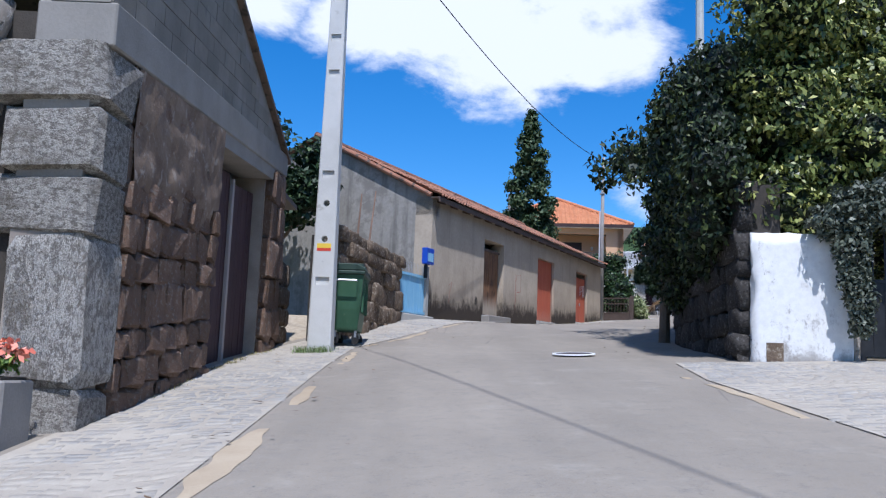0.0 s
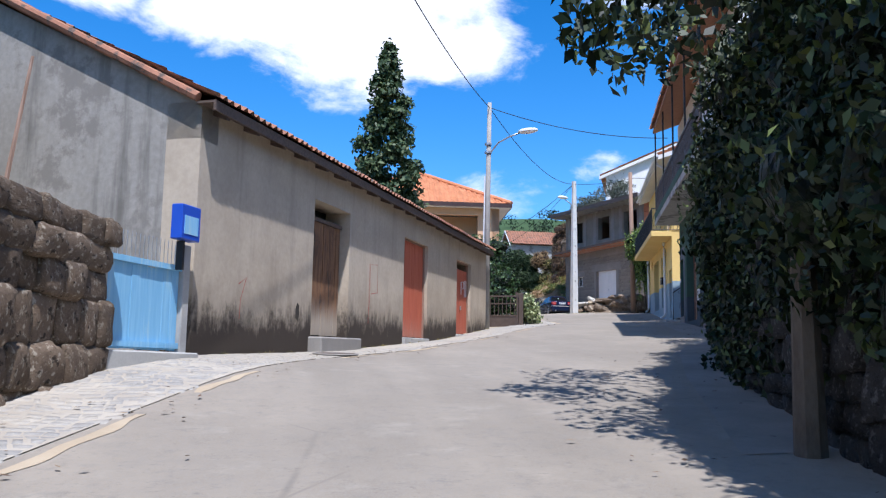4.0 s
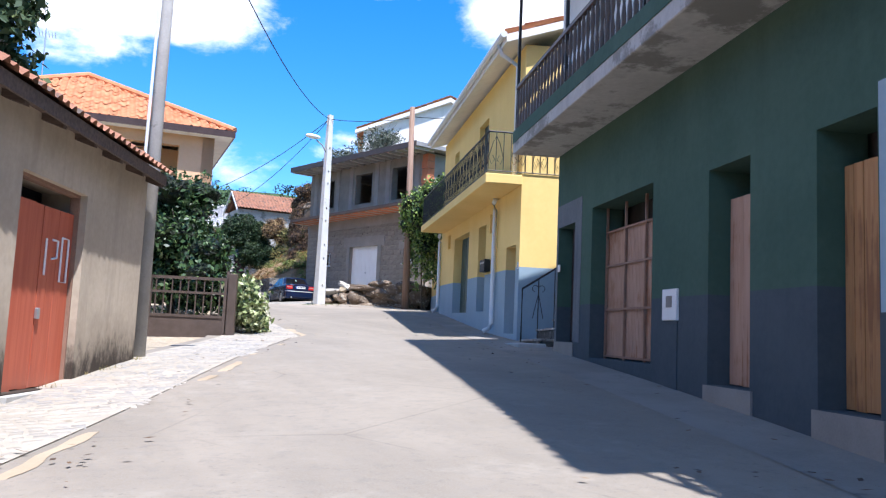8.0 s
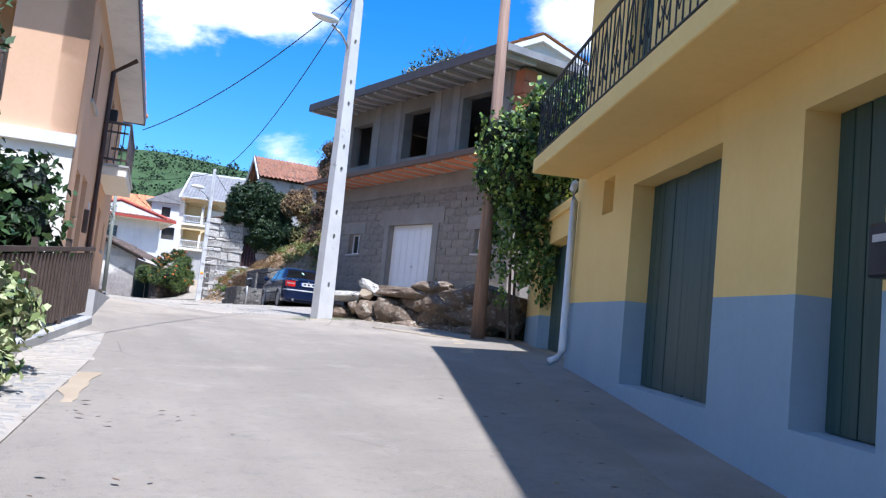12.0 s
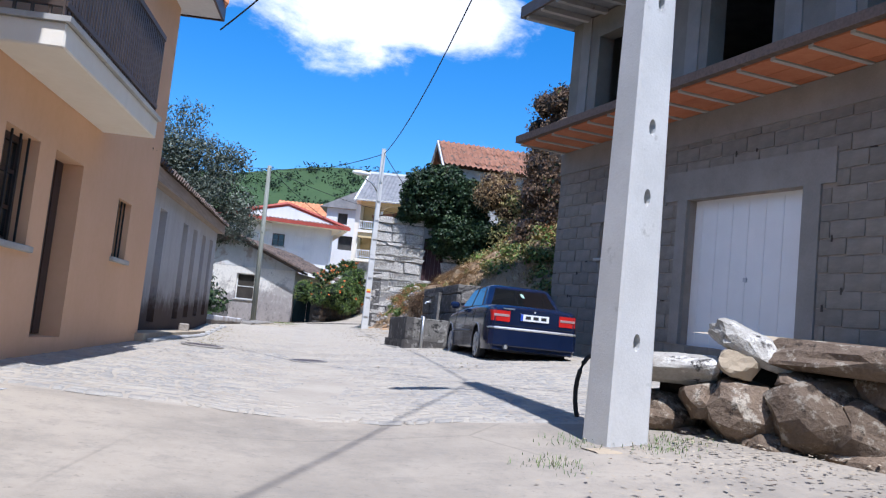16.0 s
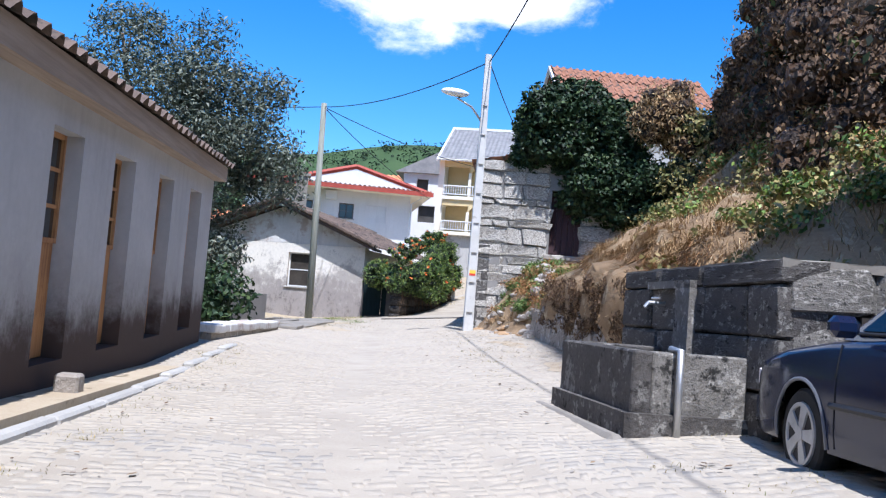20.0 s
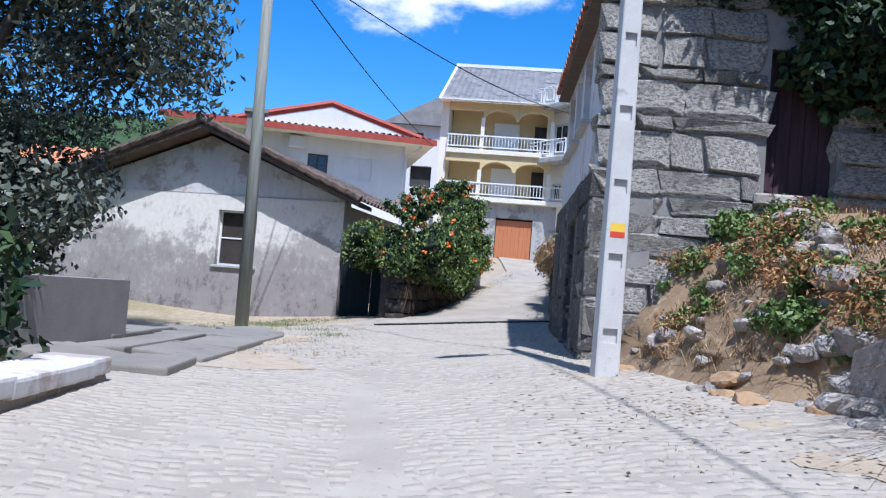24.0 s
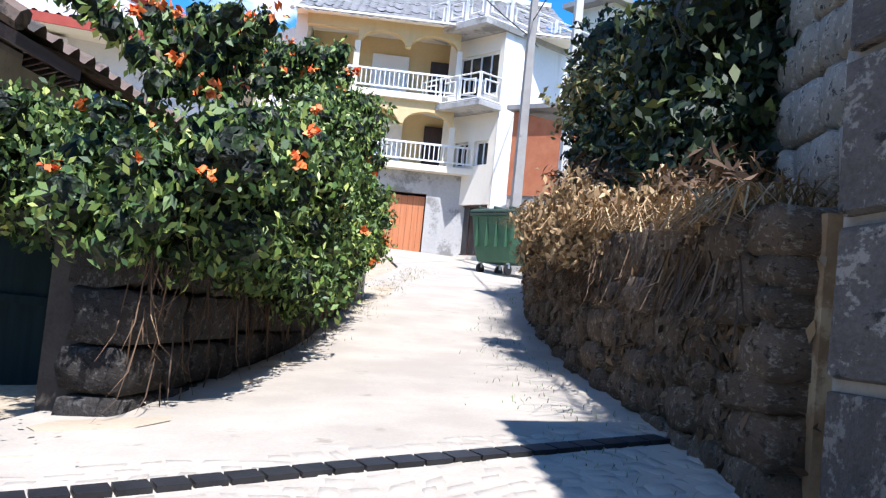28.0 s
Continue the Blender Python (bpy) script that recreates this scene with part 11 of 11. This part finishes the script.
tufts("lane_weeds", [(rw.uniform(12.0, 14.0), rw.uniform(79, 86.5)) for _ in range(50)], 1500, 0.05, 7, M["scrub"], "dry weeds before the cottage", spread=0.16)
tufts("lane_weeds", [(rw.uniform(12.2, 14.0), rw.uniform(81, 86.0)) for _ in range(16)], 1300, 0.07, 8, M["grass"], "green weeds before the cottage", spread=0.16)
tufts("lane_weeds", [(float(right_x(y)) - rw.uniform(0.1, 0.5), y) for y in np.linspace(78.5, 95, 60)], 900, 0.045, 9, M["grass"], "weeds along the foot of the lane wall", spread=0.12)
tufts("lane_weeds", [(float(left_x(y)) + rw.uniform(0.1, 0.4), y) for y in np.linspace(88, 97, 40)], 1000, 0.05, 10, M["scrub"], "dry weeds below the creeper", spread=0.12)


def litter(name, spots, count, size, seed, material, label, spread=0.5):
    rng = np.random.RandomState(seed)
    c = np.array(spots)[rng.randint(0, len(spots), count)]
    P = c + rng.normal(size=(count, 2)) * spread
    z = smooth_lie(P[:, 0], P[:, 1]) + 0.03
    a = rng.rand(count) * 6.28
    s = size * rng.uniform(0.5, 1.4, count)
    u = np.column_stack([np.cos(a), np.sin(a), rng.uniform(-.2, .2, count)]) * s[:, None]
    v = np.column_stack([-np.sin(a), np.cos(a), rng.uniform(-.2, .2, count)]) * s[:, None] * 0.5
    C = np.column_stack([P, z])
    V = np.stack([C - u, C + v, C + u, C - v], 1).reshape(-1, 3)
    return tagged(from_np(name, V, np.arange(count * 4).reshape(-1, 4), material), label, "leaf litter", kind="stuff")


litter("leaf_litter", [(float(left_x(y)) + 1.35, y) for y in range(4, 46, 2)], 260, 0.03, 1, M["brownleaf"], "dead leaves on the sandy road edge", 0.35)
litter("leaf_litter", [(float(right_x(y)) - 0.9, y) for y in range(12, 50, 2)], 320, 0.03, 2, M["brownleaf"], "dead leaves along the shaded pavement", 0.5)
litter("leaf_litter", [(12.1, y) for y in range(60, 74, 2)] + [(15.2, y) for y in range(60, 78, 2)] + [(16.0, 53.5), (15.6, 53.9)], 260, 0.024, 3, M["brownleaf"], "dead leaves along the sett lane", 0.35)
litter("leaf_litter", [(rw.uniform(12.4, 14.6), rw.uniform(79.5, 87)) for _ in range(30)], 300, 0.024, 5, M["brownleaf"], "dead leaves and debris before the cottage", 0.4)
litter("gravel", [(rw.uniform(15.4, 16.6), rw.uniform(71, 78)) for _ in range(30)] + [(rw.uniform(12.6, 14.6), rw.uniform(80, 87)) for _ in range(30)], 2200, 0.02, 6, M["dirt"], "loose grit on the lane", 0.3)
litter("gravel", [(16.2, 54.3), (15.8, 54.6), (16.8, 53.4), (15.0, 53.0), (17.2, 52.6)], 900, 0.022, 4, M["dirt"], "loose grit below the dry-stone wall", 0.4)


def scrawl():
    """Loose red paint strokes on the long store's wall."""
    ob = thing("red_scrawl", "faint red painted strokes on the store wall", "paint", facade(-0.3, 21.3, 0.417, 0.909))
    for pts in (((5.98, 3.15), (6.0, 4.22), (6.42, 4.26), (6.45, 3.75), (6.1, 3.7)), ((6.03, 4.2), (6.02, 3.4)), ((1.1, 3.40), (1.3, 3.5), (1.16, 3.2), (1.15, 2.96))):
        bm = bmesh.new()
        tube(bm, [(p, -0.001, q) for p, q in pts], 0.007, 4)
        for v in bm.verts:
            v.co.y = v.co.y * 0.2 - 0.001
        part("stroke", bm, M["redtrim"], ob)


scrawl()


# ---- the whole plan at its true size
for top in [o for o in scene.objects if o.parent is None and o.type in {"MESH", "EMPTY"}]:
    top.matrix_basis = Matrix.Scale(SIZE, 4) @ top.matrix_basis
